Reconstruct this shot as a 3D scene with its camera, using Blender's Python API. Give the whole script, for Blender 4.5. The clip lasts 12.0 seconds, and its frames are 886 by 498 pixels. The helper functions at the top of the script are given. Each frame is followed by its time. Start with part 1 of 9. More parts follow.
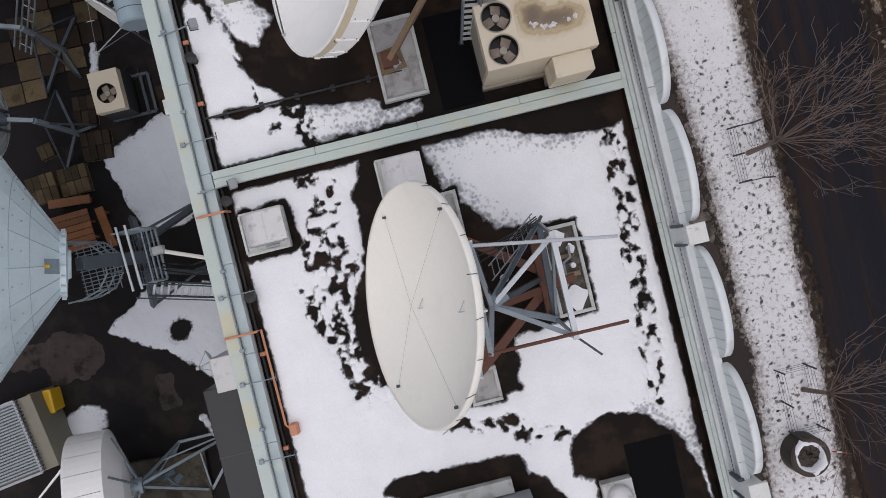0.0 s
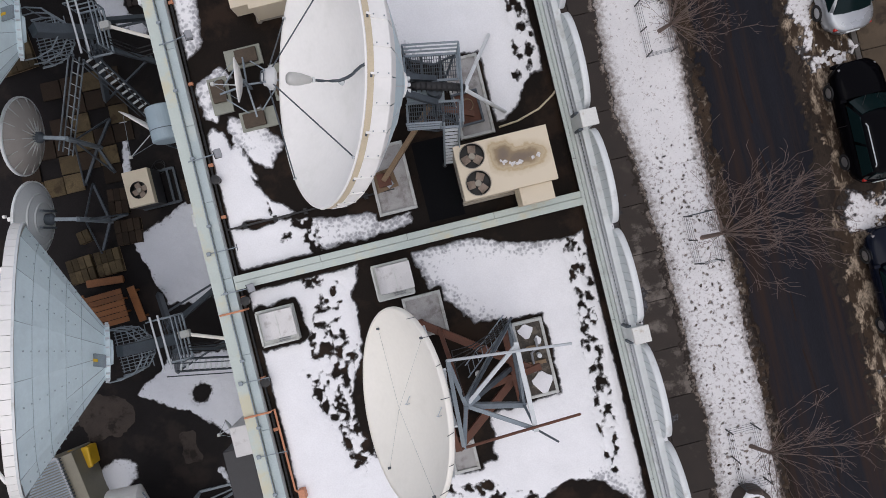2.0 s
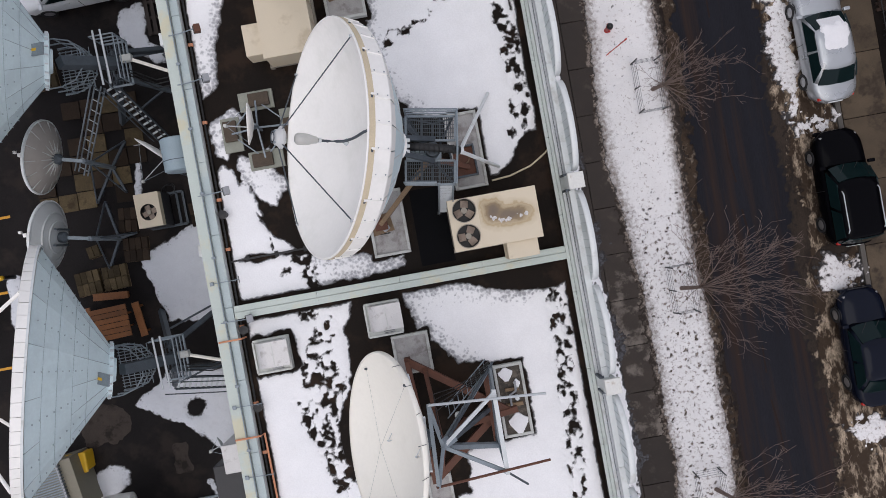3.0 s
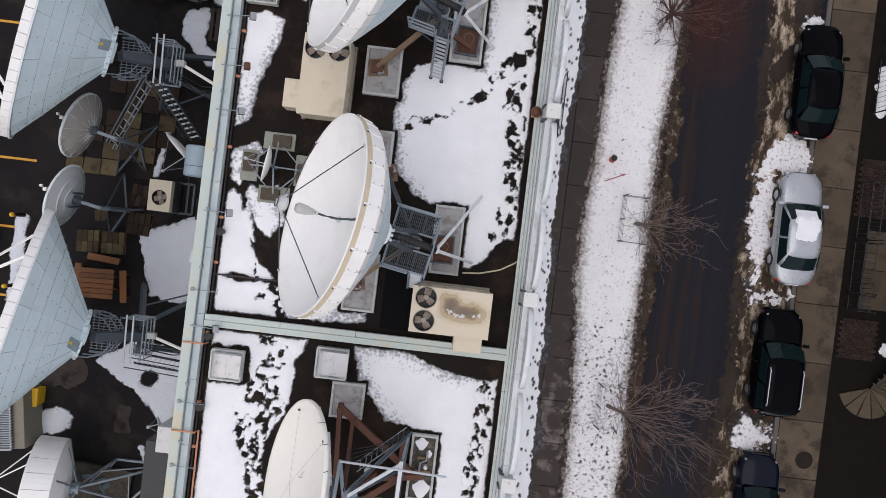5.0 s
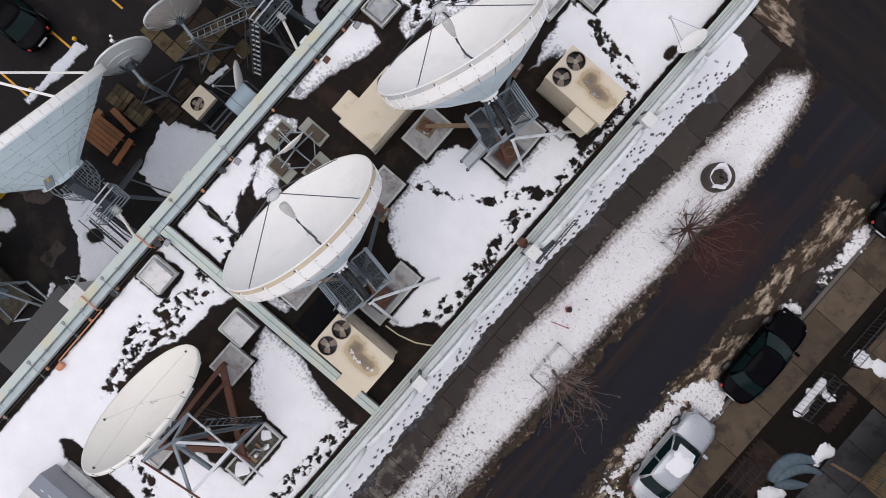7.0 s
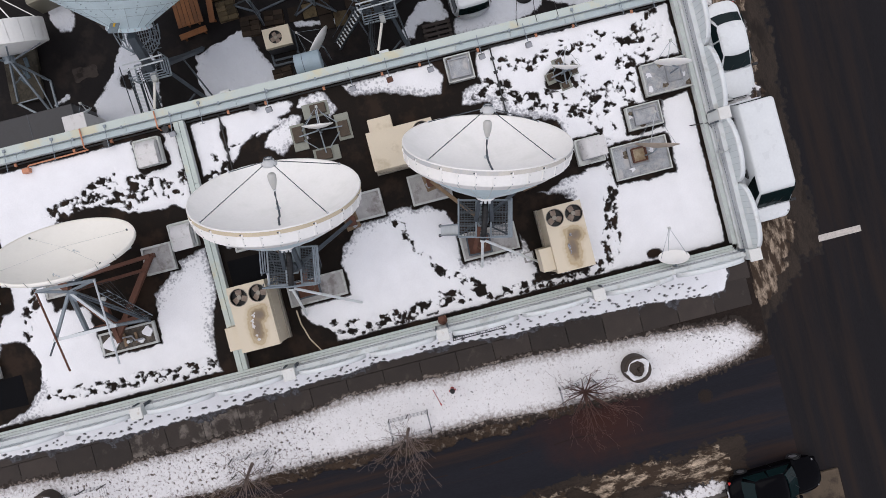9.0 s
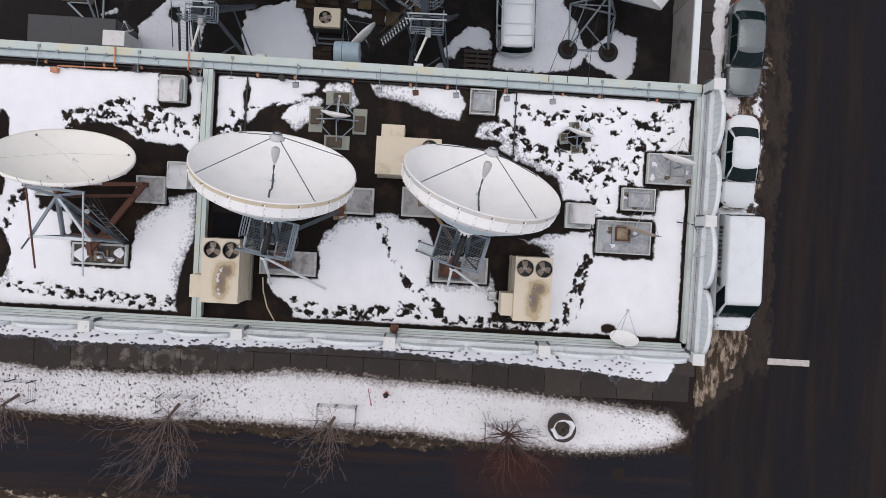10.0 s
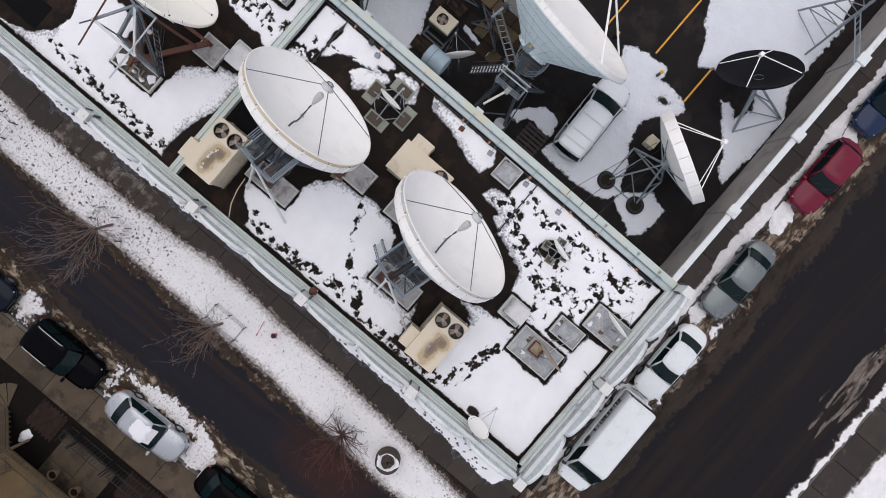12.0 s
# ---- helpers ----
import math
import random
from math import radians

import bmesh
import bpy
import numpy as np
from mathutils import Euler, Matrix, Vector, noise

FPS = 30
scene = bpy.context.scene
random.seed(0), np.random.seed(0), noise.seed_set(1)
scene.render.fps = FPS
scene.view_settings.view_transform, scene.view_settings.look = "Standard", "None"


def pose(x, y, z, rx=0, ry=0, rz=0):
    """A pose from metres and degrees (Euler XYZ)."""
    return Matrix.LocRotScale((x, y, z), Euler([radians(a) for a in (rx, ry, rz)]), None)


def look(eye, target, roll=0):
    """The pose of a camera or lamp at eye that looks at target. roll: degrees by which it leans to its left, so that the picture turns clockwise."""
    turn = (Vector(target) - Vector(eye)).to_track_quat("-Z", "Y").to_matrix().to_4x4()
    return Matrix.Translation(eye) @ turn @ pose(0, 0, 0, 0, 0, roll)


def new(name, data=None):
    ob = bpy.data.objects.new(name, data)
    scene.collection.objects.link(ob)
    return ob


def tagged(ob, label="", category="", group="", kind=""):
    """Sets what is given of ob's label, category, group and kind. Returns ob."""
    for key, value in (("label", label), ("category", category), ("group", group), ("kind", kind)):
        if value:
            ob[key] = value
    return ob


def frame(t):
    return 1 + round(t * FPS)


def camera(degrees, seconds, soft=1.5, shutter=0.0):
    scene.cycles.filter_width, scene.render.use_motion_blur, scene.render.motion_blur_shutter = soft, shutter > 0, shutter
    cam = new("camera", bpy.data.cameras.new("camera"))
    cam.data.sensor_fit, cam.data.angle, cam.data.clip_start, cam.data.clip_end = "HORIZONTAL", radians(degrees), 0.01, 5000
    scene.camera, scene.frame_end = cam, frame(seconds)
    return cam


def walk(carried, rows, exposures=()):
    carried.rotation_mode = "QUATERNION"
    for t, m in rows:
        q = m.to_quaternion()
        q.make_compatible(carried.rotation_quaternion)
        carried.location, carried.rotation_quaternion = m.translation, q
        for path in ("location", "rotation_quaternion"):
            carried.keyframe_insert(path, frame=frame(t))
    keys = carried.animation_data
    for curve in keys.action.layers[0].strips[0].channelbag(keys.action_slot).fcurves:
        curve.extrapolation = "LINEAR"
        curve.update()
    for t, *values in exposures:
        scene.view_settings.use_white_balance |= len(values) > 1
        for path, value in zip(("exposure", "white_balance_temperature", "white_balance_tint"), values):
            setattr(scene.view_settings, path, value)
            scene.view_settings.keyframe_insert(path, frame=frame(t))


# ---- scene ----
cam = camera(65.6, 12.0, soft=0.2)
# seconds, x, y, z, tilt about the picture's x, about its y, heading
ROWS = [
    (0.0, 4.959, -2.651, 22.991, -0.95, -0.76, -13.94),
    (0.5, 5.230, -1.987, 23.753, -0.98, -0.69, -13.91),
    (1.0, 5.514, -1.313, 24.530, -0.98, -0.63, -13.93),
    (1.5, 5.794, -0.684, 25.271, -0.97, -0.55, -13.89),
    (2.0, 6.092, -0.047, 26.027, -0.93, -0.48, -13.88),
    (2.5, 6.362, 0.572, 26.675, -0.92, -0.45, -13.52),
    (3.0, 6.626, 1.227, 27.276, -0.84, -0.49, -10.39),
    (3.2, 6.737, 1.500, 27.520, -0.85, -0.48, -9.08),
    (4.8, 7.650, 3.630, 29.430, -0.93, -0.33, 4.05),
    (5.0, 7.736, 3.890, 29.623, -0.94, -0.32, 6.80),
    (5.5, 7.895, 4.534, 30.113, -0.96, -0.31, 14.44),
    (6.0, 8.023, 5.220, 30.646, -0.91, -0.31, 23.34),
    (6.5, 8.078, 5.912, 31.199, -0.92, -0.33, 31.77),
    (7.0, 8.007, 6.647, 31.769, -0.94, -0.42, 40.92),
    (7.2, 7.970, 6.910, 31.990, -0.95, -0.42, 44.42),
    (8.8, 7.250, 9.080, 33.820, -1.11, -0.39, 71.99),
    (9.0, 7.140, 9.293, 34.038, -1.12, -0.39, 75.62),
    (9.5, 6.844, 9.794, 34.574, -1.13, -0.39, 84.07),
    (10.0, 6.485, 10.216, 35.127, -1.10, -0.48, 93.22),
    (10.5, 6.120, 10.566, 35.677, -1.11, -0.49, 101.97),
    (11.0, 5.747, 10.861, 36.242, -1.06, -0.51, 111.37),
    (11.5, 5.417, 11.122, 36.765, -0.99, -0.52, 120.40),
    (12.0, 5.070, 11.348, 37.331, -0.83, -0.54, 130.42),
]
walk(cam, [(t, pose(x, y, z, a, b, h)) for t, x, y, z, a, b, h in ROWS], [(0.0, -0.24), (1.0, -0.15), (2.0, -0.11), (5.0, 0.0), (12.0, 0.0)])
# ---- world and sun: an overcast winter noon ----
world = bpy.data.worlds.new("sky")
scene.world = world
world.use_nodes = True
wn, wl = world.node_tree.nodes, world.node_tree.links
sky = wn.new("ShaderNodeTexSky")
sky.sky_type = "NISHITA"
sky.sun_disc = False
sky.sun_elevation = radians(50)
sky.sun_rotation = radians(200)
sky.air_density, sky.dust_density, sky.ozone_density = 1.0, 4.0, 1.0
grey = wn.new("ShaderNodeMixRGB")
grey.inputs["Fac"].default_value = 0.75
grey.inputs["Color2"].default_value = (6.5, 6.4, 7.2, 1)
wl.new(sky.outputs[0], grey.inputs["Color1"])
wl.new(grey.outputs[0], wn["Background"].inputs["Color"])
wn["Background"].inputs["Strength"].default_value = 0.13
sun = new("sun", bpy.data.lights.new("sun", "SUN"))
sun.data.energy, sun.data.angle, sun.data.color = 0.7, radians(50), (1.0, 0.97, 0.93)
sun.matrix_world = look((0, 0, 60), (8, 4, 0))

# ---- materials ----
MATS = {}


def mat(name, color, rough=0.7, metal=0.0, var=0.12, scale=3.0, fine=40.0, bump=0.1, stain=None, stain_amt=0.0, stain_scale=0.6, per_object=0.0, spec=0.5, cups=0.0, stretch=None):
    """A surface with broad and fine variation, a stain colour and a fine relief."""
    if name in MATS:
        return MATS[name]
    m = bpy.data.materials.new(name)
    m.use_nodes = True
    n, l = m.node_tree.nodes, m.node_tree.links
    b = n["Principled BSDF"]
    b.inputs["Metallic"].default_value = metal
    b.inputs["Specular IOR Level"].default_value = spec
    co = n.new("ShaderNodeTexCoord")
    geo = n.new("ShaderNodeNewGeometry")
    src = geo.outputs["Position"]
    if stretch:
        mp = n.new("ShaderNodeVectorMath")
        mp.operation = "MULTIPLY"
        mp.inputs[1].default_value = stretch
        l.new(src, mp.inputs[0])
        src = mp.outputs[0]
    big = n.new("ShaderNodeTexNoise")
    big.inputs["Scale"].default_value, big.inputs["Detail"].default_value = scale, 5
    fin = n.new("ShaderNodeTexNoise")
    fin.inputs["Scale"].default_value, fin.inputs["Detail"].default_value = fine, 3
    l.new(src, big.inputs["Vector"])
    l.new(src, fin.inputs["Vector"])
    add = n.new("ShaderNodeMath")
    add.operation = "ADD"
    l.new(big.outputs["Fac"], add.inputs[0])
    l.new(fin.outputs["Fac"], add.inputs[1])
    mr = n.new("ShaderNodeMapRange")
    mr.inputs["From Min"].default_value, mr.inputs["From Max"].default_value = 0.65, 1.35
    mr.inputs["To Min"].default_value, mr.inputs["To Max"].default_value = 1 - var, 1 + var
    l.new(add.outputs[0], mr.inputs["Value"])
    val = mr.outputs[0]
    if per_object:
        oi = n.new("ShaderNodeObjectInfo")
        mo = n.new("ShaderNodeMapRange")
        mo.inputs["To Min"].default_value, mo.inputs["To Max"].default_value = 1 - per_object, 1 + per_object
        l.new(oi.outputs["Random"], mo.inputs["Value"])
        mu = n.new("ShaderNodeMath")
        mu.operation = "MULTIPLY"
        l.new(val, mu.inputs[0])
        l.new(mo.outputs[0], mu.inputs[1])
        val = mu.outputs[0]
    mul = n.new("ShaderNodeVectorMath")
    mul.operation = "SCALE"
    mul.inputs[0].default_value = color[:3]
    l.new(val, mul.inputs["Scale"])
    out = mul.outputs[0]
    if stain:
        st = n.new("ShaderNodeTexNoise")
        st.inputs["Scale"].default_value, st.inputs["Detail"].default_value, st.inputs["Roughness"].default_value = stain_scale, 6, 0.65
        l.new(src, st.inputs["Vector"])
        rp = n.new("ShaderNodeMapRange")
        lo = 0.62 - 0.3 * stain_amt
        rp.inputs["From Min"].default_value, rp.inputs["From Max"].default_value = lo, lo + 0.12
        l.new(st.outputs["Fac"], rp.inputs["Value"])
        mx = n.new("ShaderNodeMixRGB")
        mx.inputs["Color2"].default_value = (*stain, 1)
        l.new(rp.outputs[0], mx.inputs["Fac"])
        l.new(out, mx.inputs["Color1"])
        out = mx.outputs[0]
    l.new(out, b.inputs["Base Color"])
    rr = n.new("ShaderNodeMapRange")
    rr.inputs["To Min"].default_value, rr.inputs["To Max"].default_value = max(0.02, rough - 0.12), min(1, rough + 0.12)
    l.new(big.outputs["Fac"], rr.inputs["Value"])
    l.new(rr.outputs[0], b.inputs["Roughness"])
    height = fin.outputs["Fac"]
    if cups:
        vo = n.new("ShaderNodeTexVoronoi")
        vo.feature = "SMOOTH_F1"
        vo.inputs["Scale"].default_value, vo.inputs["Smoothness"].default_value = cups, 0.4
        l.new(src, vo.inputs["Vector"])
        ma = n.new("ShaderNodeMath")
        ma.operation = "MULTIPLY_ADD"
        ma.inputs[1].default_value = 1.6
        l.new(vo.outputs["Distance"], ma.inputs[0])
        l.new(fin.outputs["Fac"], ma.inputs[2])
        height = ma.outputs[0]
    if bump:
        bp = n.new("ShaderNodeBump")
        bp.inputs["Strength"].default_value, bp.inputs["Distance"].default_value = bump, 0.02 if not cups else 0.03
        l.new(height, bp.inputs["Height"])
        l.new(bp.outputs[0], b.inputs["Normal"])
    MATS[name] = m
    return m


def fade(m, under, grain=13.0):
    """Where a layer thins out to nothing it is wet and lets the dark ground through."""
    n, l = m.node_tree.nodes, m.node_tree.links
    b = n["Principled BSDF"]
    base = b.inputs["Base Color"].links[0].from_socket
    geo = n.new("ShaderNodeNewGeometry")
    tk = n.new("ShaderNodeAttribute")
    tk.attribute_name = "thick"
    gr = n.new("ShaderNodeTexNoise")
    gr.inputs["Scale"].default_value, gr.inputs["Detail"].default_value, gr.inputs["Roughness"].default_value = grain, 4, 0.7
    l.new(geo.outputs["Position"], gr.inputs["Vector"])
    sm = n.new("ShaderNodeMath")
    sm.operation = "MULTIPLY_ADD"
    sm.inputs[1].default_value = 0.9
    l.new(gr.outputs["Fac"], sm.inputs[0])
    l.new(tk.outputs["Fac"], sm.inputs[2])
    wet = n.new("ShaderNodeMapRange")
    wet.interpolation_type = "SMOOTHSTEP"
    wet.inputs["From Min"].default_value, wet.inputs["From Max"].default_value = 0.45, 1.05
    wet.inputs["To Min"].default_value, wet.inputs["To Max"].default_value = 1.0, 0.0
    l.new(sm.outputs[0], wet.inputs["Value"])
    mw = n.new("ShaderNodeMixRGB")
    mw.inputs["Color2"].default_value = (*under, 1)
    l.new(wet.outputs[0], mw.inputs["Fac"])
    l.new(base, mw.inputs["Color1"])
    l.new(mw.outputs[0], b.inputs["Base Color"])


def snow_mat(name, color, cup, cells=8.0, lace=0.62, grit=None, grit_amt=0.2, grit_scale=9.0, bump=0.4, dirt=0.0, cups=5.0, under=(0.034, 0.031, 0.031)):
    """Settled snow: dimpled, thawed to darker cups where it thins out, with grit and, along its edges, dirt."""
    m = mat(name, color, 0.78, var=0.06, scale=1.2, fine=22, bump=bump, cups=cups, stain=grit, stain_amt=grit_amt, stain_scale=grit_scale)
    n, l = m.node_tree.nodes, m.node_tree.links
    b = n["Principled BSDF"]
    base = b.inputs["Base Color"].links[0].from_socket
    at = n.new("ShaderNodeAttribute")
    at.attribute_name = "edge"
    geo = n.new("ShaderNodeNewGeometry")
    vo = n.new("ShaderNodeTexVoronoi")
    vo.inputs["Scale"].default_value = cells
    wp = n.new("ShaderNodeTexNoise")
    wp.inputs["Scale"].default_value, wp.inputs["Detail"].default_value = cells * 0.9, 2
    l.new(geo.outputs["Position"], wp.inputs["Vector"])
    wv = n.new("ShaderNodeVectorMath")
    wv.operation = "MULTIPLY_ADD"
    wv.inputs[1].default_value = (1.2 / cells, 1.2 / cells, 0)
    l.new(wp.outputs["Color"], wv.inputs[0])
    l.new(geo.outputs["Position"], wv.inputs[2])
    l.new(wv.outputs[0], vo.inputs["Vector"])
    no = n.new("ShaderNodeTexNoise")
    no.inputs["Scale"].default_value, no.inputs["Detail"].default_value, no.inputs["Roughness"].default_value = cells * 1.3, 5, 0.7
    l.new(geo.outputs["Position"], no.inputs["Vector"])
    mixd = n.new("ShaderNodeMath")
    mixd.operation = "MULTIPLY_ADD"
    mixd.inputs[1].default_value = 1.0 - dirt
    l.new(vo.outputs["Distance"], mixd.inputs[0])
    sc = n.new("ShaderNodeMath")
    sc.operation = "MULTIPLY"
    sc.inputs[1].default_value = 0.25 + dirt
    l.new(no.outputs["Fac"], sc.inputs[0])
    l.new(sc.outputs[0], mixd.inputs[2])
    thin = n.new("ShaderNodeMapRange")
    thin.inputs["To Min"].default_value, thin.inputs["To Max"].default_value = lace, -0.05
    l.new(at.outputs["Fac"], thin.inputs["Value"])
    df = n.new("ShaderNodeMath")
    df.operation = "SUBTRACT"
    l.new(thin.outputs[0], df.inputs[0])
    l.new(mixd.outputs[0], df.inputs[1])
    ms = n.new("ShaderNodeMapRange")
    ms.interpolation_type = "SMOOTHSTEP"
    ms.inputs["From Min"].default_value, ms.inputs["From Max"].default_value = -0.22, 0.45
    l.new(df.outputs[0], ms.inputs["Value"])
    mx = n.new("ShaderNodeMixRGB")
    mx.inputs["Color2"].default_value = (*cup, 1)
    l.new(ms.outputs[0], mx.inputs["Fac"])
    l.new(base, mx.inputs["Color1"])
    l.new(mx.outputs[0], b.inputs["Base Color"])
    fade(m, under)
    return m


SNOW = snow_mat("snow", (0.87, 0.87, 0.885), (0.38, 0.385, 0.41), 8.5, 0.95, bump=0.22)
SNOW_SMOOTH = mat("smooth snow", (0.80, 0.80, 0.82), 0.75, var=0.05, scale=2, fine=24, bump=0.25)
ICE = mat("thin white ice", (0.55, 0.53, 0.52), 0.4, var=0.3, scale=9, fine=30, bump=0.1)
# Yard snow: shade of walls and dishes put into a dimmer, bluer base colour.
SNOW_SHADED = snow_mat("grey-blue snow with shade in its colour", (0.67, 0.69, 0.735), (0.25, 0.26, 0.29), 8.0, 0.62)
SNOW_WALL = snow_mat("thin snow by the wall", (0.88, 0.88, 0.895), (0.40, 0.40, 0.42), 8.0, 0.25, bump=0.2)
SNOW_VERGE = snow_mat("trodden verge snow", (0.80, 0.785, 0.785), (0.24, 0.205, 0.185), 6.0, 0.96, (0.38, 0.33, 0.31), 0.14, 9.0, 0.35, 0.75, 6.0)
SNOW_OLD = mat("trodden snow", (0.83, 0.81, 0.81), 0.8, var=0.12, scale=2.5, fine=26, bump=0.6, stain=(0.40, 0.36, 0.34), stain_amt=0.06, stain_scale=13.0, cups=7.0)
SNOW_DIRTY = mat("dirty snow bank", (0.34, 0.27, 0.20), 0.85, spec=0.2, var=0.75, scale=6, fine=26, bump=0.9, stain=(0.045, 0.03, 0.02), stain_amt=0.74, stain_scale=3.2, stretch=(1.0, 0.35, 1.0))
SNOW_DIRTY_N = mat("dirty snow bank by the side street", (0.27, 0.21, 0.155), 0.85, spec=0.2, var=0.75, scale=6, fine=26, bump=0.9, stain=(0.05, 0.033, 0.022), stain_amt=0.66, stain_scale=3.2, stretch=(0.35, 1.0, 1.0))
VERGE_FRINGE = mat("brown-flecked melting snow", (0.22, 0.185, 0.16), 0.8, spec=0.2, var=0.6, scale=7, fine=26, bump=0.7, stain=(0.04, 0.028, 0.022), stain_amt=0.5, stain_scale=6.0)
SNOW_GRIT = snow_mat("gritty verge snow", (0.77, 0.755, 0.76), (0.22, 0.19, 0.175), 6.0, 0.86, (0.34, 0.30, 0.285), 0.30, 7.0, 0.45, 0.75, 7.0)
TAN = mat("weathered tan dish", (0.34, 0.28, 0.22), 0.7, var=0.2, scale=5, bump=0.1)
SLUSH = mat("leafy brown slush", (0.045, 0.03, 0.02), 0.85, spec=0.2, var=0.5, scale=3, fine=18, bump=0.8, stain=(0.20, 0.165, 0.13), stain_amt=0.22, stain_scale=3.2)
SLUSH_GREY = mat("thin grey slush", (0.30, 0.305, 0.33), 0.5, spec=0.3, var=0.5, scale=9.0, fine=30, bump=0.4, stain=(0.06, 0.057, 0.06), stain_amt=0.42, stain_scale=11.0)
SLUSH_DARK = mat("wet dark slush", (0.075, 0.074, 0.083), 0.5, spec=0.2, var=0.6, scale=7, fine=30, bump=0.4, stain=(0.03, 0.027, 0.027), stain_amt=0.5, stain_scale=5.0)
SILT = mat("brown road silt", (0.034, 0.0245, 0.0185), 0.75, spec=0.2, var=0.4, scale=2.5, fine=30, bump=0.5, stain=(0.02, 0.014, 0.011), stain_amt=0.45, stain_scale=1.6, stretch=(1.0, 0.35, 1.0))
SILT_N = mat("brown road silt along the side street", (0.034, 0.025, 0.019), 0.75, spec=0.2, var=0.4, scale=2.5, fine=30, bump=0.5, stain=(0.018, 0.013, 0.010), stain_amt=0.45, stain_scale=1.6, stretch=(0.35, 1.0, 1.0))
ROOF_WET = mat("wet roof membrane", (0.0095, 0.0064, 0.0046), 0.55, spec=0.1, var=0.4, scale=1.1, fine=25, bump=0.15, stain=(0.025, 0.0150, 0.0098), stain_amt=0.42, stain_scale=0.8)
ASPHALT = mat("wet asphalt", (0.0125, 0.0115, 0.0130), 0.65, spec=0.1, var=0.3, scale=0.9, fine=50, bump=0.25, stain=(0.0215, 0.0155, 0.0135), stain_amt=0.45, stain_scale=0.6, stretch=(0.07, 1.0, 1.0))
ROAD = mat("wheel-polished wet asphalt", (0.0135, 0.0138, 0.0185), 0.6, spec=0.1, var=0.3, scale=1.2, fine=60, bump=0.2, stain=(0.030, 0.0185, 0.0150), stain_amt=0.46, stain_scale=0.75, stretch=(1.0, 0.05, 1.0))


def blot(m, x, y, rx, ry, colour, strength):
    """A broad faint stain with a ragged outline, such as leaf litter leaves on a road."""
    n, l = m.node_tree.nodes, m.node_tree.links
    b = n["Principled BSDF"]
    base = b.inputs["Base Color"].links[0].from_socket
    geo = n.new("ShaderNodeNewGeometry")
    off = n.new("ShaderNodeVectorMath")
    off.operation = "SUBTRACT"
    off.inputs[1].default_value = (x, y, 0)
    l.new(geo.outputs["Position"], off.inputs[0])
    sc = n.new("ShaderNodeVectorMath")
    sc.operation = "MULTIPLY"
    sc.inputs[1].default_value = (1 / rx, 1 / ry, 0)
    l.new(off.outputs[0], sc.inputs[0])
    ln = n.new("ShaderNodeVectorMath")
    ln.operation = "LENGTH"
    l.new(sc.outputs[0], ln.inputs[0])
    no = n.new("ShaderNodeTexNoise")
    no.inputs["Scale"].default_value, no.inputs["Detail"].default_value, no.inputs["Roughness"].default_value = 1.1, 6, 0.7
    l.new(geo.outputs["Position"], no.inputs["Vector"])
    ad = n.new("ShaderNodeMath")
    ad.operation = "ADD"
    l.new(ln.outputs["Value"], ad.inputs[0])
    l.new(no.outputs["Fac"], ad.inputs[1])
    mr = n.new("ShaderNodeMapRange")
    mr.inputs["From Min"].default_value, mr.inputs["From Max"].default_value = 0.6, 1.6
    mr.inputs["To Min"].default_value, mr.inputs["To Max"].default_value = strength, 0.0
    l.new(ad.outputs[0], mr.inputs["Value"])
    mx = n.new("ShaderNodeMixRGB")
    mx.inputs["Color2"].default_value = (*colour, 1)
    l.new(mr.outputs[0], mx.inputs["Fac"])
    l.new(base, mx.inputs["Color1"])
    l.new(mx.outputs[0], b.inputs["Base Color"])


blot(ROAD, 18.1, 14.8, 2.4, 3.6, (0.050, 0.018, 0.012), 0.8)
YARD = mat("yard asphalt", (0.0125, 0.0108, 0.0110), 0.65, spec=0.1, var=0.45, scale=0.9, fine=40, bump=0.3, stain=(0.027, 0.0210, 0.0185), stain_amt=0.32, stain_scale=0.5)
PAVE = mat("damp pavement slab", (0.040, 0.031, 0.026), 0.6, spec=0.25, var=0.25, scale=1.5, fine=50, bump=0.2, stain=(0.075, 0.060, 0.050), stain_amt=0.12, stain_scale=1.3, per_object=0.25)
PAVE_WORN = mat("damp pavement slab worn pale", (0.046, 0.036, 0.030), 0.65, spec=0.25, var=0.25, scale=1.5, fine=50, bump=0.25, stain=(0.17, 0.145, 0.125), stain_amt=0.42, stain_scale=1.1)
PAVE_E = mat("brownish pavement slab", (0.088, 0.066, 0.045), 0.7, spec=0.2, var=0.28, scale=1.3, fine=50, bump=0.2, stain=(0.045, 0.033, 0.024), stain_amt=0.42, stain_scale=0.9, per_object=0.2)
KERB = mat("kerb stone", (0.10, 0.09, 0.08), 0.75, var=0.2, scale=4, bump=0.3)
EARTH = mat("wet earth", (0.02, 0.014, 0.011), 0.8, spec=0.15, var=0.4, scale=5, fine=40, bump=0.8)
WALL = mat("pale wall paint", (0.62, 0.65, 0.64), 0.7, var=0.08, scale=1.5, stain=(0.5, 0.5, 0.46), stain_amt=0.2)
CAP_GREEN = mat("pale green coping metal", (0.50, 0.56, 0.52), 0.5, var=0.06, scale=1.4, fine=20, bump=0.05, stain=(0.56, 0.54, 0.40), stain_amt=0.32, stain_scale=0.7)
CAP_WHITE = mat("white coping metal", (0.69, 0.72, 0.72), 0.45, var=0.06, scale=2, bump=0.03, stain=(0.54, 0.55, 0.53), stain_amt=0.25, stain_scale=1.5)
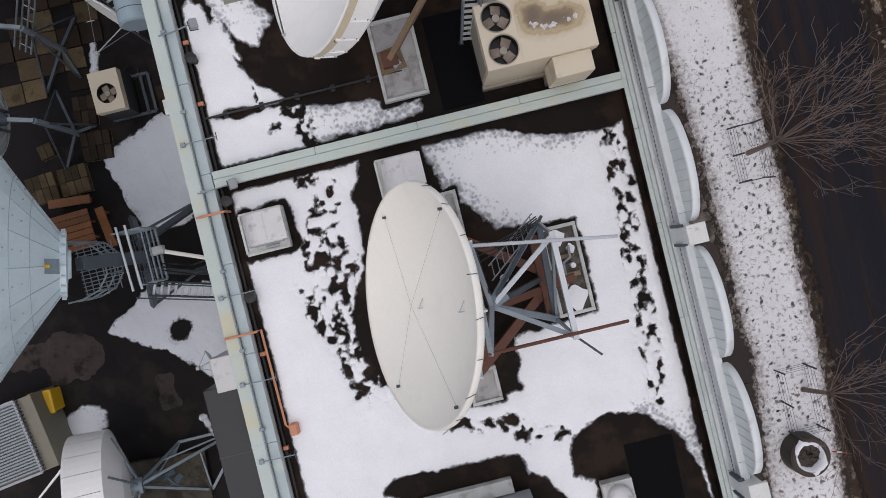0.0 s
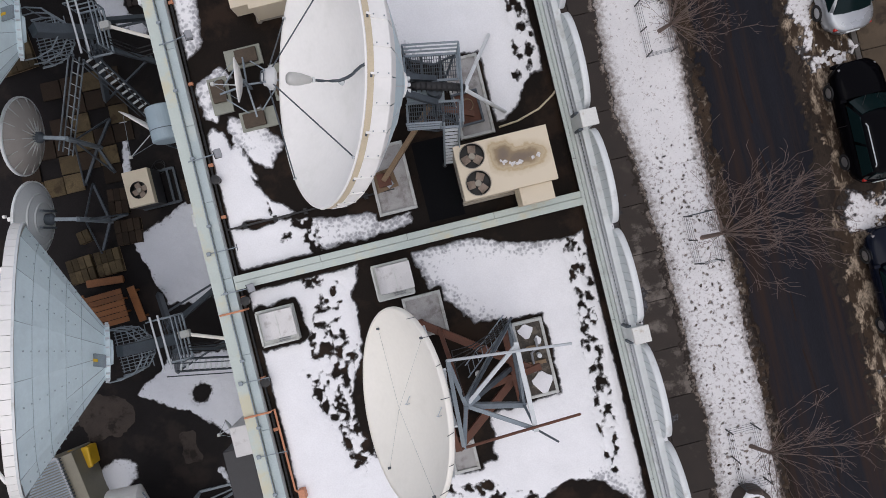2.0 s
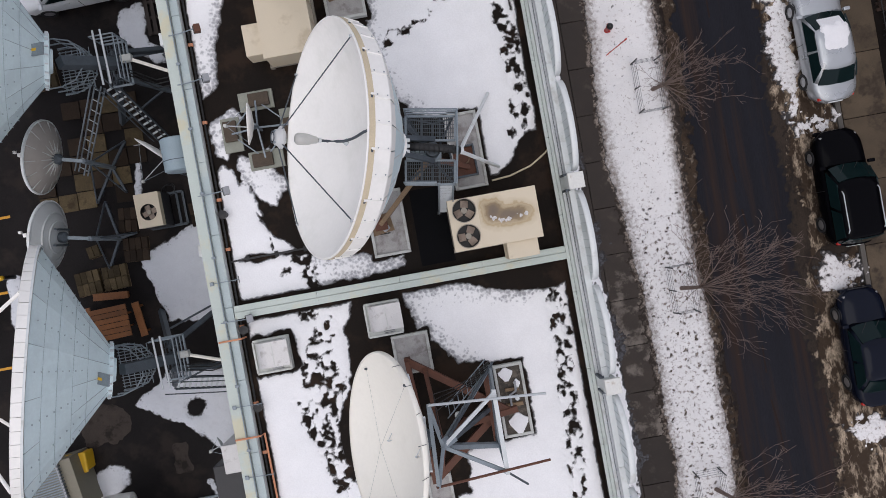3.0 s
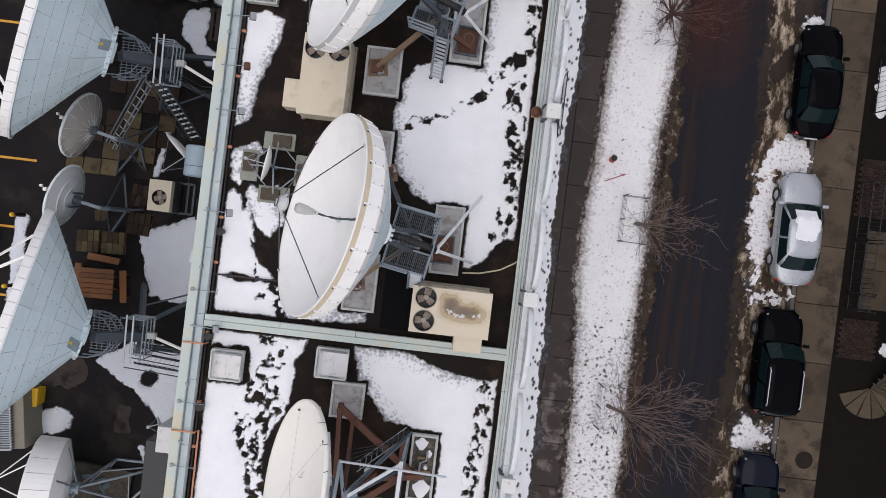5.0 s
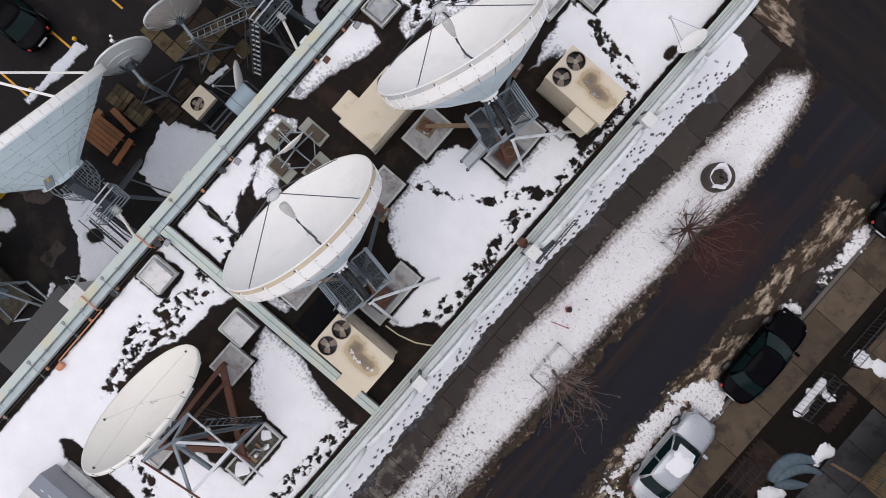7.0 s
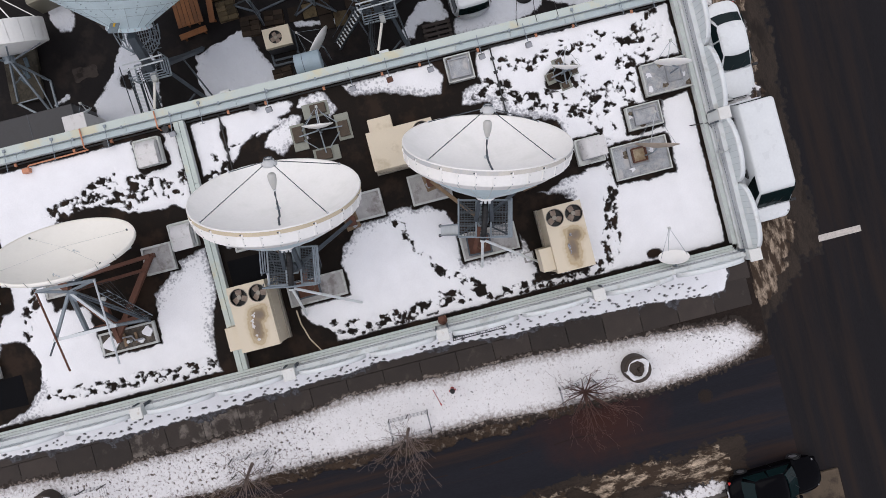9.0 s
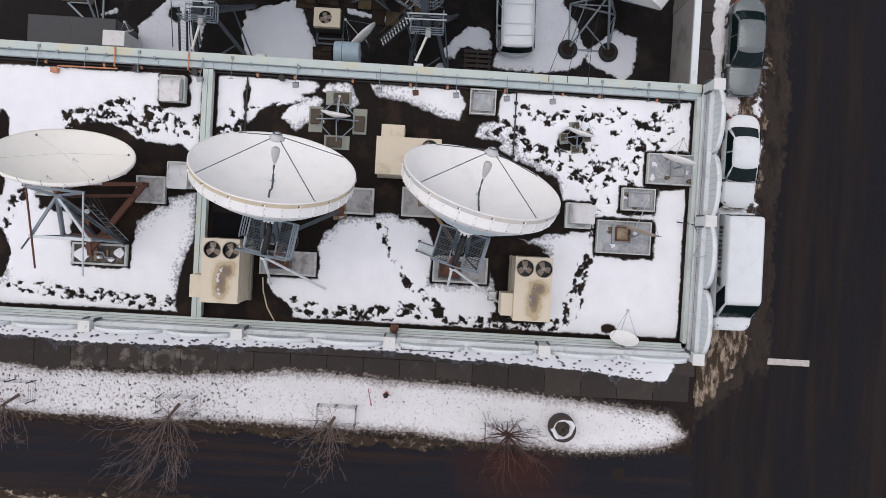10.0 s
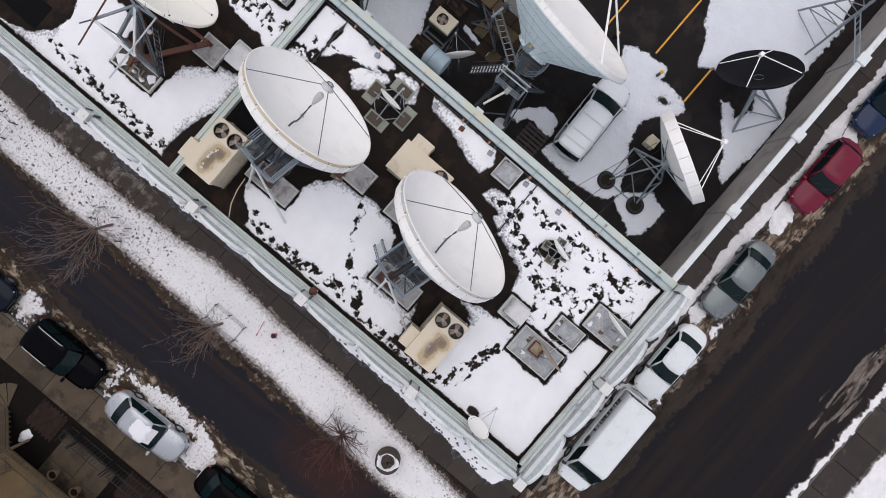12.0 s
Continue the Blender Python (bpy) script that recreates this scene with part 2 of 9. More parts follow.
PANEL_SEAM = mat("grey panel seam", (0.33, 0.40, 0.42), 0.6, var=0.15, scale=6)
BLUE_METAL = mat("pale blue metal", (0.61, 0.66, 0.67), 0.5, var=0.06, scale=1.0, bump=0.03, stain=(0.68, 0.71, 0.71), stain_amt=0.25, stain_scale=1.2)
CONCRETE = mat("weathered concrete", (0.38, 0.37, 0.36), 0.8, var=0.2, scale=3, fine=40, bump=0.3, stain=(0.22, 0.20, 0.19), stain_amt=0.4, stain_scale=1.6)
WALL_CONC = mat("concrete yard wall", (0.27, 0.255, 0.24), 0.85, var=0.15, scale=1.5, bump=0.3, stain=(0.2, 0.18, 0.165), stain_amt=0.4, stain_scale=0.8)
DISH_WHITE = mat("white dish paint", (0.92, 0.905, 0.87), 0.5, var=0.03, scale=0.8, fine=10, bump=0.02, stain=(0.87, 0.86, 0.82), stain_amt=0.3, stain_scale=0.9)
DISH_CREAM = mat("cream dish paint", (0.90, 0.87, 0.79), 0.5, var=0.025, scale=0.7, fine=10, bump=0.02, stain=(0.86, 0.83, 0.75), stain_amt=0.3, stain_scale=0.8)
DISH_BLUE = mat("pale blue dish paint", (0.66, 0.78, 0.81), 0.5, var=0.05, scale=0.8, fine=12, bump=0.03, stain=(0.60, 0.71, 0.74), stain_amt=0.4, stain_scale=0.8)
DISH_DARK = mat("black mesh dish", (0.008, 0.008, 0.011), 0.6, spec=0.1, var=0.2, scale=2, fine=60, bump=0.1)
TAPE = mat("beige sealing band", (0.60, 0.51, 0.36), 0.6, var=0.1, scale=3)
STEEL = mat("galvanised steel", (0.24, 0.28, 0.31), 0.5, 0.35, var=0.2, scale=4, bump=0.1)
STEEL_DARK = mat("dark grey steel", (0.075, 0.09, 0.105), 0.55, 0.3, var=0.25, scale=4, bump=0.1)
STEEL_LIGHT = mat("pale steel", (0.55, 0.58, 0.60), 0.45, 0.3, var=0.1, scale=4)
RUSTY = mat("rust-brown painted steel", (0.115, 0.045, 0.026), 0.7, var=0.25, scale=4, bump=0.2)
BEIGE = mat("beige sheet metal", (0.62, 0.54, 0.41), 0.55, var=0.05, scale=1.5, bump=0.03, stain=(0.50, 0.42, 0.30), stain_amt=0.15, stain_scale=1.2)
BEIGE_DARK = mat("grey-brown sheet metal", (0.30, 0.27, 0.22), 0.6, var=0.1, scale=2)
BLACK = mat("black plastic", (0.012, 0.012, 0.013), 0.5, var=0.2, bump=0.05)
FAN = mat("bronze fan blade", (0.24, 0.185, 0.145), 0.55, 0.1, var=0.3, scale=9)
GREY_METAL = mat("grey sheet metal", (0.33, 0.34, 0.36), 0.5, 0.2, var=0.08, scale=2)
GREY_DARK = mat("dark grey sheet metal", (0.034, 0.034, 0.037), 0.55, var=0.2, scale=2)
COPPER = mat("orange-painted pipe", (0.55, 0.24, 0.13), 0.55, var=0.2)
WOOD_RED = mat("orange-brown stained timber", (0.20, 0.078, 0.024), 0.65, var=0.25, scale=3, fine=30, bump=0.3, per_object=0.2)
WOOD_OLD = mat("weathered timber", (0.22, 0.15, 0.09), 0.8, var=0.3, scale=3, fine=30, bump=0.3)
BLOCK = mat("sandy paving slab", (0.08, 0.06, 0.033), 0.85, spec=0.2, var=0.35, scale=3, fine=30, bump=0.3, per_object=0.5, stain=(0.05, 0.035, 0.02), stain_amt=0.3, stain_scale=2.0)
BLOCK_BROWN = mat("brown paving slab", (0.032, 0.022, 0.015), 0.85, spec=0.2, var=0.3, scale=3, fine=30, bump=0.3, per_object=0.4)
YELLOW = mat("yellow plastic", (0.72, 0.43, 0.02), 0.5, var=0.08)
YELLOW_LINE = mat("yellow road paint", (0.62, 0.30, 0.03), 0.7, var=0.25, scale=6, bump=0.1)
WHITE_LINE = mat("worn white road paint", (0.50, 0.46, 0.42), 0.7, var=0.25, scale=6, bump=0.1)
RED = mat("red paint", (0.42, 0.03, 0.025), 0.45, var=0.15)
BARK_RED = mat("dark red-brown bark", (0.11, 0.062, 0.052), 0.85, spec=0.2, var=0.25, scale=8, bump=0.4)
BARK = mat("grey-brown bark", (0.185, 0.14, 0.122), 0.85, spec=0.2, var=0.25, scale=8, bump=0.4)
GLASS = mat("dark car glass", (0.005, 0.014, 0.015), 0.06, spec=0.16, var=0.1, bump=0.0)
TYRE = mat("tyre rubber", (0.015, 0.015, 0.016), 0.8, var=0.15)
RIM = mat("alloy rim", (0.45, 0.46, 0.48), 0.35, 0.8, var=0.05)
IRON = mat("black iron", (0.02, 0.02, 0.022), 0.5, var=0.2)
BRICK = mat("brown paver", (0.03, 0.019, 0.015), 0.8, spec=0.15, var=0.25, scale=4, bump=0.3, per_object=0.3)
STAIN_BROWN = mat("rusty pond stain", (0.44, 0.36, 0.24), 0.6, var=0.25, scale=6, stain=(0.30, 0.22, 0.13), stain_amt=0.45, stain_scale=3.0)
FAR_DIRT = mat("streaky road dirt", (0.16, 0.135, 0.115), 0.85, spec=0.2, var=0.5, scale=4, fine=20, bump=0.5, stain=(0.04, 0.03, 0.025), stain_amt=0.55, stain_scale=3.0, stretch=(0.25, 1.0, 1.0))
LAMP_RED = mat("red lamp lens", (0.5, 0.02, 0.015), 0.25, var=0.05)
LAMP_CLEAR = mat("clear lamp lens", (0.22, 0.22, 0.23), 0.15, var=0.05)
for layer, under in ((SNOW_OLD, (0.05, 0.042, 0.038)), (SNOW_DIRTY, (0.022, 0.016, 0.013)), (SNOW_DIRTY_N, (0.022, 0.016, 0.013)), (VERGE_FRINGE, (0.03, 0.023, 0.019)), (SLUSH, (0.018, 0.0135, 0.012)), (SILT, (0.017, 0.0135, 0.0125)), (SILT_N, (0.016, 0.013, 0.0125)), (FAR_DIRT, (0.016, 0.013, 0.0125)), (SLUSH_DARK, (0.04, 0.032, 0.028))):
    fade(layer, under, 7.0)
TARP = mat("blue-grey tarpaulin", (0.095, 0.13, 0.155), 0.75, spec=0.2, var=0.35, scale=4, fine=18, bump=0.6)
SEAM = mat("brown road seam", (0.021, 0.013, 0.011), 0.8, spec=0.15, var=0.3, scale=5)
TANK = mat("blue-grey tank paint", (0.30, 0.38, 0.43), 0.5, var=0.08, scale=2)
KHAKI = mat("khaki cabinet paint", (0.20, 0.185, 0.14), 0.6, var=0.12, scale=2)
PATCH = mat("worn concrete patch", (0.05, 0.04, 0.034), 0.8, spec=0.2, var=0.3, scale=3, fine=30, bump=0.3, stain=(0.018, 0.014, 0.012), stain_amt=0.38, stain_scale=2.2)
SOIL = mat("black wet soil", (0.0085, 0.0065, 0.0055), 0.8, spec=0.1, var=0.5, scale=4, fine=30, bump=0.7)
TREAD = mat("tan stair board", (0.085, 0.065, 0.042), 0.7, spec=0.2, var=0.2, scale=4, per_object=0.15)
DECK = mat("ochre balcony deck", (0.13, 0.09, 0.045), 0.7, spec=0.2, var=0.25, scale=1.2, stain=(0.05, 0.05, 0.035), stain_amt=0.35, stain_scale=0.6)
TRAY_DARK = mat("dark wet muck", (0.045, 0.035, 0.026), 0.6, var=0.5, scale=6, fine=25, bump=0.3, stain=(0.12, 0.10, 0.075), stain_amt=0.4, stain_scale=5.0)
TRAY_KHAKI = mat("pale khaki tray", (0.27, 0.28, 0.235), 0.7, var=0.15, scale=4, fine=30, bump=0.1)
BLOCK_DULL = mat("dull brown block", (0.075, 0.055, 0.038), 0.8, var=0.3, scale=5, fine=30, bump=0.3)
GREY_DAMP = mat("damp grey concrete slab", (0.060, 0.060, 0.063), 0.7, spec=0.2, var=0.3, scale=1.3, fine=40, bump=0.2, stain=(0.036, 0.034, 0.034), stain_amt=0.4, stain_scale=1.0, per_object=0.15)
HOUSE = mat("brown brick front", (0.16, 0.10, 0.075), 0.8, var=0.2, scale=2, bump=0.3)
KHAKI_DARK = mat("damp khaki concrete", (0.075, 0.066, 0.05), 0.8, spec=0.2, var=0.3, scale=2.5, fine=30, bump=0.3, stain=(0.035, 0.03, 0.022), stain_amt=0.4, stain_scale=1.8)

# ---- mesh helpers ----
def link(name, bm, material, parent=None, label="", smooth=False):
    me = bpy.data.meshes.new(name)
    bm.normal_update()
    bm.to_mesh(me)
    bm.free()
    for mm in material if isinstance(material, (list, tuple)) else [material]:
        me.materials.append(mm)
    if smooth:
        for p in me.polygons:
            p.use_smooth = True
    ob = new(name, me)
    if parent:
        ob.parent = parent
    if label:
        ob["label"] = label
    return ob


FRAMES = {}


def part(name, bm, material, parent, label="", smooth=False):
    """One mesh under a thing or a part, in the thing's own axes."""
    ob = link(name, bm, material, parent, label, smooth)
    FRAMES[ob] = FRAMES.get(parent, parent.matrix_basis)
    return ob


def placed(name, bm, material, parent, label="", smooth=False):
    """The same, with the mesh given in the axes of the place."""
    bmesh.ops.transform(bm, matrix=FRAMES.get(parent, parent.matrix_basis).inverted(), verts=bm.verts[:])
    return part(name, bm, material, parent, label, smooth)


def root(name, m, label, category, group="", kind=""):
    e = new(name)
    e.empty_display_size = 0.2
    e.matrix_world = m
    return tagged(e, label, category, group, kind)


def box(bm, x0, y0, z0, x1, y1, z1, bevel=0.0, m=None):
    r = bmesh.ops.create_cube(bm, size=1)
    vs = r["verts"]
    mm = Matrix.Translation(((x0 + x1) / 2, (y0 + y1) / 2, (z0 + z1) / 2)) @ Matrix.Diagonal((abs(x1 - x0), abs(y1 - y0), abs(z1 - z0), 1))
    bmesh.ops.transform(bm, matrix=mm, verts=vs)
    if bevel:
        es = list({e for v in vs for e in v.link_edges})
        rb = bmesh.ops.bevel(bm, geom=es, offset=bevel, segments=2, affect="EDGES", profile=0.5)
        vs = list({v for f in rb["faces"] for v in f.verts} | {v for v in vs if v.is_valid})
    if m is not None:
        bmesh.ops.transform(bm, matrix=m, verts=vs)
    return vs


def cube(x0, y0, z0, x1, y1, z1, bevel=0.0, m=None):
    bm = bmesh.new()
    box(bm, x0, y0, z0, x1, y1, z1, bevel, m)
    return bm


def rod(bm, a, b, r, r2=None, n=8):
    """A round bar from a to b."""
    a, b = Vector(a), Vector(b)
    d = b - a
    m = Matrix.Translation((a + b) / 2) @ d.to_track_quat("Z", "Y").to_matrix().to_4x4()
    bmesh.ops.create_cone(bm, cap_ends=True, segments=n, radius1=r, radius2=r if r2 is None else r2, depth=d.length, matrix=m)


def beam(bm, a, b, w, h):
    """A square bar from a to b, w across and h deep."""
    a, b = Vector(a), Vector(b)
    d = b - a
    m = Matrix.Translation((a + b) / 2) @ d.to_track_quat("Z", "Y").to_matrix().to_4x4() @ Matrix.Diagonal((w, h, d.length, 1))
    bmesh.ops.create_cube(bm, size=1, matrix=m)


def rods(pairs, r, n=8):
    bm = bmesh.new()
    for a, b in pairs:
        rod(bm, a, b, r, n=n)
    return bm


def beams(pairs, w, h=None):
    bm = bmesh.new()
    for a, b in pairs:
        beam(bm, a, b, w, h or w)
    return bm


def tube(pts, r, n=8):
    """A bent pipe through the points."""
    bm = bmesh.new()
    rings = []
    P = [Vector(p) for p in pts]
    for i, p in enumerate(P):
        d = (P[min(i + 1, len(P) - 1)] - P[max(i - 1, 0)]).normalized()
        q = d.to_track_quat("Z", "Y")
        rings.append([bm.verts.new(p + q @ Vector((r * math.cos(2 * math.pi * k / n), r * math.sin(2 * math.pi * k / n), 0))) for k in range(n)])
    for a, b in zip(rings, rings[1:]):
        for k in range(n):
            bm.faces.new((a[k], a[(k + 1) % n], b[(k + 1) % n], b[k]))
    bm.faces.new(rings[0][::-1])
    bm.faces.new(rings[-1])
    return bm


def loft(rings, cap=True):
    bm = bmesh.new()
    R = [[bm.verts.new(p) for p in ring] for ring in rings]
    n = len(R[0])
    for a, b in zip(R, R[1:]):
        for k in range(n):
            bm.faces.new((a[k], a[(k + 1) % n], b[(k + 1) % n], b[k]))
    if cap:
        bm.faces.new(R[0][::-1])
        bm.faces.new(R[-1])
    bmesh.ops.recalc_face_normals(bm, faces=bm.faces[:])
    return bm


def spin(profile, n=48, a0=0.0, a1=2 * math.pi):
    """A surface of revolution about z of (radius, height) points."""
    bm = bmesh.new()
    full = abs(a1 - a0) > 6.28
    cnt = n if full else n + 1
    R = []
    for r, z in profile:
        R.append([bm.verts.new((r * math.cos(a0 + (a1 - a0) * k / n), r * math.sin(a0 + (a1 - a0) * k / n), z)) for k in range(cnt)])
    for a, b in zip(R, R[1:]):
        for k in range(n):
            bm.faces.new((a[k], a[(k + 1) % cnt], b[(k + 1) % cnt], b[k]))
    bmesh.ops.remove_doubles(bm, verts=bm.verts[:], dist=1e-5)
    bmesh.ops.recalc_face_normals(bm, faces=bm.faces[:])
    return bm


def prism(poly, z0, z1):
    """A flat solid with that outline."""
    bm = bmesh.new()
    lo = [bm.verts.new((x, y, z0)) for x, y in poly]
    hi = [bm.verts.new((x, y, z1)) for x, y in poly]
    n = len(poly)
    for k in range(n):
        bm.faces.new((lo[k], lo[(k + 1) % n], hi[(k + 1) % n], hi[k]))
    bm.faces.new(lo[::-1])
    bm.faces.new(hi)
    bmesh.ops.recalc_face_normals(bm, faces=bm.faces[:])
    return bm


# ---- snow: a height field over a rectangle, shaped by signed distances ----
def fbm(X, Y, scale, seed, octaves=4):
    """Smooth value noise on a grid, about -1 to 1."""
    out = np.zeros_like(X)
    amp, tot = 1.0, 0.0
    for o in range(octaves):
        rng = np.random.RandomState(seed * 17 + o)
        tab = rng.uniform(-1, 1, (256, 256))
        x, y = X / scale * 2 ** o + 37.3 * o, Y / scale * 2 ** o + 11.7 * o
        xi, yi = np.floor(x).astype(int), np.floor(y).astype(int)
        fx, fy = x - xi, y - yi
        fx, fy = fx * fx * (3 - 2 * fx), fy * fy * (3 - 2 * fy)
        a, b = tab[xi % 256, yi % 256], tab[(xi + 1) % 256, yi % 256]
        c, d = tab[xi % 256, (yi + 1) % 256], tab[(xi + 1) % 256, (yi + 1) % 256]
        out += amp * ((a * (1 - fx) + b * fx) * (1 - fy) + (c * (1 - fx) + d * fx) * fy)
        tot += amp
        amp *= 0.5
    return out / tot * 1.6


def d_rect(X, Y, x0, y0, x1, y1, r=0.0):
    """Distance to a rectangle, negative inside."""
    dx = np.abs(X - (x0 + x1) / 2) - (x1 - x0) / 2 + r
    dy = np.abs(Y - (y0 + y1) / 2) - (y1 - y0) / 2 + r
    return np.hypot(np.maximum(dx, 0), np.maximum(dy, 0)) + np.minimum(np.maximum(dx, dy), 0) - r


def d_line(X, Y, pts, r):
    """Distance to a band of half-width r along a line."""
    best = np.full_like(X, 1e9)
    for (ax, ay), (bx, by) in zip(pts, pts[1:]):
        vx, vy = bx - ax, by - ay
        k = np.clip(((X - ax) * vx + (Y - ay) * vy) / max(vx * vx + vy * vy, 1e-9), 0, 1)
        best = np.minimum(best, np.hypot(X - ax - k * vx, Y - ay - k * vy))
    return best - r


def d_oval(X, Y, cx, cy, rx, ry, turn=0.0):
    c, s = math.cos(radians(turn)), math.sin(radians(turn))
    u, v = (X - cx) * c + (Y - cy) * s, -(X - cx) * s + (Y - cy) * c
    return (np.hypot(u / rx, v / ry) - 1) * min(rx, ry)


def d_poly(X, Y, pts):
    """Distance to a closed outline, negative inside."""
    d = np.full_like(X, 1e9)
    inside = np.zeros(X.shape, bool)
    for (ax, ay), (bx, by) in zip(pts, pts[1:] + pts[:1]):
        vx, vy = bx - ax, by - ay
        k = np.clip(((X - ax) * vx + (Y - ay) * vy) / max(vx * vx + vy * vy, 1e-9), 0, 1)
        d = np.minimum(d, np.hypot(X - ax - k * vx, Y - ay - k * vy))
        cond = ((ay > Y) != (by > Y)) & (X < (bx - ax) * (Y - ay) / (by - ay if abs(by - ay) > 1e-9 else 1e-9) + ax)
        inside ^= cond
    return np.where(inside, -d, d)


def trail(pts, step=0.36, side=0.13, seed=1, jitter=0.06):
    """Footprints along a line: places and headings, left and right by turns."""
    rng = np.random.RandomState(seed)
    out, left = [], 1
    for (ax, ay), (bx, by) in zip(pts, pts[1:]):
        L = math.hypot(bx - ax, by - ay)
        n = max(1, int(L / step))
        ux, uy = (bx - ax) / L, (by - ay) / L
        for k in range(n):
            left = -left
            f = (k + 0.5) / n
            out.append((ax + (bx - ax) * f - uy * side * left + rng.normal(0, jitter), ay + (by - ay) * f + ux * side * left + rng.normal(0, jitter), math.degrees(math.atan2(uy, ux)) + rng.normal(0, 14), rng.uniform(0.75, 1.25)))
    return out


def d_prints(X, Y, prints, size=0.16):
    d = np.full_like(X, 1e9)
    for cx, cy, a, k in prints:
        sel = (np.abs(X - cx) < 0.6) & (np.abs(Y - cy) < 0.6)
        if sel.any():
            d[sel] = np.minimum(d[sel], d_oval(X[sel], Y[sel], cx, cy, size * 1.35 * k, size * 0.8 * k, a))
    return d


def field(name, x0, y0, x1, y1, z, step, depth, sdf, material, soft=0.12, lumps=0.012, lump_scale=0.35, seed=3, reach=0.32, outline=None, wet=0.1):
    """Snow lying at height z where sdf(X, Y) is negative, thickening inwards to depth."""
    nx, ny = int((x1 - x0) / step) + 1, int((y1 - y0) / step) + 1
    X, Y = np.meshgrid(np.linspace(x0, x1, nx), np.linspace(y0, y1, ny), indexing="ij")
    d = sdf(X, Y) - 0.035
    rise = 1 - np.exp(np.minimum(d, 0) / soft)
    h = depth * rise + lumps * fbm(X, Y, lump_scale, seed) * np.clip(rise * 2, 0, 1)
    Z = z + np.where(d < 0, h, -np.minimum(depth / soft * d + 0.0, 0.06))
    keep = (d < 1.5 * step)
    kq = keep[:-1, :-1] | keep[1:, :-1] | keep[:-1, 1:] | keep[1:, 1:]
    used = np.zeros(keep.shape, bool)
    used[:-1, :-1] |= kq
    used[1:, :-1] |= kq
    used[:-1, 1:] |= kq
    used[1:, 1:] |= kq
    idx = np.full(keep.shape, -1)
    idx[used] = np.arange(used.sum())
    co = np.stack([X[used], Y[used], Z[used]], 1)
    i, j = np.nonzero(kq)
    quads = np.stack([idx[i, j], idx[i + 1, j], idx[i + 1, j + 1], idx[i, j + 1]], 1)
    me = bpy.data.meshes.new(name)
    me.vertices.add(len(co))
    me.vertices.foreach_set("co", co.ravel())
    me.loops.add(4 * len(quads))
    me.loops.foreach_set("vertex_index", quads.ravel())
    me.polygons.add(len(quads))
    me.polygons.foreach_set("loop_start", np.arange(0, 4 * len(quads), 4))
    me.polygons.foreach_set("use_smooth", np.ones(len(quads), bool))
    me.update()
    edge = me.attributes.new("edge", "FLOAT", "POINT")
    edge.data.foreach_set("value", np.clip(-(outline(X, Y) if outline else d)[used] / reach, 0, 1).astype(np.float32))
    thick = me.attributes.new("thick", "FLOAT", "POINT")
    thick.data.foreach_set("value", np.clip(-d[used] / wet, 0, 1).astype(np.float32))
    me.validate()
    me.materials.append(material)
    return new(name, me)


def snow_field(*given, reach=0.32, outline=None, wet=0.1):
    return tagged(field(*given[:14], reach, outline, wet), given[14], "snow", kind="stuff")


# ---- ground, streets, building shell ----
ROOF_Z, PAR_Z, FRONT_Z = 5.2, 5.65, 6.45
S_END = -16.0
gb = bmesh.new()
bmesh.ops.create_grid(gb, x_segments=1, y_segments=1, size=600)
tagged(link("ground", gb, ASPHALT), "dark wet asphalt of two streets", "street", kind="structure")


def west_x(y):
    """The outer face of the western parapet, which is not quite square to the rest."""
    return -0.745 + 0.006 * y


wall = root("roof_building", pose(0, 0, 0), "low pale building with a flat, partly snowed roof", "building", kind="structure")
part("wall", prism([(west_x(S_END) + 0.05, S_END), (10.98, S_END), (10.98, 21.4), (west_x(21.4) + 0.05, 21.4)], 0, ROOF_Z - 0.05), WALL, wall)
roofbm = prism([(west_x(S_END) + 0.05, S_END), (10.98, S_END), (10.98, 21.4), (west_x(21.4) + 0.05, 21.4)], ROOF_Z - 0.05, ROOF_Z)
tagged(link("roof", roofbm, ROOF_WET), "dark wet flat roof membrane", "roof", kind="structure")


def coping(name, a, b, width, z0, z1, material, over=0.04, inner=None, ledge=0.0, ledge_mat=None, drop=0.015):
    """A parapet wall from a to b with an overhanging metal cap and, on its left, a lower flashing of that width."""
    a, b = Vector((*a, 0)), Vector((*b, 0))
    L = (b - a).length
    m = Matrix.Translation(a) @ Matrix.Rotation(math.atan2((b - a).y, (b - a).x), 4, "Z")
    top = root(name, m, "", "parapet", kind="structure")
    hi = width / 2 - ledge
    part("wall", cube(0, -width / 2 + over, z0, L, width / 2 - over, z1 - 0.06 - drop), inner or WALL, top)
    n = max(1, round(L / 2.4))
    for k in range(n):
        x0, x1 = k * L / n + 0.004, (k + 1) * L / n - 0.004
        part("cap", cube(x0, -width / 2, z1 - 0.06, x1, hi - (0.004 if ledge else 0), z1, 0.012), material, top)
        part("cap_joint", cube(x1 - 0.03, -width / 2 - 0.004, z1 - 0.07, x1 + 0.03, hi - 0.01, z1 + 0.006, 0.003), material, top)
        if ledge:
            part("flashing", cube(x0, hi + 0.004, z1 - 0.06 - drop, x1, width / 2, z1 - drop, 0.012), ledge_mat or material, top)
    return top


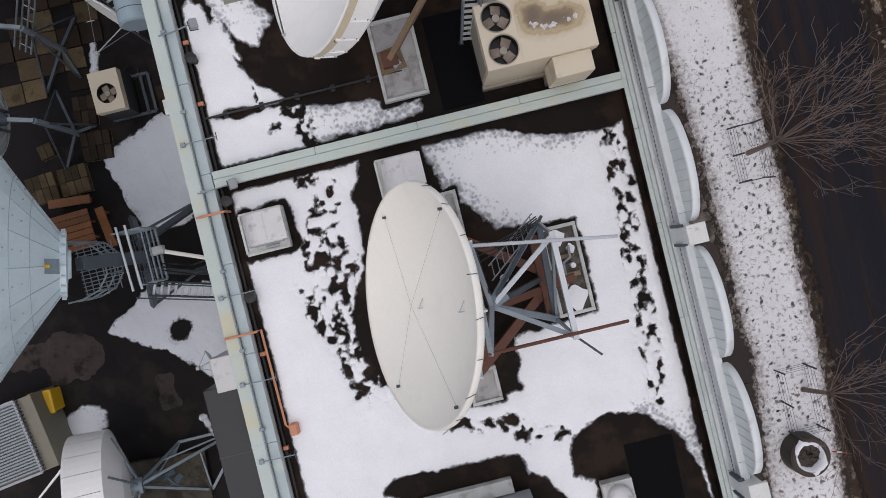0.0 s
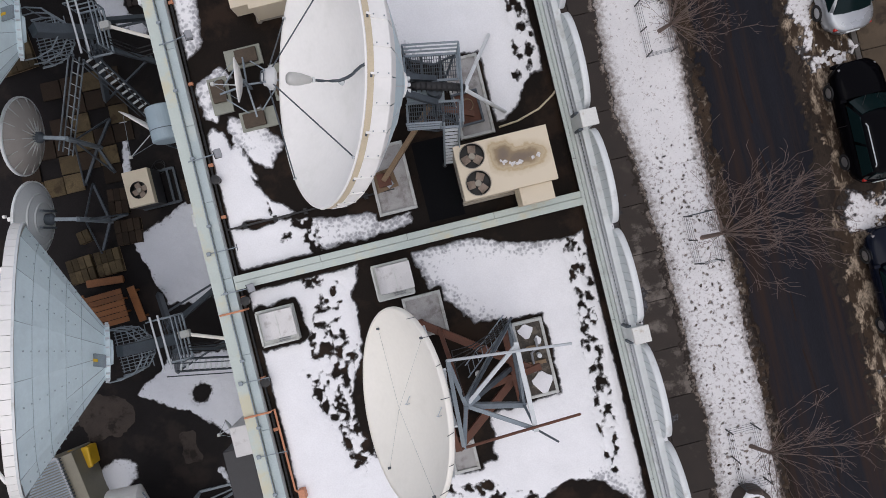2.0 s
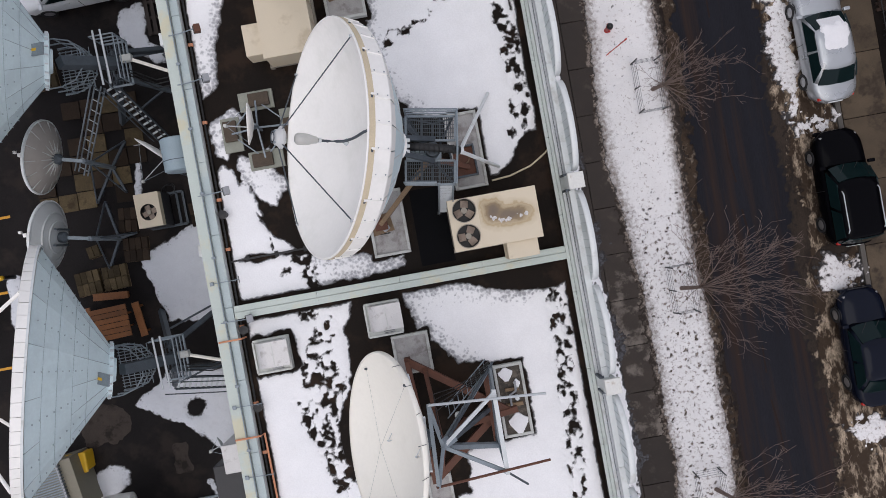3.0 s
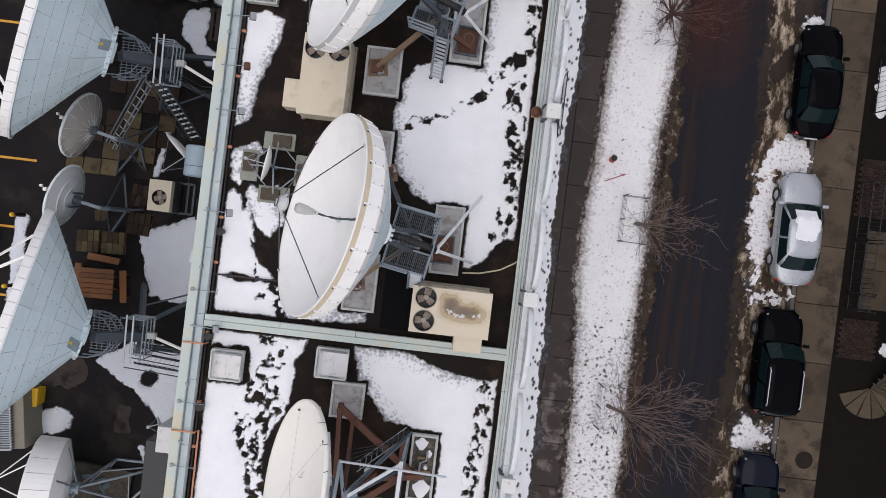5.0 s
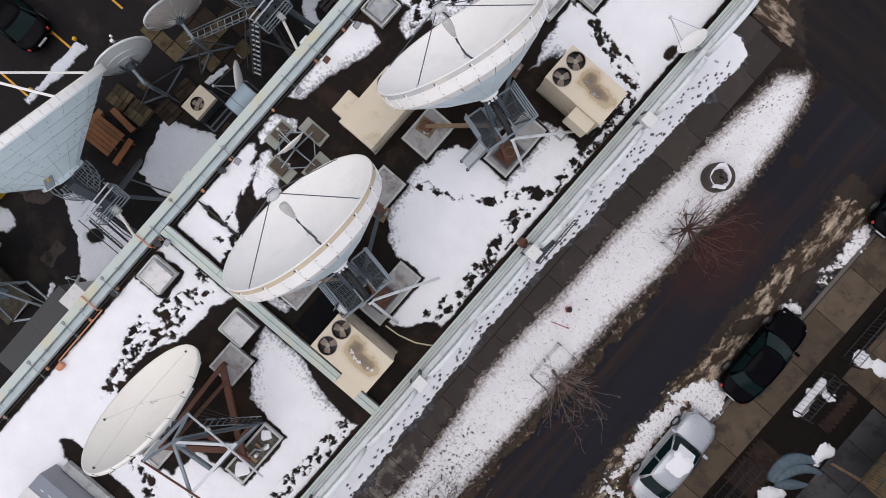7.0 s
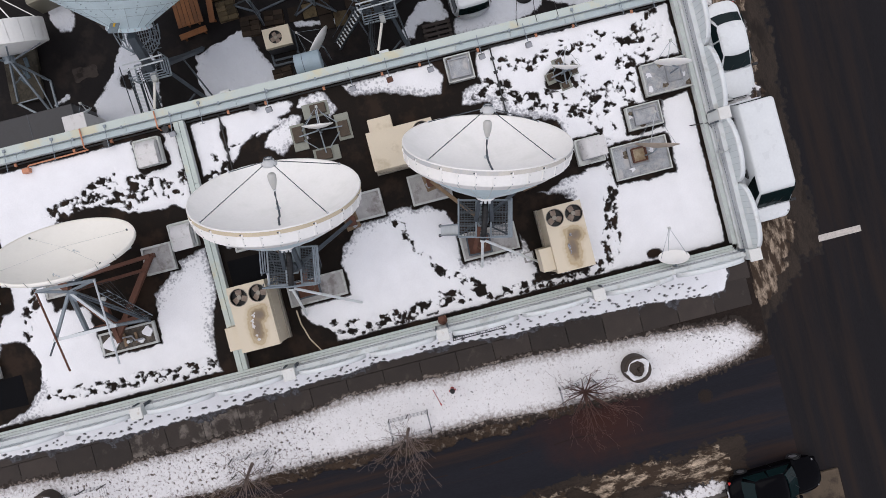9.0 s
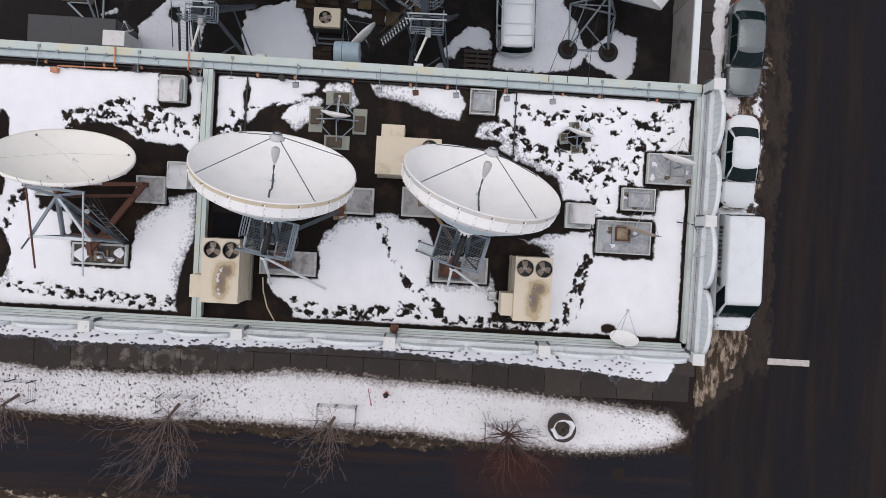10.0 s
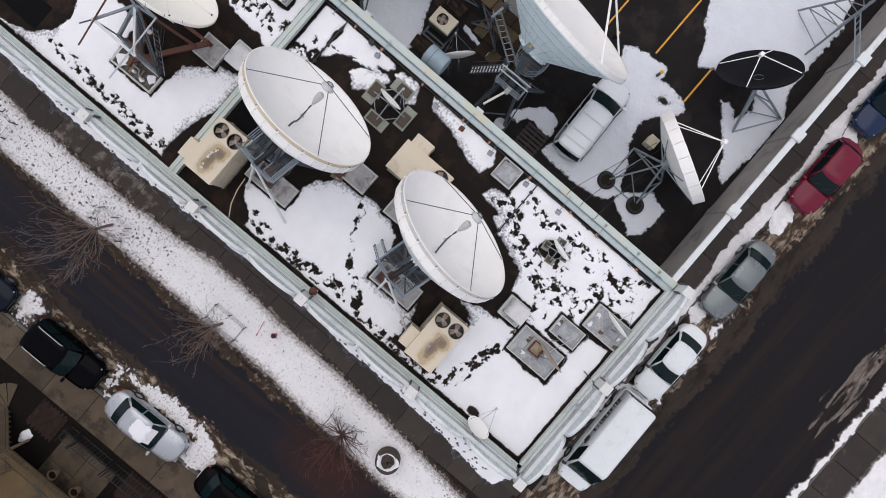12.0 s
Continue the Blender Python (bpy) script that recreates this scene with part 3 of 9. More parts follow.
CAP_PALE = mat("pale grey-green coping metal", (0.54, 0.59, 0.56), 0.5, var=0.07, scale=1.6, fine=20, bump=0.05, stain=(0.46, 0.50, 0.48), stain_amt=0.3, stain_scale=1.2)
FLASHING = mat("blue-grey flashing metal", (0.40, 0.47, 0.48), 0.5, 0.1, var=0.1, scale=1.8, fine=22, bump=0.05, stain=(0.48, 0.53, 0.50), stain_amt=0.3, stain_scale=0.9)
wp_ = coping("parapet_west", (west_x(21.2) + 0.32, 21.2), (west_x(S_END) + 0.32, S_END), 0.64, ROOF_Z, PAR_Z, CAP_GREEN, 0.03, None, 0.27, FLASHING, 0.06)
tagged(wp_, "pale green metal-capped parapet with yellowish stains")
tagged(coping("parapet_cross", (-0.07, 0.08), (10.54, 0.08), 0.42, ROOF_Z, PAR_Z, CAP_GREEN, 0.04, None, 0.2, CAP_GREEN, 0.02), "low pale green capped wall across the roof")
tagged(coping("parapet_east", (10.65, S_END), (10.65, 21.0), 0.22, ROOF_Z, PAR_Z, CAP_PALE, 0.03, ROOF_WET, 0.11, CAP_PALE, 0.012), "pale green inner coping along the street front")
tagged(coping("parapet_north", (-0.08, 21.19), (10.5, 21.19), 0.32, ROOF_Z, PAR_Z, CAP_PALE, 0.04, None, 0.14, CAP_PALE, 0.02), "pale green inner coping along the corner front")


def false_front(name, a, b, piers, label):
    """The higher street front: a lapped inner face, a white cap, piers and arched gables seen from behind."""
    a, b = Vector((*a, 0)), Vector((*b, 0))
    L = (b - a).length
    m = Matrix.Translation(a) @ Matrix.Rotation(math.atan2((b - a).y, (b - a).x), 4, "Z")
    top = root(name, m, label, "facade", kind="structure")
    part("wall", cube(0, -0.05, 0, L, 0.11, FRONT_Z - 0.06), WALL, top)
    part("base_ledge", cube(0, 0.11, PAR_Z - 0.1, L, 0.2, PAR_Z + 0.06, 0.01), CAP_WHITE, top)
    n = max(1, round(L / 3.1))
    for k in range(n):
        part("cap", cube(k * L / n + 0.003, -0.06, FRONT_Z - 0.06, (k + 1) * L / n - 0.003, 0.15, FRONT_Z, 0.012), CAP_WHITE, top)
    part("lap_board", cube(0, 0.11, PAR_Z + 0.3, L, 0.165, PAR_Z + 0.5, 0.01), PANEL_GREY, top, "grey lapped flashing")
    part("lap_board", cube(0, 0.11, PAR_Z + 0.54, L, 0.14, PAR_Z + 0.7, 0.01), PANEL_GREY, top)
    n = int(L / 0.12)
    joint = bmesh.new()
    for k in range(n):
        x = (k + 0.5) * L / n
        box(joint, x - 0.04, 0.165, PAR_Z + 0.42, x + 0.04, 0.173, PAR_Z + 0.46)
        box(joint, x - 0.035, -0.066, FRONT_Z - 0.03, x + 0.035, -0.058, FRONT_Z - 0.004)
    part("fixing_strip", joint, STEEL_DARK, top, "dark stitched line of fixings")
    for x in [p for p in piers if p > 0.3]:
        part("pier", cube(x - 0.2, -0.2, 0, x + 0.2, 0.2, FRONT_Z + 0.35), WALL, top)
        part("pier_cap", cube(x - 0.24, -0.27, FRONT_Z + 0.35, x + 0.24, 0.21, FRONT_Z + 0.46, 0.015), PIER_CAP, top, "square white pier cap")
        part("pier_bracket", cube(x - 0.27, 0.11, FRONT_Z - 0.5, x - 0.2, 0.26, FRONT_Z + 0.05, 0.008), STEEL_DARK, top)
        part("pier_bracket", cube(x + 0.2, 0.11, FRONT_Z - 0.5, x + 0.27, 0.26, FRONT_Z + 0.05, 0.008), STEEL_DARK, top)
    W, H, D = 2.76, 0.88, 0.19
    for x0, x1 in zip(piers, piers[1:]):
        mid = (x0 + x1) / 2
        for c in (mid - 1.46, mid + 1.46) if x1 - x0 > 6 else (mid - 1.40, mid + 1.40):
            pts = [(c - W / 2 * math.cos(math.pi * k / 28), H * math.sin(math.pi * k / 28) ** 0.85) for k in range(29)]
            z0 = FRONT_Z - 0.06
            panel = bmesh.new()
            A = [panel.verts.new((x, -0.03, z0 + z)) for x, z in pts]
            B = [panel.verts.new((x, -0.065, z0 + z)) for x, z in pts]
            panel.faces.new(A)
            panel.faces.new(B[::-1])
            for k in range(29):
                panel.faces.new((A[k], A[(k + 1) % 29], B[(k + 1) % 29], B[k]))
            bmesh.ops.recalc_face_normals(panel, faces=panel.faces[:])
            g = part("gable", panel, BLUE_METAL, top, "pale blue arched gable panel")
            rings = [[(x, y, z0 + z * kz) for x, z in pts] for y, kz in ((-0.012, 0.955), (-0.012, 1.03), (-0.03, 1.05), (-D, 1.05), (-D, 0.98))]
            cap = bmesh.new()
            V = [[cap.verts.new(p) for p in ring] for ring in rings]
            for p, q in zip(V, V[1:]):
                for k in range(28):
                    cap.faces.new((p[k], p[k + 1], q[k + 1], q[k]))
            bmesh.ops.recalc_face_normals(cap, faces=cap.faces[:])
            part("gable_cap", cap, CAP_WHITE, g, "white curved gable cap", True)
            for k in range(1, 11):
                x = c - W / 2 + W * k / 11
                hh = H * math.sin(math.acos(max(-1, min(1, (c - x) / (W / 2))))) ** 0.85
                part("rib", cube(x - 0.01, -0.03, FRONT_Z, x + 0.01, -0.016, z0 + 0.94 * hh), PANEL_SEAM_PALE, g)
    return top


PANEL_GREY = mat("grey-white lapped metal", (0.50, 0.52, 0.54), 0.5, 0.1, var=0.1, scale=2, stain=(0.40, 0.42, 0.44), stain_amt=0.3, stain_scale=1.4)
PANEL_SEAM_PALE = mat("pale grey panel seam", (0.48, 0.53, 0.54), 0.6, var=0.1, scale=5)
PIER_CAP = mat("weathered white pier cap", (0.66, 0.66, 0.63), 0.6, var=0.08, scale=3, fine=20, bump=0.1, stain=(0.45, 0.40, 0.33), stain_amt=0.12, stain_scale=3.0)
false_front("facade_east", (10.97, S_END), (10.97, 21.45), [y - S_END for y in (-10.4, -4.05, 2.2, 8.5, 14.9, 21.3)], "white-capped street front with arched gables")
false_front("facade_north", (10.97, 21.42), (-0.6, 21.42), [0.05, 5.72, 11.36], "white-capped corner front with arched gables")

# ---- yard and pavements ----
yb = cube(-40, -30, -0.2, -0.5, 22.0, 0.06)
tagged(link("yard_ground", yb, YARD), "dark wet asphalt yard behind the building", "yard", kind="structure")
def slabs(parent, places, w, l, material, z1=0.12):
    """Paving slabs with open joints, each a little uneven."""
    bm = cube(-w / 2 + 0.012, -l / 2 + 0.012, -0.05, w / 2 - 0.012, l / 2 - 0.012, z1, 0.01)
    me = bpy.data.meshes.new("slab")
    bm.to_mesh(me)
    bm.free()
    me.materials.append(material)
    rng = random.Random(7)
    for x, y, a in places:
        ob = new("slab", me)
        ob.matrix_world = pose(x, y, rng.uniform(-0.008, 0.004), rng.uniform(-0.2, 0.2), rng.uniform(-0.2, 0.2), a)
        ob.parent = parent


pave = root("pavement", pose(0, 0, 0), "strip of damp concrete paving slabs along the building", "pavement", kind="structure")
slabs(pave, [(13.6, -27.6 + 1.86 * k, 0) for k in range(28) if k not in (11, 12, 13, 14)], 1.4, 1.86, PAVE)
slabs(pave, [(13.6, -27.6 + 1.86 * k, 0) for k in (11, 12, 13, 14)], 1.4, 1.86, PAVE_WORN)
part("band", cube(11.0, -60, -0.05, 12.89, 21.9, 0.105), PAVE, pave, "damp dark band beside the slabs")
part("bed", cube(11.0, -60, -0.05, 17.0, 23.9, 0.055), EARTH, pave)
part("kerb", cube(16.85, -60, -0.05, 17.02, 22.6, 0.10, 0.02), EARTH, pave)
pave2 = root("pavement", pose(0, 0, 0), "damp paving slabs along the yard wall", "pavement", kind="structure")
slabs(pave2, [(10.2 - 1.86 * k, 22.85, 0) for k in range(-1, 24)], 1.86, 1.85, PAVE)
part("kerb", cube(-50, 24.2, -0.05, 12.2, 24.36, 0.13, 0.02), KERB, pave2)
part("bed", cube(-50, 21.9, -0.05, 12.2, 24.2, 0.055), EARTH, pave2)
pave3 = root("pavement", pose(0, 0, 0), "brownish concrete pavement across the street", "pavement", kind="structure")
slabs(pave3, [(24.25, 8.02 + 1.265 - 2.53 * 13 + 2.53 * k, 0) for k in range(20)], 1.9, 2.53, PAVE_E)
part("kerb", cube(23.08, -60, -0.05, 23.28, 22, 0.13, 0.02), KERB, pave3)
part("bed", cube(23.2, -60, -0.05, 60, 22.5, 0.05), SOIL, pave3)


pave4 = root("pavement", pose(0, 0, 0), "damp brown pavement across the side street", "pavement", kind="structure")
slabs(pave4, [(3.0 - 1.9 * k, 36.55, 0) for k in range(14)], 1.9, 1.8, PAVE, 0.1)
part("kerb", cube(-50, 35.5, -0.05, 4.0, 35.65, 0.09, 0.02), KERB, pave4)
part("bed", cube(-50, 37.4, -0.05, 4.0, 60, 0.06), EARTH, pave4)


road_bm = bmesh.new()
box(road_bm, 17.02, -60, -0.05, 23.08, 24.0, 0.003)
tagged(link("road", road_bm, ROAD), "wet asphalt carriageway with brownish wheel tracks", "road", kind="structure")


# ---- roof snow ----
def crumble(X, Y, seed):
    """The ragged outline of thawing snow."""
    return 0.08 * fbm(X, Y, 0.8, seed) + 0.05 * fbm(X, Y, 0.2, seed + 1, 3)


def thaw(X, Y, d, where, seed, patchy=0.12):
    """Snow melted to a lace of small cups within the given distances from its edge."""
    k = np.clip(0.15 - where / 0.8, 0, 1) + np.clip(fbm(X, Y, 1.5, seed, 2) - 0.25, 0, patchy)
    k = np.clip(k, 0, 1)
    return d * (1 - 0.6 * k) + 0.05 * k * fbm(X, Y, 0.14, seed + 1, 2)


def trodden(X, Y, prints, size, seed):
    """Irregular clumps of footprints that reach the roof only here and there."""
    return d_prints(X, Y, prints, size) + 0.05 * fbm(X, Y, 0.1, seed, 2) + 0.05 * fbm(X, Y, 0.4, seed + 1, 2) - 0.02


def roof_snow_south(X, Y, prints=True):
    c = crumble(X, Y, 5)
    d = d_rect(X, Y, 0.16, -16, 10.4, -0.3, 0.1) + 0.4 * c
    bare_w = [(3.65, -0.2), (3.15, -1.1), (3.15, -2.2), (2.95, -3.0), (2.4, -4.1), (2.4, -5.3), (2.9, -6.2), (4.6, -7.2), (6.2, -7.0), (6.4, -5.7), (8.64, -5.55), (8.62, -3.05), (6.6, -2.8), (5.6, -1.6), (5.25, -0.4), (5.2, 0), (3.8, 0)]
    bare_n = [(5.1, 0.1), (5.2, -0.25), (6.1, -0.14), (7.1, -0.3), (8.3, -0.74), (9.75, -1.05), (10.2, -1.0), (10.8, -0.6), (10.8, 0.2)]
    bare_se = [(7.2, -8.55), (7.85, -8.25), (8.3, -8.15), (9.3, -8.45), (9.9, -9.0), (10.3, -10.0), (10.6, -16), (8.0, -16), (7.5, -9.8), (6.9, -9.6)]
    bare_unit = [(2.05, -8.7), (2.35, -8.4), (3.7, -8.5), (5.8, -8.65), (5.9, -9.2), (6.3, -9.4), (7.9, -12.5), (3.7, -12.5), (3.5, -9.6), (2.0, -8.9)]
    melt = np.minimum.reduce([d_rect(X, Y, 0.05, -2.2, 1.6, -0.7, 0.25), d_poly(X, Y, bare_w), d_poly(X, Y, bare_n), d_poly(X, Y, bare_se), d_poly(X, Y, bare_unit)]) + c
    d = np.maximum(d, -melt)
    zone = (np.minimum.reduce([d_line(X, Y, [(5.6, -0.9), (7.2, -0.9), (8.8, -1.2)], 0.5), d_line(X, Y, [(5.9, -1.3), (6.9, -2.3)], 0.5), d_line(X, Y, [(9.3, -8.0), (10.4, -9.6)], 0.4), d_line(X, Y, [(5.8, -5.9), (6.4, -2.8)], 0.3)]))
    d = thaw(X, Y, d, zone, 71)
    d = bare_rims(X, Y, d, S_BASES, 0.1, 92)
    pr = ([(x, y, a, 1.2 * k) for x, y, a, k in trail([(2.25, -0.2), (2.5, -1.0), (2.03, -1.9), (2.1, -2.8), (1.65, -3.5), (1.85, -4.4), (2.35, -5.4), (2.65, -6.2)], 0.12, 0.19, 3, 0.13) + trail([(2.2, -2.0), (2.4, -3.2), (2.3, -4.6)], 0.16, 0.15, 9, 0.12)]
          + trail([(10.1, -1.2), (10.02, -2.1), (9.96, -3.3), (9.93, -4.0), (9.86, -4.9), (9.83, -5.95), (9.7, -6.85), (9.7, -7.75), (9.5, -8.2)], 0.2, 0.13, 4, 0.06) + trail([(4.27, -7.37), (5.11, -7.66), (6.05, -8.12), (7.03, -8.45)], 0.2, 0.1, 5, 0.06))
    if not prints:
        return d * (0.75 + 4.5 * np.clip(zone / 0.5, 0, 1))
    p = trodden(X, Y, pr, 0.155, 61)
    return np.maximum(d, np.minimum(-p, 0.02 + 0.14 * fbm(X, Y, 0.22, 95, 2)))


def bare_rims(X, Y, d, bases, rim, seed):
    """Snow melted back in a narrow dark rim round each base that stands on the roof."""
    r = np.minimum.reduce([d_rect(X, Y, x0 - rim, y0 - rim, x1 + rim, y1 + rim, 0.06) for x0, y0, x1, y1 in bases])
    return np.maximum(d, -(r + 0.05 * fbm(X, Y, 0.3, seed, 3)))


N_BASES = [(5.39, 17.1, 6.82, 19.45), (3.95, 18.1, 4.93, 19.52), (2.4, 19.13, 3.72, 21.15), (4.74, 15.7, 5.84, 16.8), (0.08, 11.3, 1.16, 12.42), (7.5, 2.62, 8.55, 5.05), (4.58, 0.97, 5.75, 3.05), (4.6, 5.9, 5.75, 7.4), (7.33, 10.1, 8.47, 12.48), (4.45, 8.6, 5.72, 10.3)]
S_BASES = [(7.62, -5.45, 8.56, -3.1), (4.9, -7.12, 5.7, -6.2), (4.6, -2.85, 5.78, -1.58)]


def roof_snow_north(X, Y, prints=True):
    c = crumble(X, Y, 8)
    s1 = [(-0.05, 1.62), (2.2, 1.52), (2.5, 1.5), (3.7, 1.2), (5.5, 0.97), (5.42, 0.62), (4.1, 0.5), (2.6, 0.4), (1.4, 0.36), (0.24, 0.42), (-0.04, 0.84)]
    s2 = [(0.01, 4.5), (0.33, 4.74), (0.58, 4.56), (0.83, 3.74), (1.15, 2.81), (1.52, 2.17), (2.18, 1.72), (0.1, 1.76), (0.0, 3.0), (-0.05, 4.08)]
    s3 = [(0.75, 4.7), (0.85, 5.0), (1.37, 4.76), (1.9, 5.15), (2.11, 4.74), (1.86, 4.47), (2.2, 3.82), (1.74, 3.28), (1.4, 3.4), (1.14, 3.86), (0.82, 4.2)]
    s7 = [(-0.11, 5.8), (0.18, 6.13), (0.95, 6.43), (1.23, 6.15), (0.67, 5.88), (0.52, 5.48), (0.63, 5.2), (0.48, 4.95), (0.2, 5.09), (0.14, 5.49)]
    s8 = [(0.5, 3.9), (0.9, 3.4), (1.2, 3.0), (1.0, 4.3)]
    s4 = [(0.1, 7.0), (-0.1, 10.7), (0.7, 11.1), (1.4, 10.9), (1.3, 9.9), (0.8, 8.7), (0.6, 7.2)]
    s5 = [(0.1, 12.7), (0.2, 13.4), (3.0, 13.4), (2.5, 12.7), (2.2, 12.9), (2.2, 12.0), (2.1, 11.6), (1.6, 11.8), (1.3, 12.5)]
    s6 = [(0.1, 13.3), (0.2, 21.3), (10.8, 21.3), (10.8, 4.1), (10.0, 4.1), (9.5, 3.4), (8.9, 2.9), (8.5, 2.9), (8.4, 5.0), (7.3, 5.1), (6.6, 5.4), (6.0, 6.1), (5.7, 7.2), (5.7, 8.9), (6.2, 9.9), (7.2, 10.1), (8.5, 10.1),
          (8.5, 12.5), (7.6, 12.6), (7.0, 12.8), (6.5, 13.8), (6.2, 14.9), (6.1, 16.0), (4.6, 15.6), (3.7, 15.2), (3.2, 14.1), (3.0, 13.3)]
    d = np.minimum.reduce([d_poly(X, Y, s) for s in (s1, s2, s3, s4, s5, s6, s7, s8)]) + c
    d = np.maximum(d, d_rect(X, Y, 0.12, 0.44, 10.38, 20.9, 0.1) + 0.4 * c)
    melt = np.minimum.reduce([d_rect(X, Y, 7.0, 12.9, 9.9, 15.1, 0.2), d_rect(X, Y, 5.3, 17.1, 7.0, 19.7, 0.15), d_rect(X, Y, 3.85, 18.1, 5.1, 19.7, 0.15), d_rect(X, Y, 2.3, 19.1, 3.9, 21.5, 0.15), d_oval(X, Y, 2.0, 15.8, 0.45, 0.55), d_oval(X, Y, 10.1, 17.9, 0.22, 0.3), d_oval(X, Y, 7.45, 13.75, 1.0, 1.35), d_line(X, Y, [(10.0, 12.7), (10.05, 15.0)], 0.1)]) + c
    d = np.maximum(d, -melt)
    zone = np.minimum.reduce([d_line(X, Y, [(6.8, 5.6), (6.1, 7.0), (6.0, 8.9)], 0.4), d_line(X, Y, [(8.7, 10.0), (8.8, 12.4), (7.4, 13.0), (6.6, 15.2)], 0.45), d_line(X, Y, [(2.9, 1.0), (4.0, 0.85), (5.5, 0.8)], 0.5), d_line(X, Y, [(1.2, 4.4), (2.2, 3.9)], 0.4), d_line(X, Y, [(0.1, 5.6), (0.9, 6.3)], 0.4), d_line(X, Y, [(0.4, 7.2), (1.2, 10.4)], 0.4), d_line(X, Y, [(1.6, 12.2), (2.6, 13.3), (3.8, 15.3)], 0.5)])
    d = thaw(X, Y, d, zone, 73)
    d = bare_rims(X, Y, d, N_BASES, 0.12, 91)
    pr = (trail([(6.0, 7.7), (7.3, 8.15), (8.1, 8.6), (8.7, 9.2), (9.4, 10.1), (10.0, 11.1)], 0.34, 0.05, 12, 0.05) + trail([(9.93, 3.8), (9.97, 4.87), (10.2, 5.6), (9.87, 6.4), (10.13, 6.95), (9.9, 7.8), (10.0, 8.3), (9.7, 8.7), (9.85, 9.4), (9.9, 10.1), (10.15, 11.7), (10.3, 12.9)], 0.2, 0.12, 11, 0.07)
          + trail([(10.2, 15.3), (9.95, 15.9), (8.8, 16.37), (7.6, 16.6), (6.7, 16.95), (5.2, 17.0)], 0.15, 0.14, 13, 0.07) + trail([(10.1, 12.6), (10.15, 14.2), (10.1, 15.5)], 0.13, 0.2, 31, 0.1) + trail([(1.5, 12.2), (1.86, 13.4), (2.76, 13.95), (2.76, 15.16), (3.2, 15.84), (3.77, 16.75), (3.3, 17.4), (2.8, 18.06), (2.06, 18.86), (1.18, 19.67), (0.6, 20.3)], 0.14, 0.2, 14, 0.13) + trail([(3.5, 16.6), (4.4, 17.2), (5.2, 17.0)], 0.2, 0.16, 19, 0.1)
          + trail([(0.8, 13.5), (1.16, 14.8), (0.9, 15.8), (0.98, 17.75)], 0.22, 0.16, 15, 0.1) + trail([(1.6, 16.4), (2.6, 16.6), (3.2, 17.2)], 0.2, 0.2, 20, 0.1) + trail([(1.3, 17.6), (0.9, 18.3), (1.4, 18.9)], 0.22, 0.2, 24, 0.12) + trail([(1.2, 20.3), (2.2, 18.8), (4, 18.2)], 0.22, 0.12, 16, 0.07) + trail([(2.45, 0.4), (2.35, 1.0), (2.2, 1.6), (1.6, 2.4)], 0.13, 0.14, 17, 0.07) + trail([(1.5, 0.9), (1.8, 1.2)], 0.3, 0.05, 18, 0.05))
    if not prints:
        return d * (0.75 + 4.5 * np.clip(zone / 0.5, 0, 1))
    p = trodden(X, Y, pr, 0.155, 63)
    return np.maximum(d, np.minimum(-p, 0.02 + 0.14 * fbm(X, Y, 0.22, 95, 2)))


snow_field("roof_snow", 0.0, -14.5, 10.7, -0.1, ROOF_Z + 0.004, 0.03, 0.08, roof_snow_south, SNOW, 0.10, 0.006, 0.5, 3, "white settled snow with footprints on the flat roof", outline=lambda X, Y: roof_snow_south(X, Y, False))
snow_field("roof_snow", 0.0, 0.3, 10.7, 21.2, ROOF_Z + 0.004, 0.03, 0.08, roof_snow_north, SNOW, 0.10, 0.006, 0.5, 4, "white settled snow with footprints on the flat roof", outline=lambda X, Y: roof_snow_north(X, Y, False))


# ---- street snow ----
def lawn(X, Y):
    n, f = fbm(X, Y, 1.3, 21), fbm(X, Y, 0.22, 22)
    d = d_poly(X, Y, [(14.0, -30), (16.2, -30), (16.35, -13), (16.6, -9), (16.6, -4), (16.5, -1), (16.6, 4), (16.6, 9), (16.9, 13), (17.0, 16), (17.1, 18), (17.0, 20.9), (16.6, 22.6), (16.05, 23.5), (15.0, 22.6), (14.4, 16.5), (14.12, 13), (14.0, 9), (13.8, 5), (13.75, 3), (14.1, 0.5), (14.3, -3), (14.35, -9), (14.0, -13)])
    return d + 0.07 * n + 0.05 * f + 0.04 * fbm(X, Y, 0.09, 44, 2)


def gutter(X, Y):
    n, f = fbm(X, Y, 0.8, 23), fbm(X, Y, 0.15, 29)
    return d_line(X, Y, [(16.7, -30), (16.75, -2), (17.15, 10), (16.9, 20), (16.4, 23.4)], 0.28) + 0.2 * n + 0.12 * f


def wall_strip(X, Y):
    n, f = fbm(X, Y, 1.2, 24), fbm(X, Y, 0.2, 25)
    d = d_poly(X, Y, [(10.9, -16.0), (12.45, -16.0), (12.55, -12.8), (12.86, -8.6), (12.84, -4.4), (12.68, -0.1), (12.56, 2.5), (12.5, 5.3), (12.45, 8.4), (12.6, 9.6), (12.72, 11.1), (12.75, 12.7), (12.95, 18.4), (13.3, 21.2), (13.3, 22.3), (12.5, 22.7), (10.9, 22.3)])
    return d + 0.07 * n + 0.06 * f


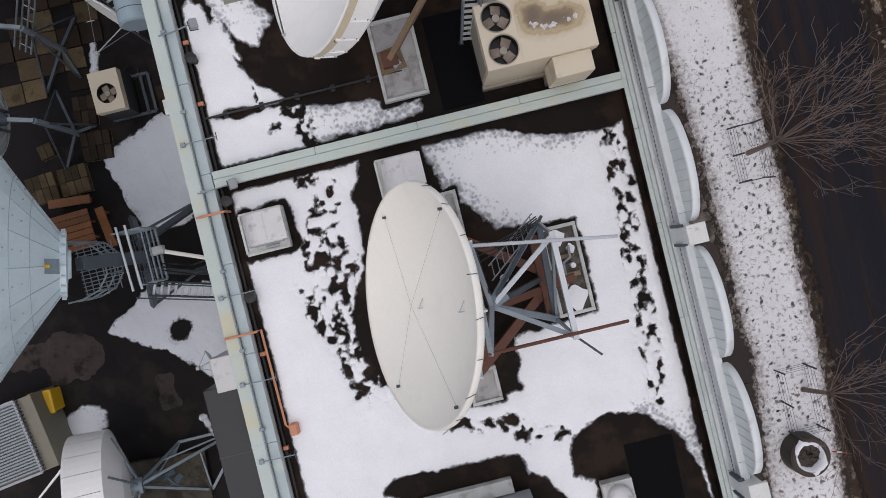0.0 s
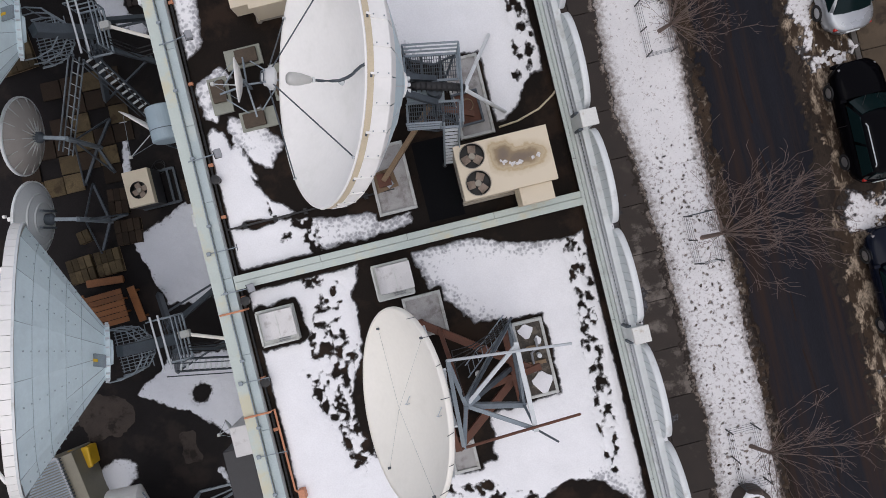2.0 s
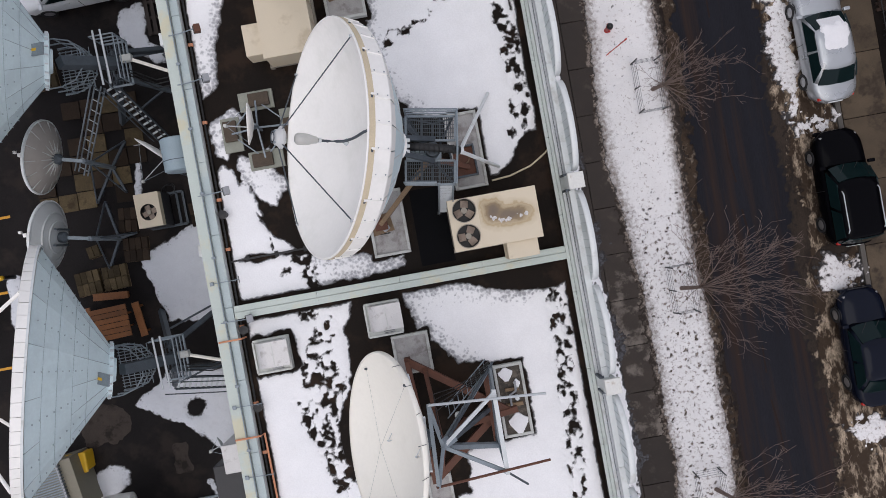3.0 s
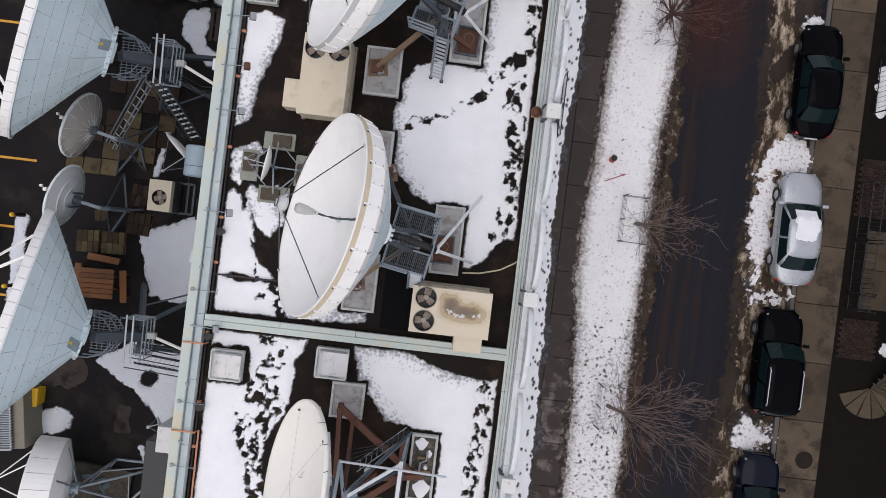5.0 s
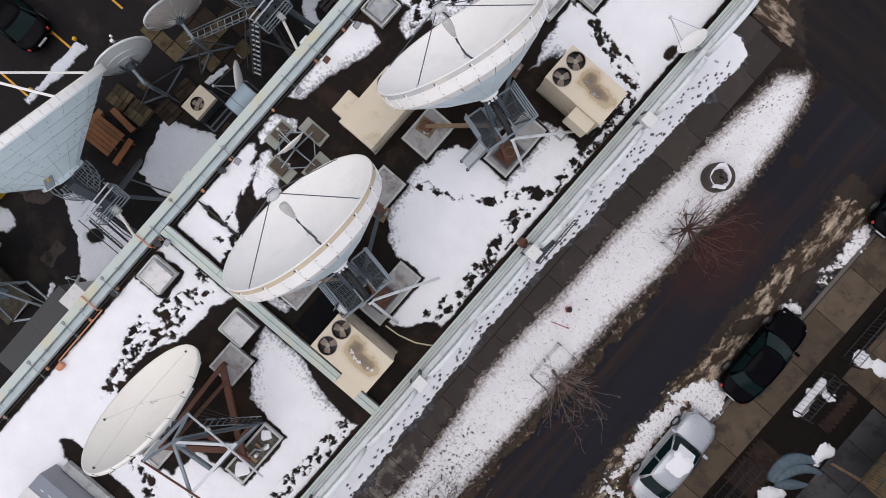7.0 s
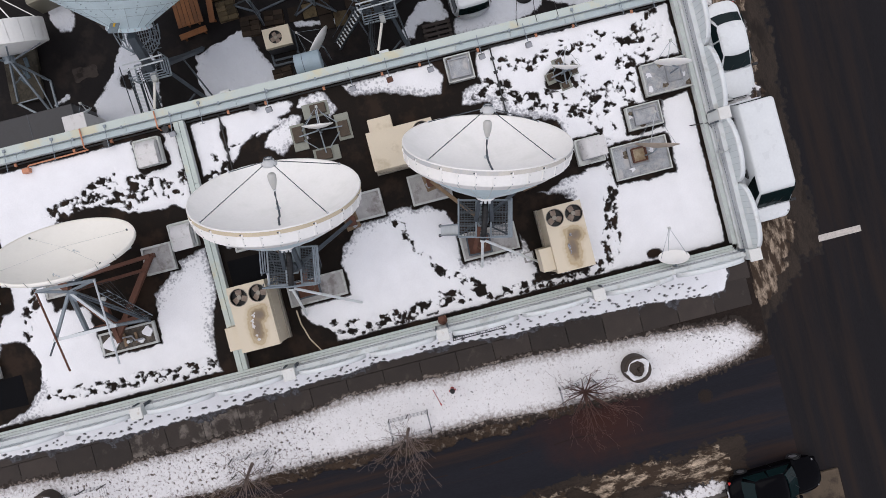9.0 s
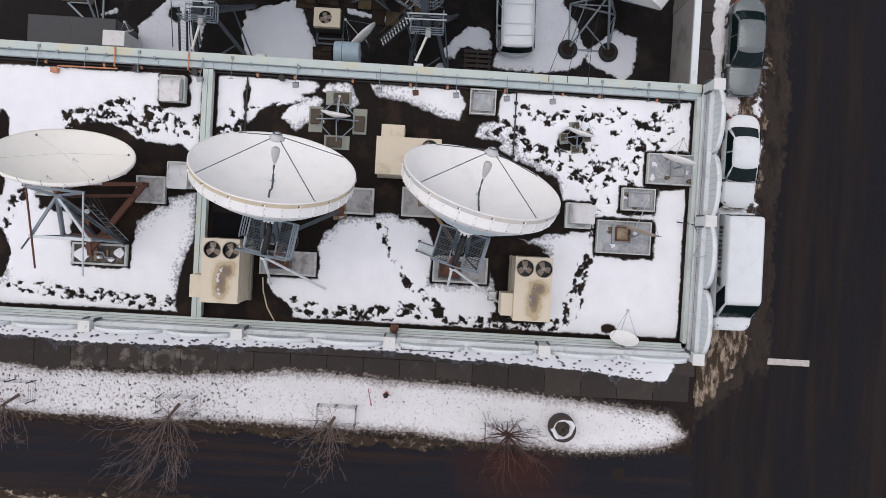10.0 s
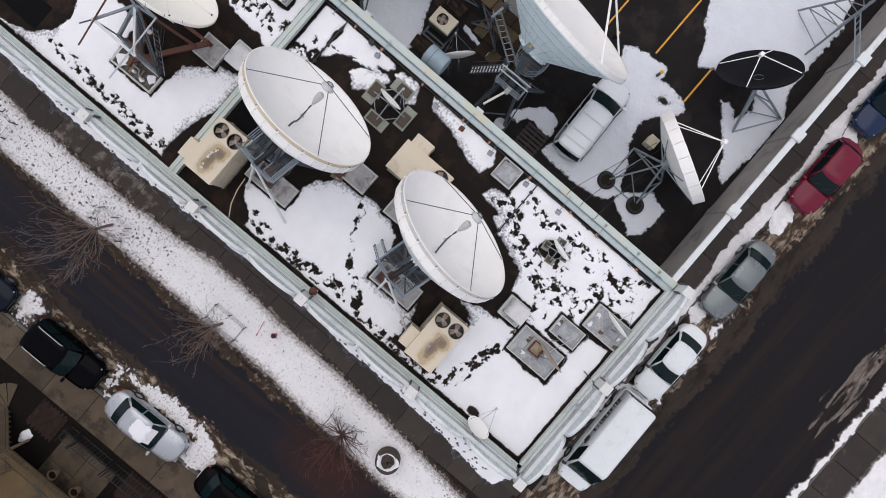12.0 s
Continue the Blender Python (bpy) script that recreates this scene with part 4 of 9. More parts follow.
def wallside(X, Y):
    pr = trail([(12.1, -15), (12.25, -9), (12.25, -2), (12.1, 4)], 0.1, 0.3, 26, 0.16) + trail([(11.95, 3), (12.05, 8.2), (12.35, 14), (12.7, 21.5)], 0.11, 0.2, 27, 0.15)
    return np.maximum(wall_strip(X, Y), -(d_prints(X, Y, pr, 0.062) + 0.01 * fbm(X, Y, 0.05, 30, 2)))


def wall_slush(X, Y):
    return wall_strip(X, Y) - 0.12 + 0.45 * fbm(X, Y, 0.9, 93, 3) + 0.12 * fbm(X, Y, 0.1, 94, 2)


def bank_east(X, Y):
    n, f = fbm(X, Y, 1.5, 31), fbm(X, Y, 0.3, 32)
    ruts = np.minimum.reduce([d_line(X, Y, [(22.5, 15.4), (23.0, 18.2)], 0.75), d_line(X, Y, [(21.3, 12.6), (21.9, 13.6)], 0.3), d_line(X, Y, [(21.5, -2.5), (22.4, -1.8)], 0.4)]) + 0.2 * n + 0.1 * f
    return np.maximum(d_rect(X, Y, 20.95, -40, 23.06, 20.5, 0.4) + 0.3 * n + 0.22 * f + 0.12 * fbm(X, Y, 0.1, 36, 2), -ruts)


def bank_clean(X, Y):
    n, f = fbm(X, Y, 0.9, 37), fbm(X, Y, 0.2, 38)
    d = np.minimum.reduce([d_oval(X, Y, 22.3, 9.1, 1.0, 0.8), d_line(X, Y, [(21.5, 3.6), (21.45, 8.6)], 0.40), d_oval(X, Y, 22.3, 3.1, 0.8, 0.45), d_oval(X, Y, 22.3, -2.9, 0.85, 0.6), d_oval(X, Y, 22.6, 14.9, 0.5, 0.4), d_oval(X, Y, 22.9, 19.0, 0.3, 1.3), d_oval(X, Y, 22.3, -9.5, 0.9, 0.8)])
    return d + 0.3 * n + 0.22 * f + 0.08 * fbm(X, Y, 0.09, 76, 2)


def bank_north(X, Y):
    n, f = fbm(X, Y, 1.5, 33), fbm(X, Y, 0.35, 34)
    return np.minimum(d_rect(X, Y, -40, 24.4, 12.0, 26.5, 0.6), d_line(X, Y, [(12, 25.2), (13.6, 23.6)], 1.0)) + 0.3 * n + 0.2 * f + 0.12 * fbm(X, Y, 0.12, 48, 2)


def north_clean(X, Y):
    n, f = fbm(X, Y, 0.9, 39), fbm(X, Y, 0.2, 40)
    return np.minimum.reduce([d_oval(X, Y, 4.6, 25.3, 0.4, 0.9), d_oval(X, Y, 2.5, 26.2, 2.2, 0.22), d_oval(X, Y, -1.1, 24.9, 0.5, 0.5), d_oval(X, Y, -8.0, 24.8, 0.7, 0.5), d_oval(X, Y, -13.8, 24.8, 0.6, 0.5)]) + 0.25 * n + 0.12 * f


def strip_north(X, Y):
    n, f = fbm(X, Y, 1.5, 35), fbm(X, Y, 0.3, 36)
    return np.minimum(d_rect(X, Y, -40, 23.72, 0.2, 24.34, 0.1), d_line(X, Y, [(0.2, 24.1), (10.8, 24.1)], 0.1)) + 0.16 * n + 0.1 * f


def far_verge(X, Y):
    n, f = fbm(X * 0.3, Y, 0.9, 61), fbm(X * 0.12, Y, 0.28, 62)
    return d_rect(X, Y, -30, 33.5, -0.2, 34.85, 0.2) + 0.35 * n + 0.75 * f + 0.06 * (X + 3).clip(0, 9)


def far_kerb(X, Y):
    return d_line(X, Y, [(-30, 35.5), (3.3, 35.45)], 0.17) + 0.16 * fbm(X, Y, 0.9, 65) + 0.12 * fbm(X, Y, 0.2, 66)


def far_white(X, Y):
    n, f = fbm(X, Y, 1.2, 63), fbm(X, Y, 0.3, 64)
    return d_rect(X, Y, -30, 37.55, 2.4, 46, 0.3) + 0.15 * n + 0.15 * f


def silt_east(X, Y):
    n, f = fbm(X, Y * 0.5, 1.3, 81), fbm(X, Y * 0.4, 0.25, 82)
    return d_rect(X, Y, 20.65, -40, 23.07, 21.5, 0.5) + 0.3 * n + 0.15 * f + 0.2 * fbm(X, Y, 0.16, 85, 2)


def silt_north(X, Y):
    n, f = fbm(X * 0.5, Y, 1.3, 83), fbm(X * 0.4, Y, 0.25, 84)
    return np.minimum(d_rect(X, Y, -40, 24.36, 12.3, 27.6, 0.5), d_line(X, Y, [(12.4, 24.6), (14.6, 22.4)], 1.6)) + 0.35 * n + 0.15 * f + 0.2 * fbm(X, Y, 0.18, 86, 2)


snow_field("road_silt", 19.4, -30, 23.1, 22.5, 0.004, 0.07, 0.006, silt_east, SILT, 0.2, 0.002, 0.2, 21, "brown wet silt spread along the parked cars", wet=0.28)
snow_field("road_silt", -38, 23.8, 16.8, 29, 0.002, 0.08, 0.006, silt_north, SILT_N, 0.2, 0.002, 0.2, 22, "brown wet silt spread along the parked cars", wet=0.28)
snow_field("far_snow", -30, 36.5, 4, 46, 0.105, 0.1, 0.08, far_white, SNOW_OLD, 0.3, 0.03, 0.4, 23, "white snow on the far side of the street", wet=0.28)
def verge_prints(X, Y):
    """Small footprints and dog tracks pressed through the verge snow."""
    rng = np.random.RandomState(55)
    pr = [(rng.uniform(14.2, 16.6), 22.5 - 36.5 * rng.uniform(0, 1) ** 0.6, rng.uniform(0, 180), rng.uniform(0.5, 1.1)) for _ in range(170)]
    pr += [(rng.uniform(14.2, 16.5), rng.uniform(-16, 1.5), rng.uniform(0, 180), rng.uniform(1.0, 1.9)) for _ in range(230)]
    pr += trail([(15.0, 20), (15.6, 21.6), (16.2, 22.8)], 0.12, 0.1, 57, 0.05) + trail([(14.8, 19.6), (15.3, 21.4)], 0.14, 0.1, 58, 0.05)
    return -(d_prints(X, Y, pr, 0.034) + 0.012 * fbm(X, Y, 0.06, 56, 2))


def lawn_south(X, Y):
    return np.maximum(np.maximum(lawn(X, Y), verge_prints(X, Y)), Y - 2.0 - 0.5 * fbm(X, Y, 0.7, 46) - 0.4 * fbm(X, Y, 0.15, 47))


def lawn_north(X, Y):
    return np.maximum(np.maximum(lawn(X, Y), verge_prints(X, Y)), 0.6 + 0.5 * fbm(X, Y, 0.7, 46) + 0.4 * fbm(X, Y, 0.15, 47) - Y)


def lawn_fringe(X, Y):
    return lawn(X, Y) - 0.16 + 0.12 * fbm(X, Y, 0.12, 49, 2)


snow_field("verge_slush", 13.3, -22, 17.6, 24.2, 0.118, 0.045, 0.012, lawn_fringe, VERGE_FRINGE, 0.2, 0.004, 0.15, 12, "brown-flecked melting snow along the verge edges", wet=0.28)
snow_field("verge_snow", 13.3, -22, 17.6, 3.2, 0.122, 0.036, 0.07, lawn_south, SNOW_GRIT, 0.2, 0.010, 0.2, 5, "gritty grey trodden snow on the tree verge", reach=0.95, outline=lawn)
snow_field("verge_snow", 13.3, -0.8, 17.6, 24.2, 0.126, 0.036, 0.07, lawn_north, SNOW_VERGE, 0.2, 0.010, 0.2, 5, "grainy trodden snow on the tree verge", reach=0.95, outline=lawn)
snow_field("gutter_slush", 16.0, -30, 17.9, 24, 0.012, 0.05, 0.12, gutter, SLUSH, 0.15, 0.04, 0.2, 15, "brown leaf-littered slush along the kerb", wet=0.28)
snow_field("pavement_slush", 11.0, -16, 14, 23, 0.112, 0.04, 0.01, wall_slush, SLUSH_DARK, 0.1, 0.002, 0.1, 13, "thin wet grey slush beside the snow strip")
snow_field("pavement_snow", 11.0, -16, 14, 23, 0.125, 0.032, 0.05, wallside, SNOW_WALL, 0.1, 0.01, 0.4, 6, "thin snow along the foot of the building")
snow_field("snow_bank", 20.0, -30, 23.6, 22, 0.012, 0.045, 0.10, bank_east, SNOW_DIRTY, 0.5, 0.035, 0.16, 7, "brown and white ploughed snow under the parked cars", wet=0.28)
snow_field("snow_heap", 20.3, -12, 24, 21.5, 0.085, 0.036, 0.06, bank_clean, SNOW_GRIT, 0.15, 0.025, 0.2, 17, "cleaner white snow heaped between parked cars")
snow_field("snow_bank", -38, 23.8, 15.2, 28.2, 0.008, 0.06, 0.06, bank_north, SNOW_DIRTY_N, 0.5, 0.025, 0.2, 8, "brown slush and ploughed snow under the parked cars", wet=0.28)
snow_field("snow_heap", -15, 24, 5.5, 26.8, 0.06, 0.05, 0.1, north_clean, SNOW_OLD, 0.2, 0.05, 0.25, 18, "cleaner white snow around the parked cars")
snow_field("verge_snow", -38, 23.4, 11.5, 25.0, 0.12, 0.05, 0.12, strip_north, SNOW_OLD, 0.2, 0.03, 0.2, 9, "strip of grainy snow between pavement and cars")
snow_field("far_kerb_snow", -20, 34.8, 5, 36.2, 0.03, 0.05, 0.09, far_kerb, SNOW_OLD, 0.15, 0.02, 0.2, 24, "gritty strip of snow along the far kerb")
snow_field("far_snow", -16, 32, 3, 36, 0.006, 0.06, 0.04, far_verge, FAR_DIRT, 0.3, 0.04, 0.4, 19, "streaky dirty snow across the side street", wet=0.28)


# ---- yard snow ----
def yard_snow(X, Y):
    n, f = fbm(X, Y, 1.1, 41), fbm(X, Y, 0.2, 42)
    d = np.minimum.reduce([
        d_poly(X, Y, [(-5.1, 2.55), (-4.2, 2.9), (-2.9, 3.5), (-1.0, 3.6), (-1.0, 0.3), (-3.1, -0.2), (-4.35, -0.1), (-4.6, 1.2)]),
        d_poly(X, Y, [(-6.4, -3.1), (-4.9, -2.1), (-1, -2.4), (-1, -5.2), (-3.2, -5.4), (-4.2, -4.4)]),
        d_oval(X, Y, -7.85, -5.9, 0.72, 0.5, 20),
        d_poly(X, Y, [(-3.1, 13.9), (-7.6, 13.3), (-8.7, 12.8), (-9.5, 12.4), (-9.8, 12.8), (-10.0, 13.6), (-10.1, 14.9), (-9.4, 15.0), (-9.3, 16.7), (-9.0, 17.1), (-8.5, 17.0), (-7.9, 16.3), (-6.8, 15.6), (-5.6, 15.9), (-5.0, 16.4), (-4.5, 16.7), (-3.7, 17.0), (-3.2, 17.3), (-2.6, 17.0), (-2.1, 16.0), (-2.0, 15.3), (-2.3, 14.2), (-2.2, 13.3), (-2.3, 12.6), (-2.9, 12.7)]),
        d_poly(X, Y, [(-2.8, 17.2), (-3.6, 17.6), (-4.3, 18.6), (-4.2, 19.8), (-3.3, 19.8), (-2.2, 19.6), (-1.7, 19.1), (-2.1, 18.6), (-2.4, 17.8)]),
        d_poly(X, Y, [(-2.9, 10.0), (-3.7, 10.6), (-4.2, 11.2), (-4.2, 11.8), (-4.0, 12.2), (-3.2, 12.4), (-3.1, 12.1), (-3.1, 10.9), (-2.5, 10.6), (-2.6, 10.1)]),
        d_poly(X, Y, [(-15.1, 13.7), (-12.4, 15.5), (-11.2, 16.1), (-11.8, 16.7), (-13.0, 18.4), (-11.3, 20.0), (-10.4, 19.4), (-10.8, 18.7), (-10.6, 18.4), (-9.2, 19.5), (-8.8, 19.7), (-8.6, 20.2), (-7.8, 20.6), (-7.3, 21.2), (-10.1, 21.5), (-12.0, 21.5), (-13.5, 20.7), (-17.9, 20.7), (-19.5, 20.2), (-20.7, 20.2)]),
        d_line(X, Y, [(-4.6, 5.2), (-4.3, 7.0)], 0.14),
        d_line(X, Y, [(-3.95, -6.6), (-3.7, -7.3)], 0.06),
        d_line(X, Y, [(-10.2, -0.9), (-10.1, 2.5)], 0.2),
    ]) + 0.12 * n + 0.06 * f
    holes = np.minimum.reduce([d_oval(X, Y, -3.97, -3.58, 0.4, 0.4), d_oval(X, Y, -8.6, 15.9, 0.2, 0.4, 20)]) + 0.1 * n + 0.05 * f
    return thaw(X, Y, np.maximum(d, -holes), np.where(Y > 12, -0.25, 0.1) + 0.3 * n, 77, 0.0)


snow_field("yard_snow", -20, -8, -0.75, 21.5, 0.064, 0.038, 0.08, yard_snow, SNOW_SHADED, 0.12, 0.012, 0.3, 10, "patches of wet snow on the yard")

# ---- the yard wall ----
yw = root("yard_wall", pose(0, 0, 0), "long grey concrete yard wall with a white cap", "wall", kind="structure")
for k in range(9):
    x1 = -0.62 - 5.0 * k
    part("panel", cube(x1 - 4.99, 21.58, 0, x1, 21.86, 2.9 - 0.015 * (k % 2), 0.01), WALL_CONC, yw)
    part("cap", cube(x1 - 4.99, 21.6, 2.9, x1, 21.92, 3.02, 0.015), CAP_WHITE, yw, "white stone cap")
    if k:
        part("pier_cap", cube(x1 - 0.3, 21.5, 2.95, x1 + 0.3, 22.05, 3.12, 0.02), CAP_WHITE, yw)
        part("pier", cube(x1 - 0.2, 21.54, 0, x1 + 0.2, 21.9, 2.95), WALL_CONC, yw)


# ---- dishes ----
def dish_frame(centre, azimuth, elevation):
    """Axes of a dish at the rim's centre: z along the way it points, x level."""
    a, e = radians(azimuth), radians(elevation)
    n = Vector((math.cos(a) * math.cos(e), math.sin(a) * math.cos(e), math.sin(e)))
    x = Vector((0, 0, 1)).cross(n).normalized()
    y = n.cross(x)
    m = Matrix((x, y, n)).transposed().to_4x4()
    m.translation = centre
    return m


def moved(bm, m):
    bmesh.ops.transform(bm, matrix=m, verts=bm.verts[:])
    return bm


def bowl(R, depth, n=72, rings=12):
    return spin([(0.001, -depth)] + [(R * k / rings, -depth + depth * (k / rings) ** 2) for k in range(1, rings + 1)], n)


def railing(parent, pts, z, h=1.05, r=0.024, material=None, rails=3):
    """Posts and rails along a line of points."""
    for a, b in zip(pts, pts[1:]):
        for k in range(rails):
            zz = z + h * (k + 1) / rails
            placed("rail", rods([((*a, zz), (*b, zz))], r, 6), material or STEEL_DARK, parent)
    for p in pts:
        placed("post", rods([((*p, z), (*p, z + h))], r, 6), material or STEEL_DARK, parent)


def grating(parent, corners, z, material=None, step=0.11):
    """An open steel floor: a frame, bars one way and thinner bars across."""
    a, b, c, d = [Vector((*p, z)) for p in corners]
    placed("frame", beams([(a, b), (b, c), (c, d), (d, a)], 0.06), material or STEEL, parent)
    bm = bmesh.new()
    n = max(2, int((b - a).length / step))
    for k in range(1, n):
        beam(bm, a.lerp(b, k / n), d.lerp(c, k / n), 0.02, 0.04)
    n = max(2, int((d - a).length / (step * 1.6)))
    for k in range(1, n):
        beam(bm, a.lerp(d, k / n), b.lerp(c, k / n), 0.014, 0.02)
    placed("grating", bm, STEEL_DARK, parent)


def stairs(parent, top, foot, width, n, material=None, rail=True):
    """An open steel stair from top to foot."""
    t, f = Vector(top), Vector(foot)
    d = (f - t)
    side = Vector((-d.y, d.x, 0)).normalized() * width / 2
    for s in (1, -1):
        placed("stringer", beams([(t + side * s, f + side * s)], 0.05, 0.12), material or STEEL_DARK, parent)
        if rail:
            up = Vector((0, 0, 0.9))
            placed("rail", rods([(t + side * s + up, f + side * s + up)], 0.02, 6), material or STEEL_DARK, parent)
    for k in range(n):
        p = t.lerp(f, (k + 0.5) / n)
        placed("tread", beams([(p - side, p + side)], 0.07, 0.03), STEEL_LIGHT, parent)


def pad(x0, y0, x1, y1, h=0.22, material=None, fill=None, label="weathered concrete kerbed base on the roof"):
    """A kerbed concrete base with a sunken, dirty top."""
    top = root("concrete_base", pose((x0 + x1) / 2, (y0 + y1) / 2, ROOF_Z), label, "base", "concrete bases on the roof")
    w, l, e = x1 - x0, y1 - y0, 0.09
    part("slab", cube(-w / 2 + e, -l / 2 + e, 0, w / 2 - e, l / 2 - e, h - 0.07), fill or CONCRETE, top)
    for a, b, c, d in ((-w / 2, -l / 2, w / 2, -l / 2 + e), (-w / 2, l / 2 - e, w / 2, l / 2), (-w / 2, -l / 2 + e, -w / 2 + e, l / 2 - e), (w / 2 - e, -l / 2 + e, w / 2, l / 2 - e)):
        part("kerb", cube(a, b, 0, c, d, h, 0.012), material or CONC_LIGHT, top)
    return top


CONC_LIGHT = mat("pale painted concrete", (0.50, 0.51, 0.49), 0.75, var=0.12, scale=3, bump=0.15, stain=(0.33, 0.32, 0.29), stain_amt=0.3, stain_scale=1.8)


def roof_dish(C, az, el, R, label, band_mat, leg_ends):
    """A large white dish with feed, guy rods, walkway and legs."""
    M = dish_frame(C, az, el)
    top = root("satellite_dish", pose(C[0] + 2.6, C[1], ROOF_Z), label, "satellite dish", "white dishes on the roof")
    refl = placed("reflector", moved(bowl(R, 0.95), M), DISH_WHITE, top, "smooth white concave reflector", True)
    lip = spin([(R - 0.03, 0.004), (R + 0.012, 0.012), (R + 0.02, -0.03), (R - 0.01, -0.03)], 72)
    placed("rim", moved(lip, M), DISH_WHITE, refl, smooth=True)
    band = spin([(R + 0.012, -0.032), (R + 0.018, -0.17)], 72)
    placed("band", moved(band, M), band_mat, refl, "sealing band of weathered tape")
    n = 32
    for k in range(n):
        a = 2 * math.pi * k / n
        sk = spin([(R + 0.006, -0.17), (R - 0.04, -0.56), (R - 0.07, -0.60), (R - 0.36, -0.82)], 3, a + 0.004, a + 2 * math.pi / n - 0.004)
        placed("rim_panel", moved(sk, M), DISH_WHITE, refl)
        ca, sa = math.cos(a), math.sin(a)
        placed("seam", moved(beams([((ca * (R + 0.014), sa * (R + 0.014), -0.18), (ca * (R - 0.03), sa * (R - 0.03), -0.56))], 0.05 if k % 2 else 0.024, 0.03), M), DISH_WHITE, refl)
        turn = Matrix.Rotation(a, 4, "Z")
        for z in (-0.26, -0.5):
            placed("rivet", moved(cube(R - 0.01, 0.05, z - 0.012, R + 0.012 + 0.115 * z + 0.02, 0.075, z + 0.012, 0.0, turn), M), STEEL, refl)
        if k % 2:
            placed("clip", moved(cube(R - 0.02, -0.035, -0.13, R + 0.035, 0.035, -0.09, 0.0, turn), M), STEEL_DARK, refl)
            placed("tab", moved(cube(R - 0.02, 0.02, -0.2, R + 0.05, 0.07, -0.09, 0.008, turn), M), DISH_WHITE, refl)
    cone = spin([(R - 0.36, -0.82), (R * 0.55, -1.45), (0.55, -2.0), (0.5, -2.05), (0.001, -2.05)], 24)
    placed("back_cone", moved(cone, M), DISH_BLUE, top, "pale blue-white panelled back")
    for k in range(24):
        a = 2 * math.pi * k / 24
        placed("back_seam", moved(beams([((math.cos(a) * (R - 0.37), math.sin(a) * (R - 0.37), -0.83), (math.cos(a) * R * 0.55, math.sin(a) * R * 0.55, -1.455)), ((math.cos(a) * R * 0.55, math.sin(a) * R * 0.55, -1.455), (math.cos(a) * 0.56, math.sin(a) * 0.56, -2.0))], 0.02, 0.02), M), CAP_WHITE, top)
    placed("hub", moved(spin([(0.34, -2.0), (0.34, -2.2), (0.001, -2.2)], 20), M), DISH_WHITE, top)
    # feed and guys
    apex = Vector((0, 0, 1.15))
    for k in range(4):
        a = 2 * math.pi * (k + 0.5) / 4
        placed("guy_rod", moved(rods([(apex, (math.cos(a) * (R - 0.02), math.sin(a) * (R - 0.02), 0.0))], 0.017, 6), M), STEEL_DARK, top)
        placed("guy_foot", moved(rods([((math.cos(a) * (R - 0.05), math.sin(a) * (R - 0.05), -0.02), (math.cos(a) * (R - 0.05), math.sin(a) * (R - 0.05), 0.05))], 0.035, 8), M), STEEL_LIGHT, top)
    sub = spin([(0.001, 0.92), (0.16, 0.94), (0.27, 1.0), (0.28, 1.05), (0.255, 1.07), (0.2, 1.12), (0.19, 1.18), (0.1, 1.2), (0.1, 1.24), (0.001, 1.25)], 28)
    placed("subreflector", moved(sub, M), SUBREFL, top, "pale grey ringed subreflector", True)
    for k in range(3):
        a = 2 * math.pi * k / 3 + 0.6
        placed("subreflector_stud", moved(rods([((0.2 * math.cos(a), 0.2 * math.sin(a), 1.06), (0.14 * math.cos(a), 0.14 * math.sin(a), 1.24))], 0.018, 6), M), STEEL, top)
    placed("subreflector_ring", moved(tube([(0.14 * math.cos(2 * math.pi * k / 18), 0.14 * math.sin(2 * math.pi * k / 18), 1.24) for k in range(19)], 0.014, 6), M), STEEL_DARK, top)
    neck = [(-0.18, 0.98, -0.85), (-0.15, 0.86, -0.78), (-0.1, 0.62, -0.74), (-0.1, 0.4, -0.78), (-0.06, 0.2, -0.72), (-0.01, 0.04, -0.58), (0.0, 0.0, -0.4), (0.01, 0.0, -0.15), (0.0, 0.0, 0.13)]
    placed("feed_pipe", moved(tube(neck, 0.036, 10), M), STEEL_DARK, top, "curved dark grey feed pipe", True)
    horn = spin([(0.05, 0.1), (0.085, 0.14), (0.1, 0.22), (0.14, 0.36), (0.15, 0.5), (0.15, 0.62), (0.10, 0.68), (0.001, 0.69)], 18)
    placed("feed_horn", moved(horn, M), FEED_GREY, top, "pale grey feed horn", True)
    placed("collar", moved(spin([(0.045, -0.7), (0.1, -0.66), (0.075, -0.6), (0.04, -0.56)], 14), M), STEEL_LIGHT, top)
    placed("collar", moved(spin([(0.05, 0.02), (0.065, 0.03), (0.065, 0.08), (0.05, 0.09)], 14), M), CAP_WHITE, top)
    # mount
    c, s = math.cos(radians(az + 180)), math.sin(radians(az + 180))

    def q(u, v):
        """u metres behind the dish's centre, v to the side."""
        return (C[0] + c * u - s * v, C[1] + s * u + c * v)

    Z = C[2] - 2.05
    hubp = M @ Vector((0, 0, -2.2))
    col = q(2.75, 0)
    placed("column", rods([((*col, ROOF_Z + 0.1), (*col, Z + 0.35))], 0.2, 14), STEEL_DARK, top)
    placed("yoke", beams([((*q(2.75, 0.3), Z + 0.1), hubp + Vector((0, 0.2, 0))), ((*q(2.75, -0.3), Z + 0.1), hubp + Vector((0, -0.2, 0)))], 0.14, 0.2), STEEL_DARK, top)
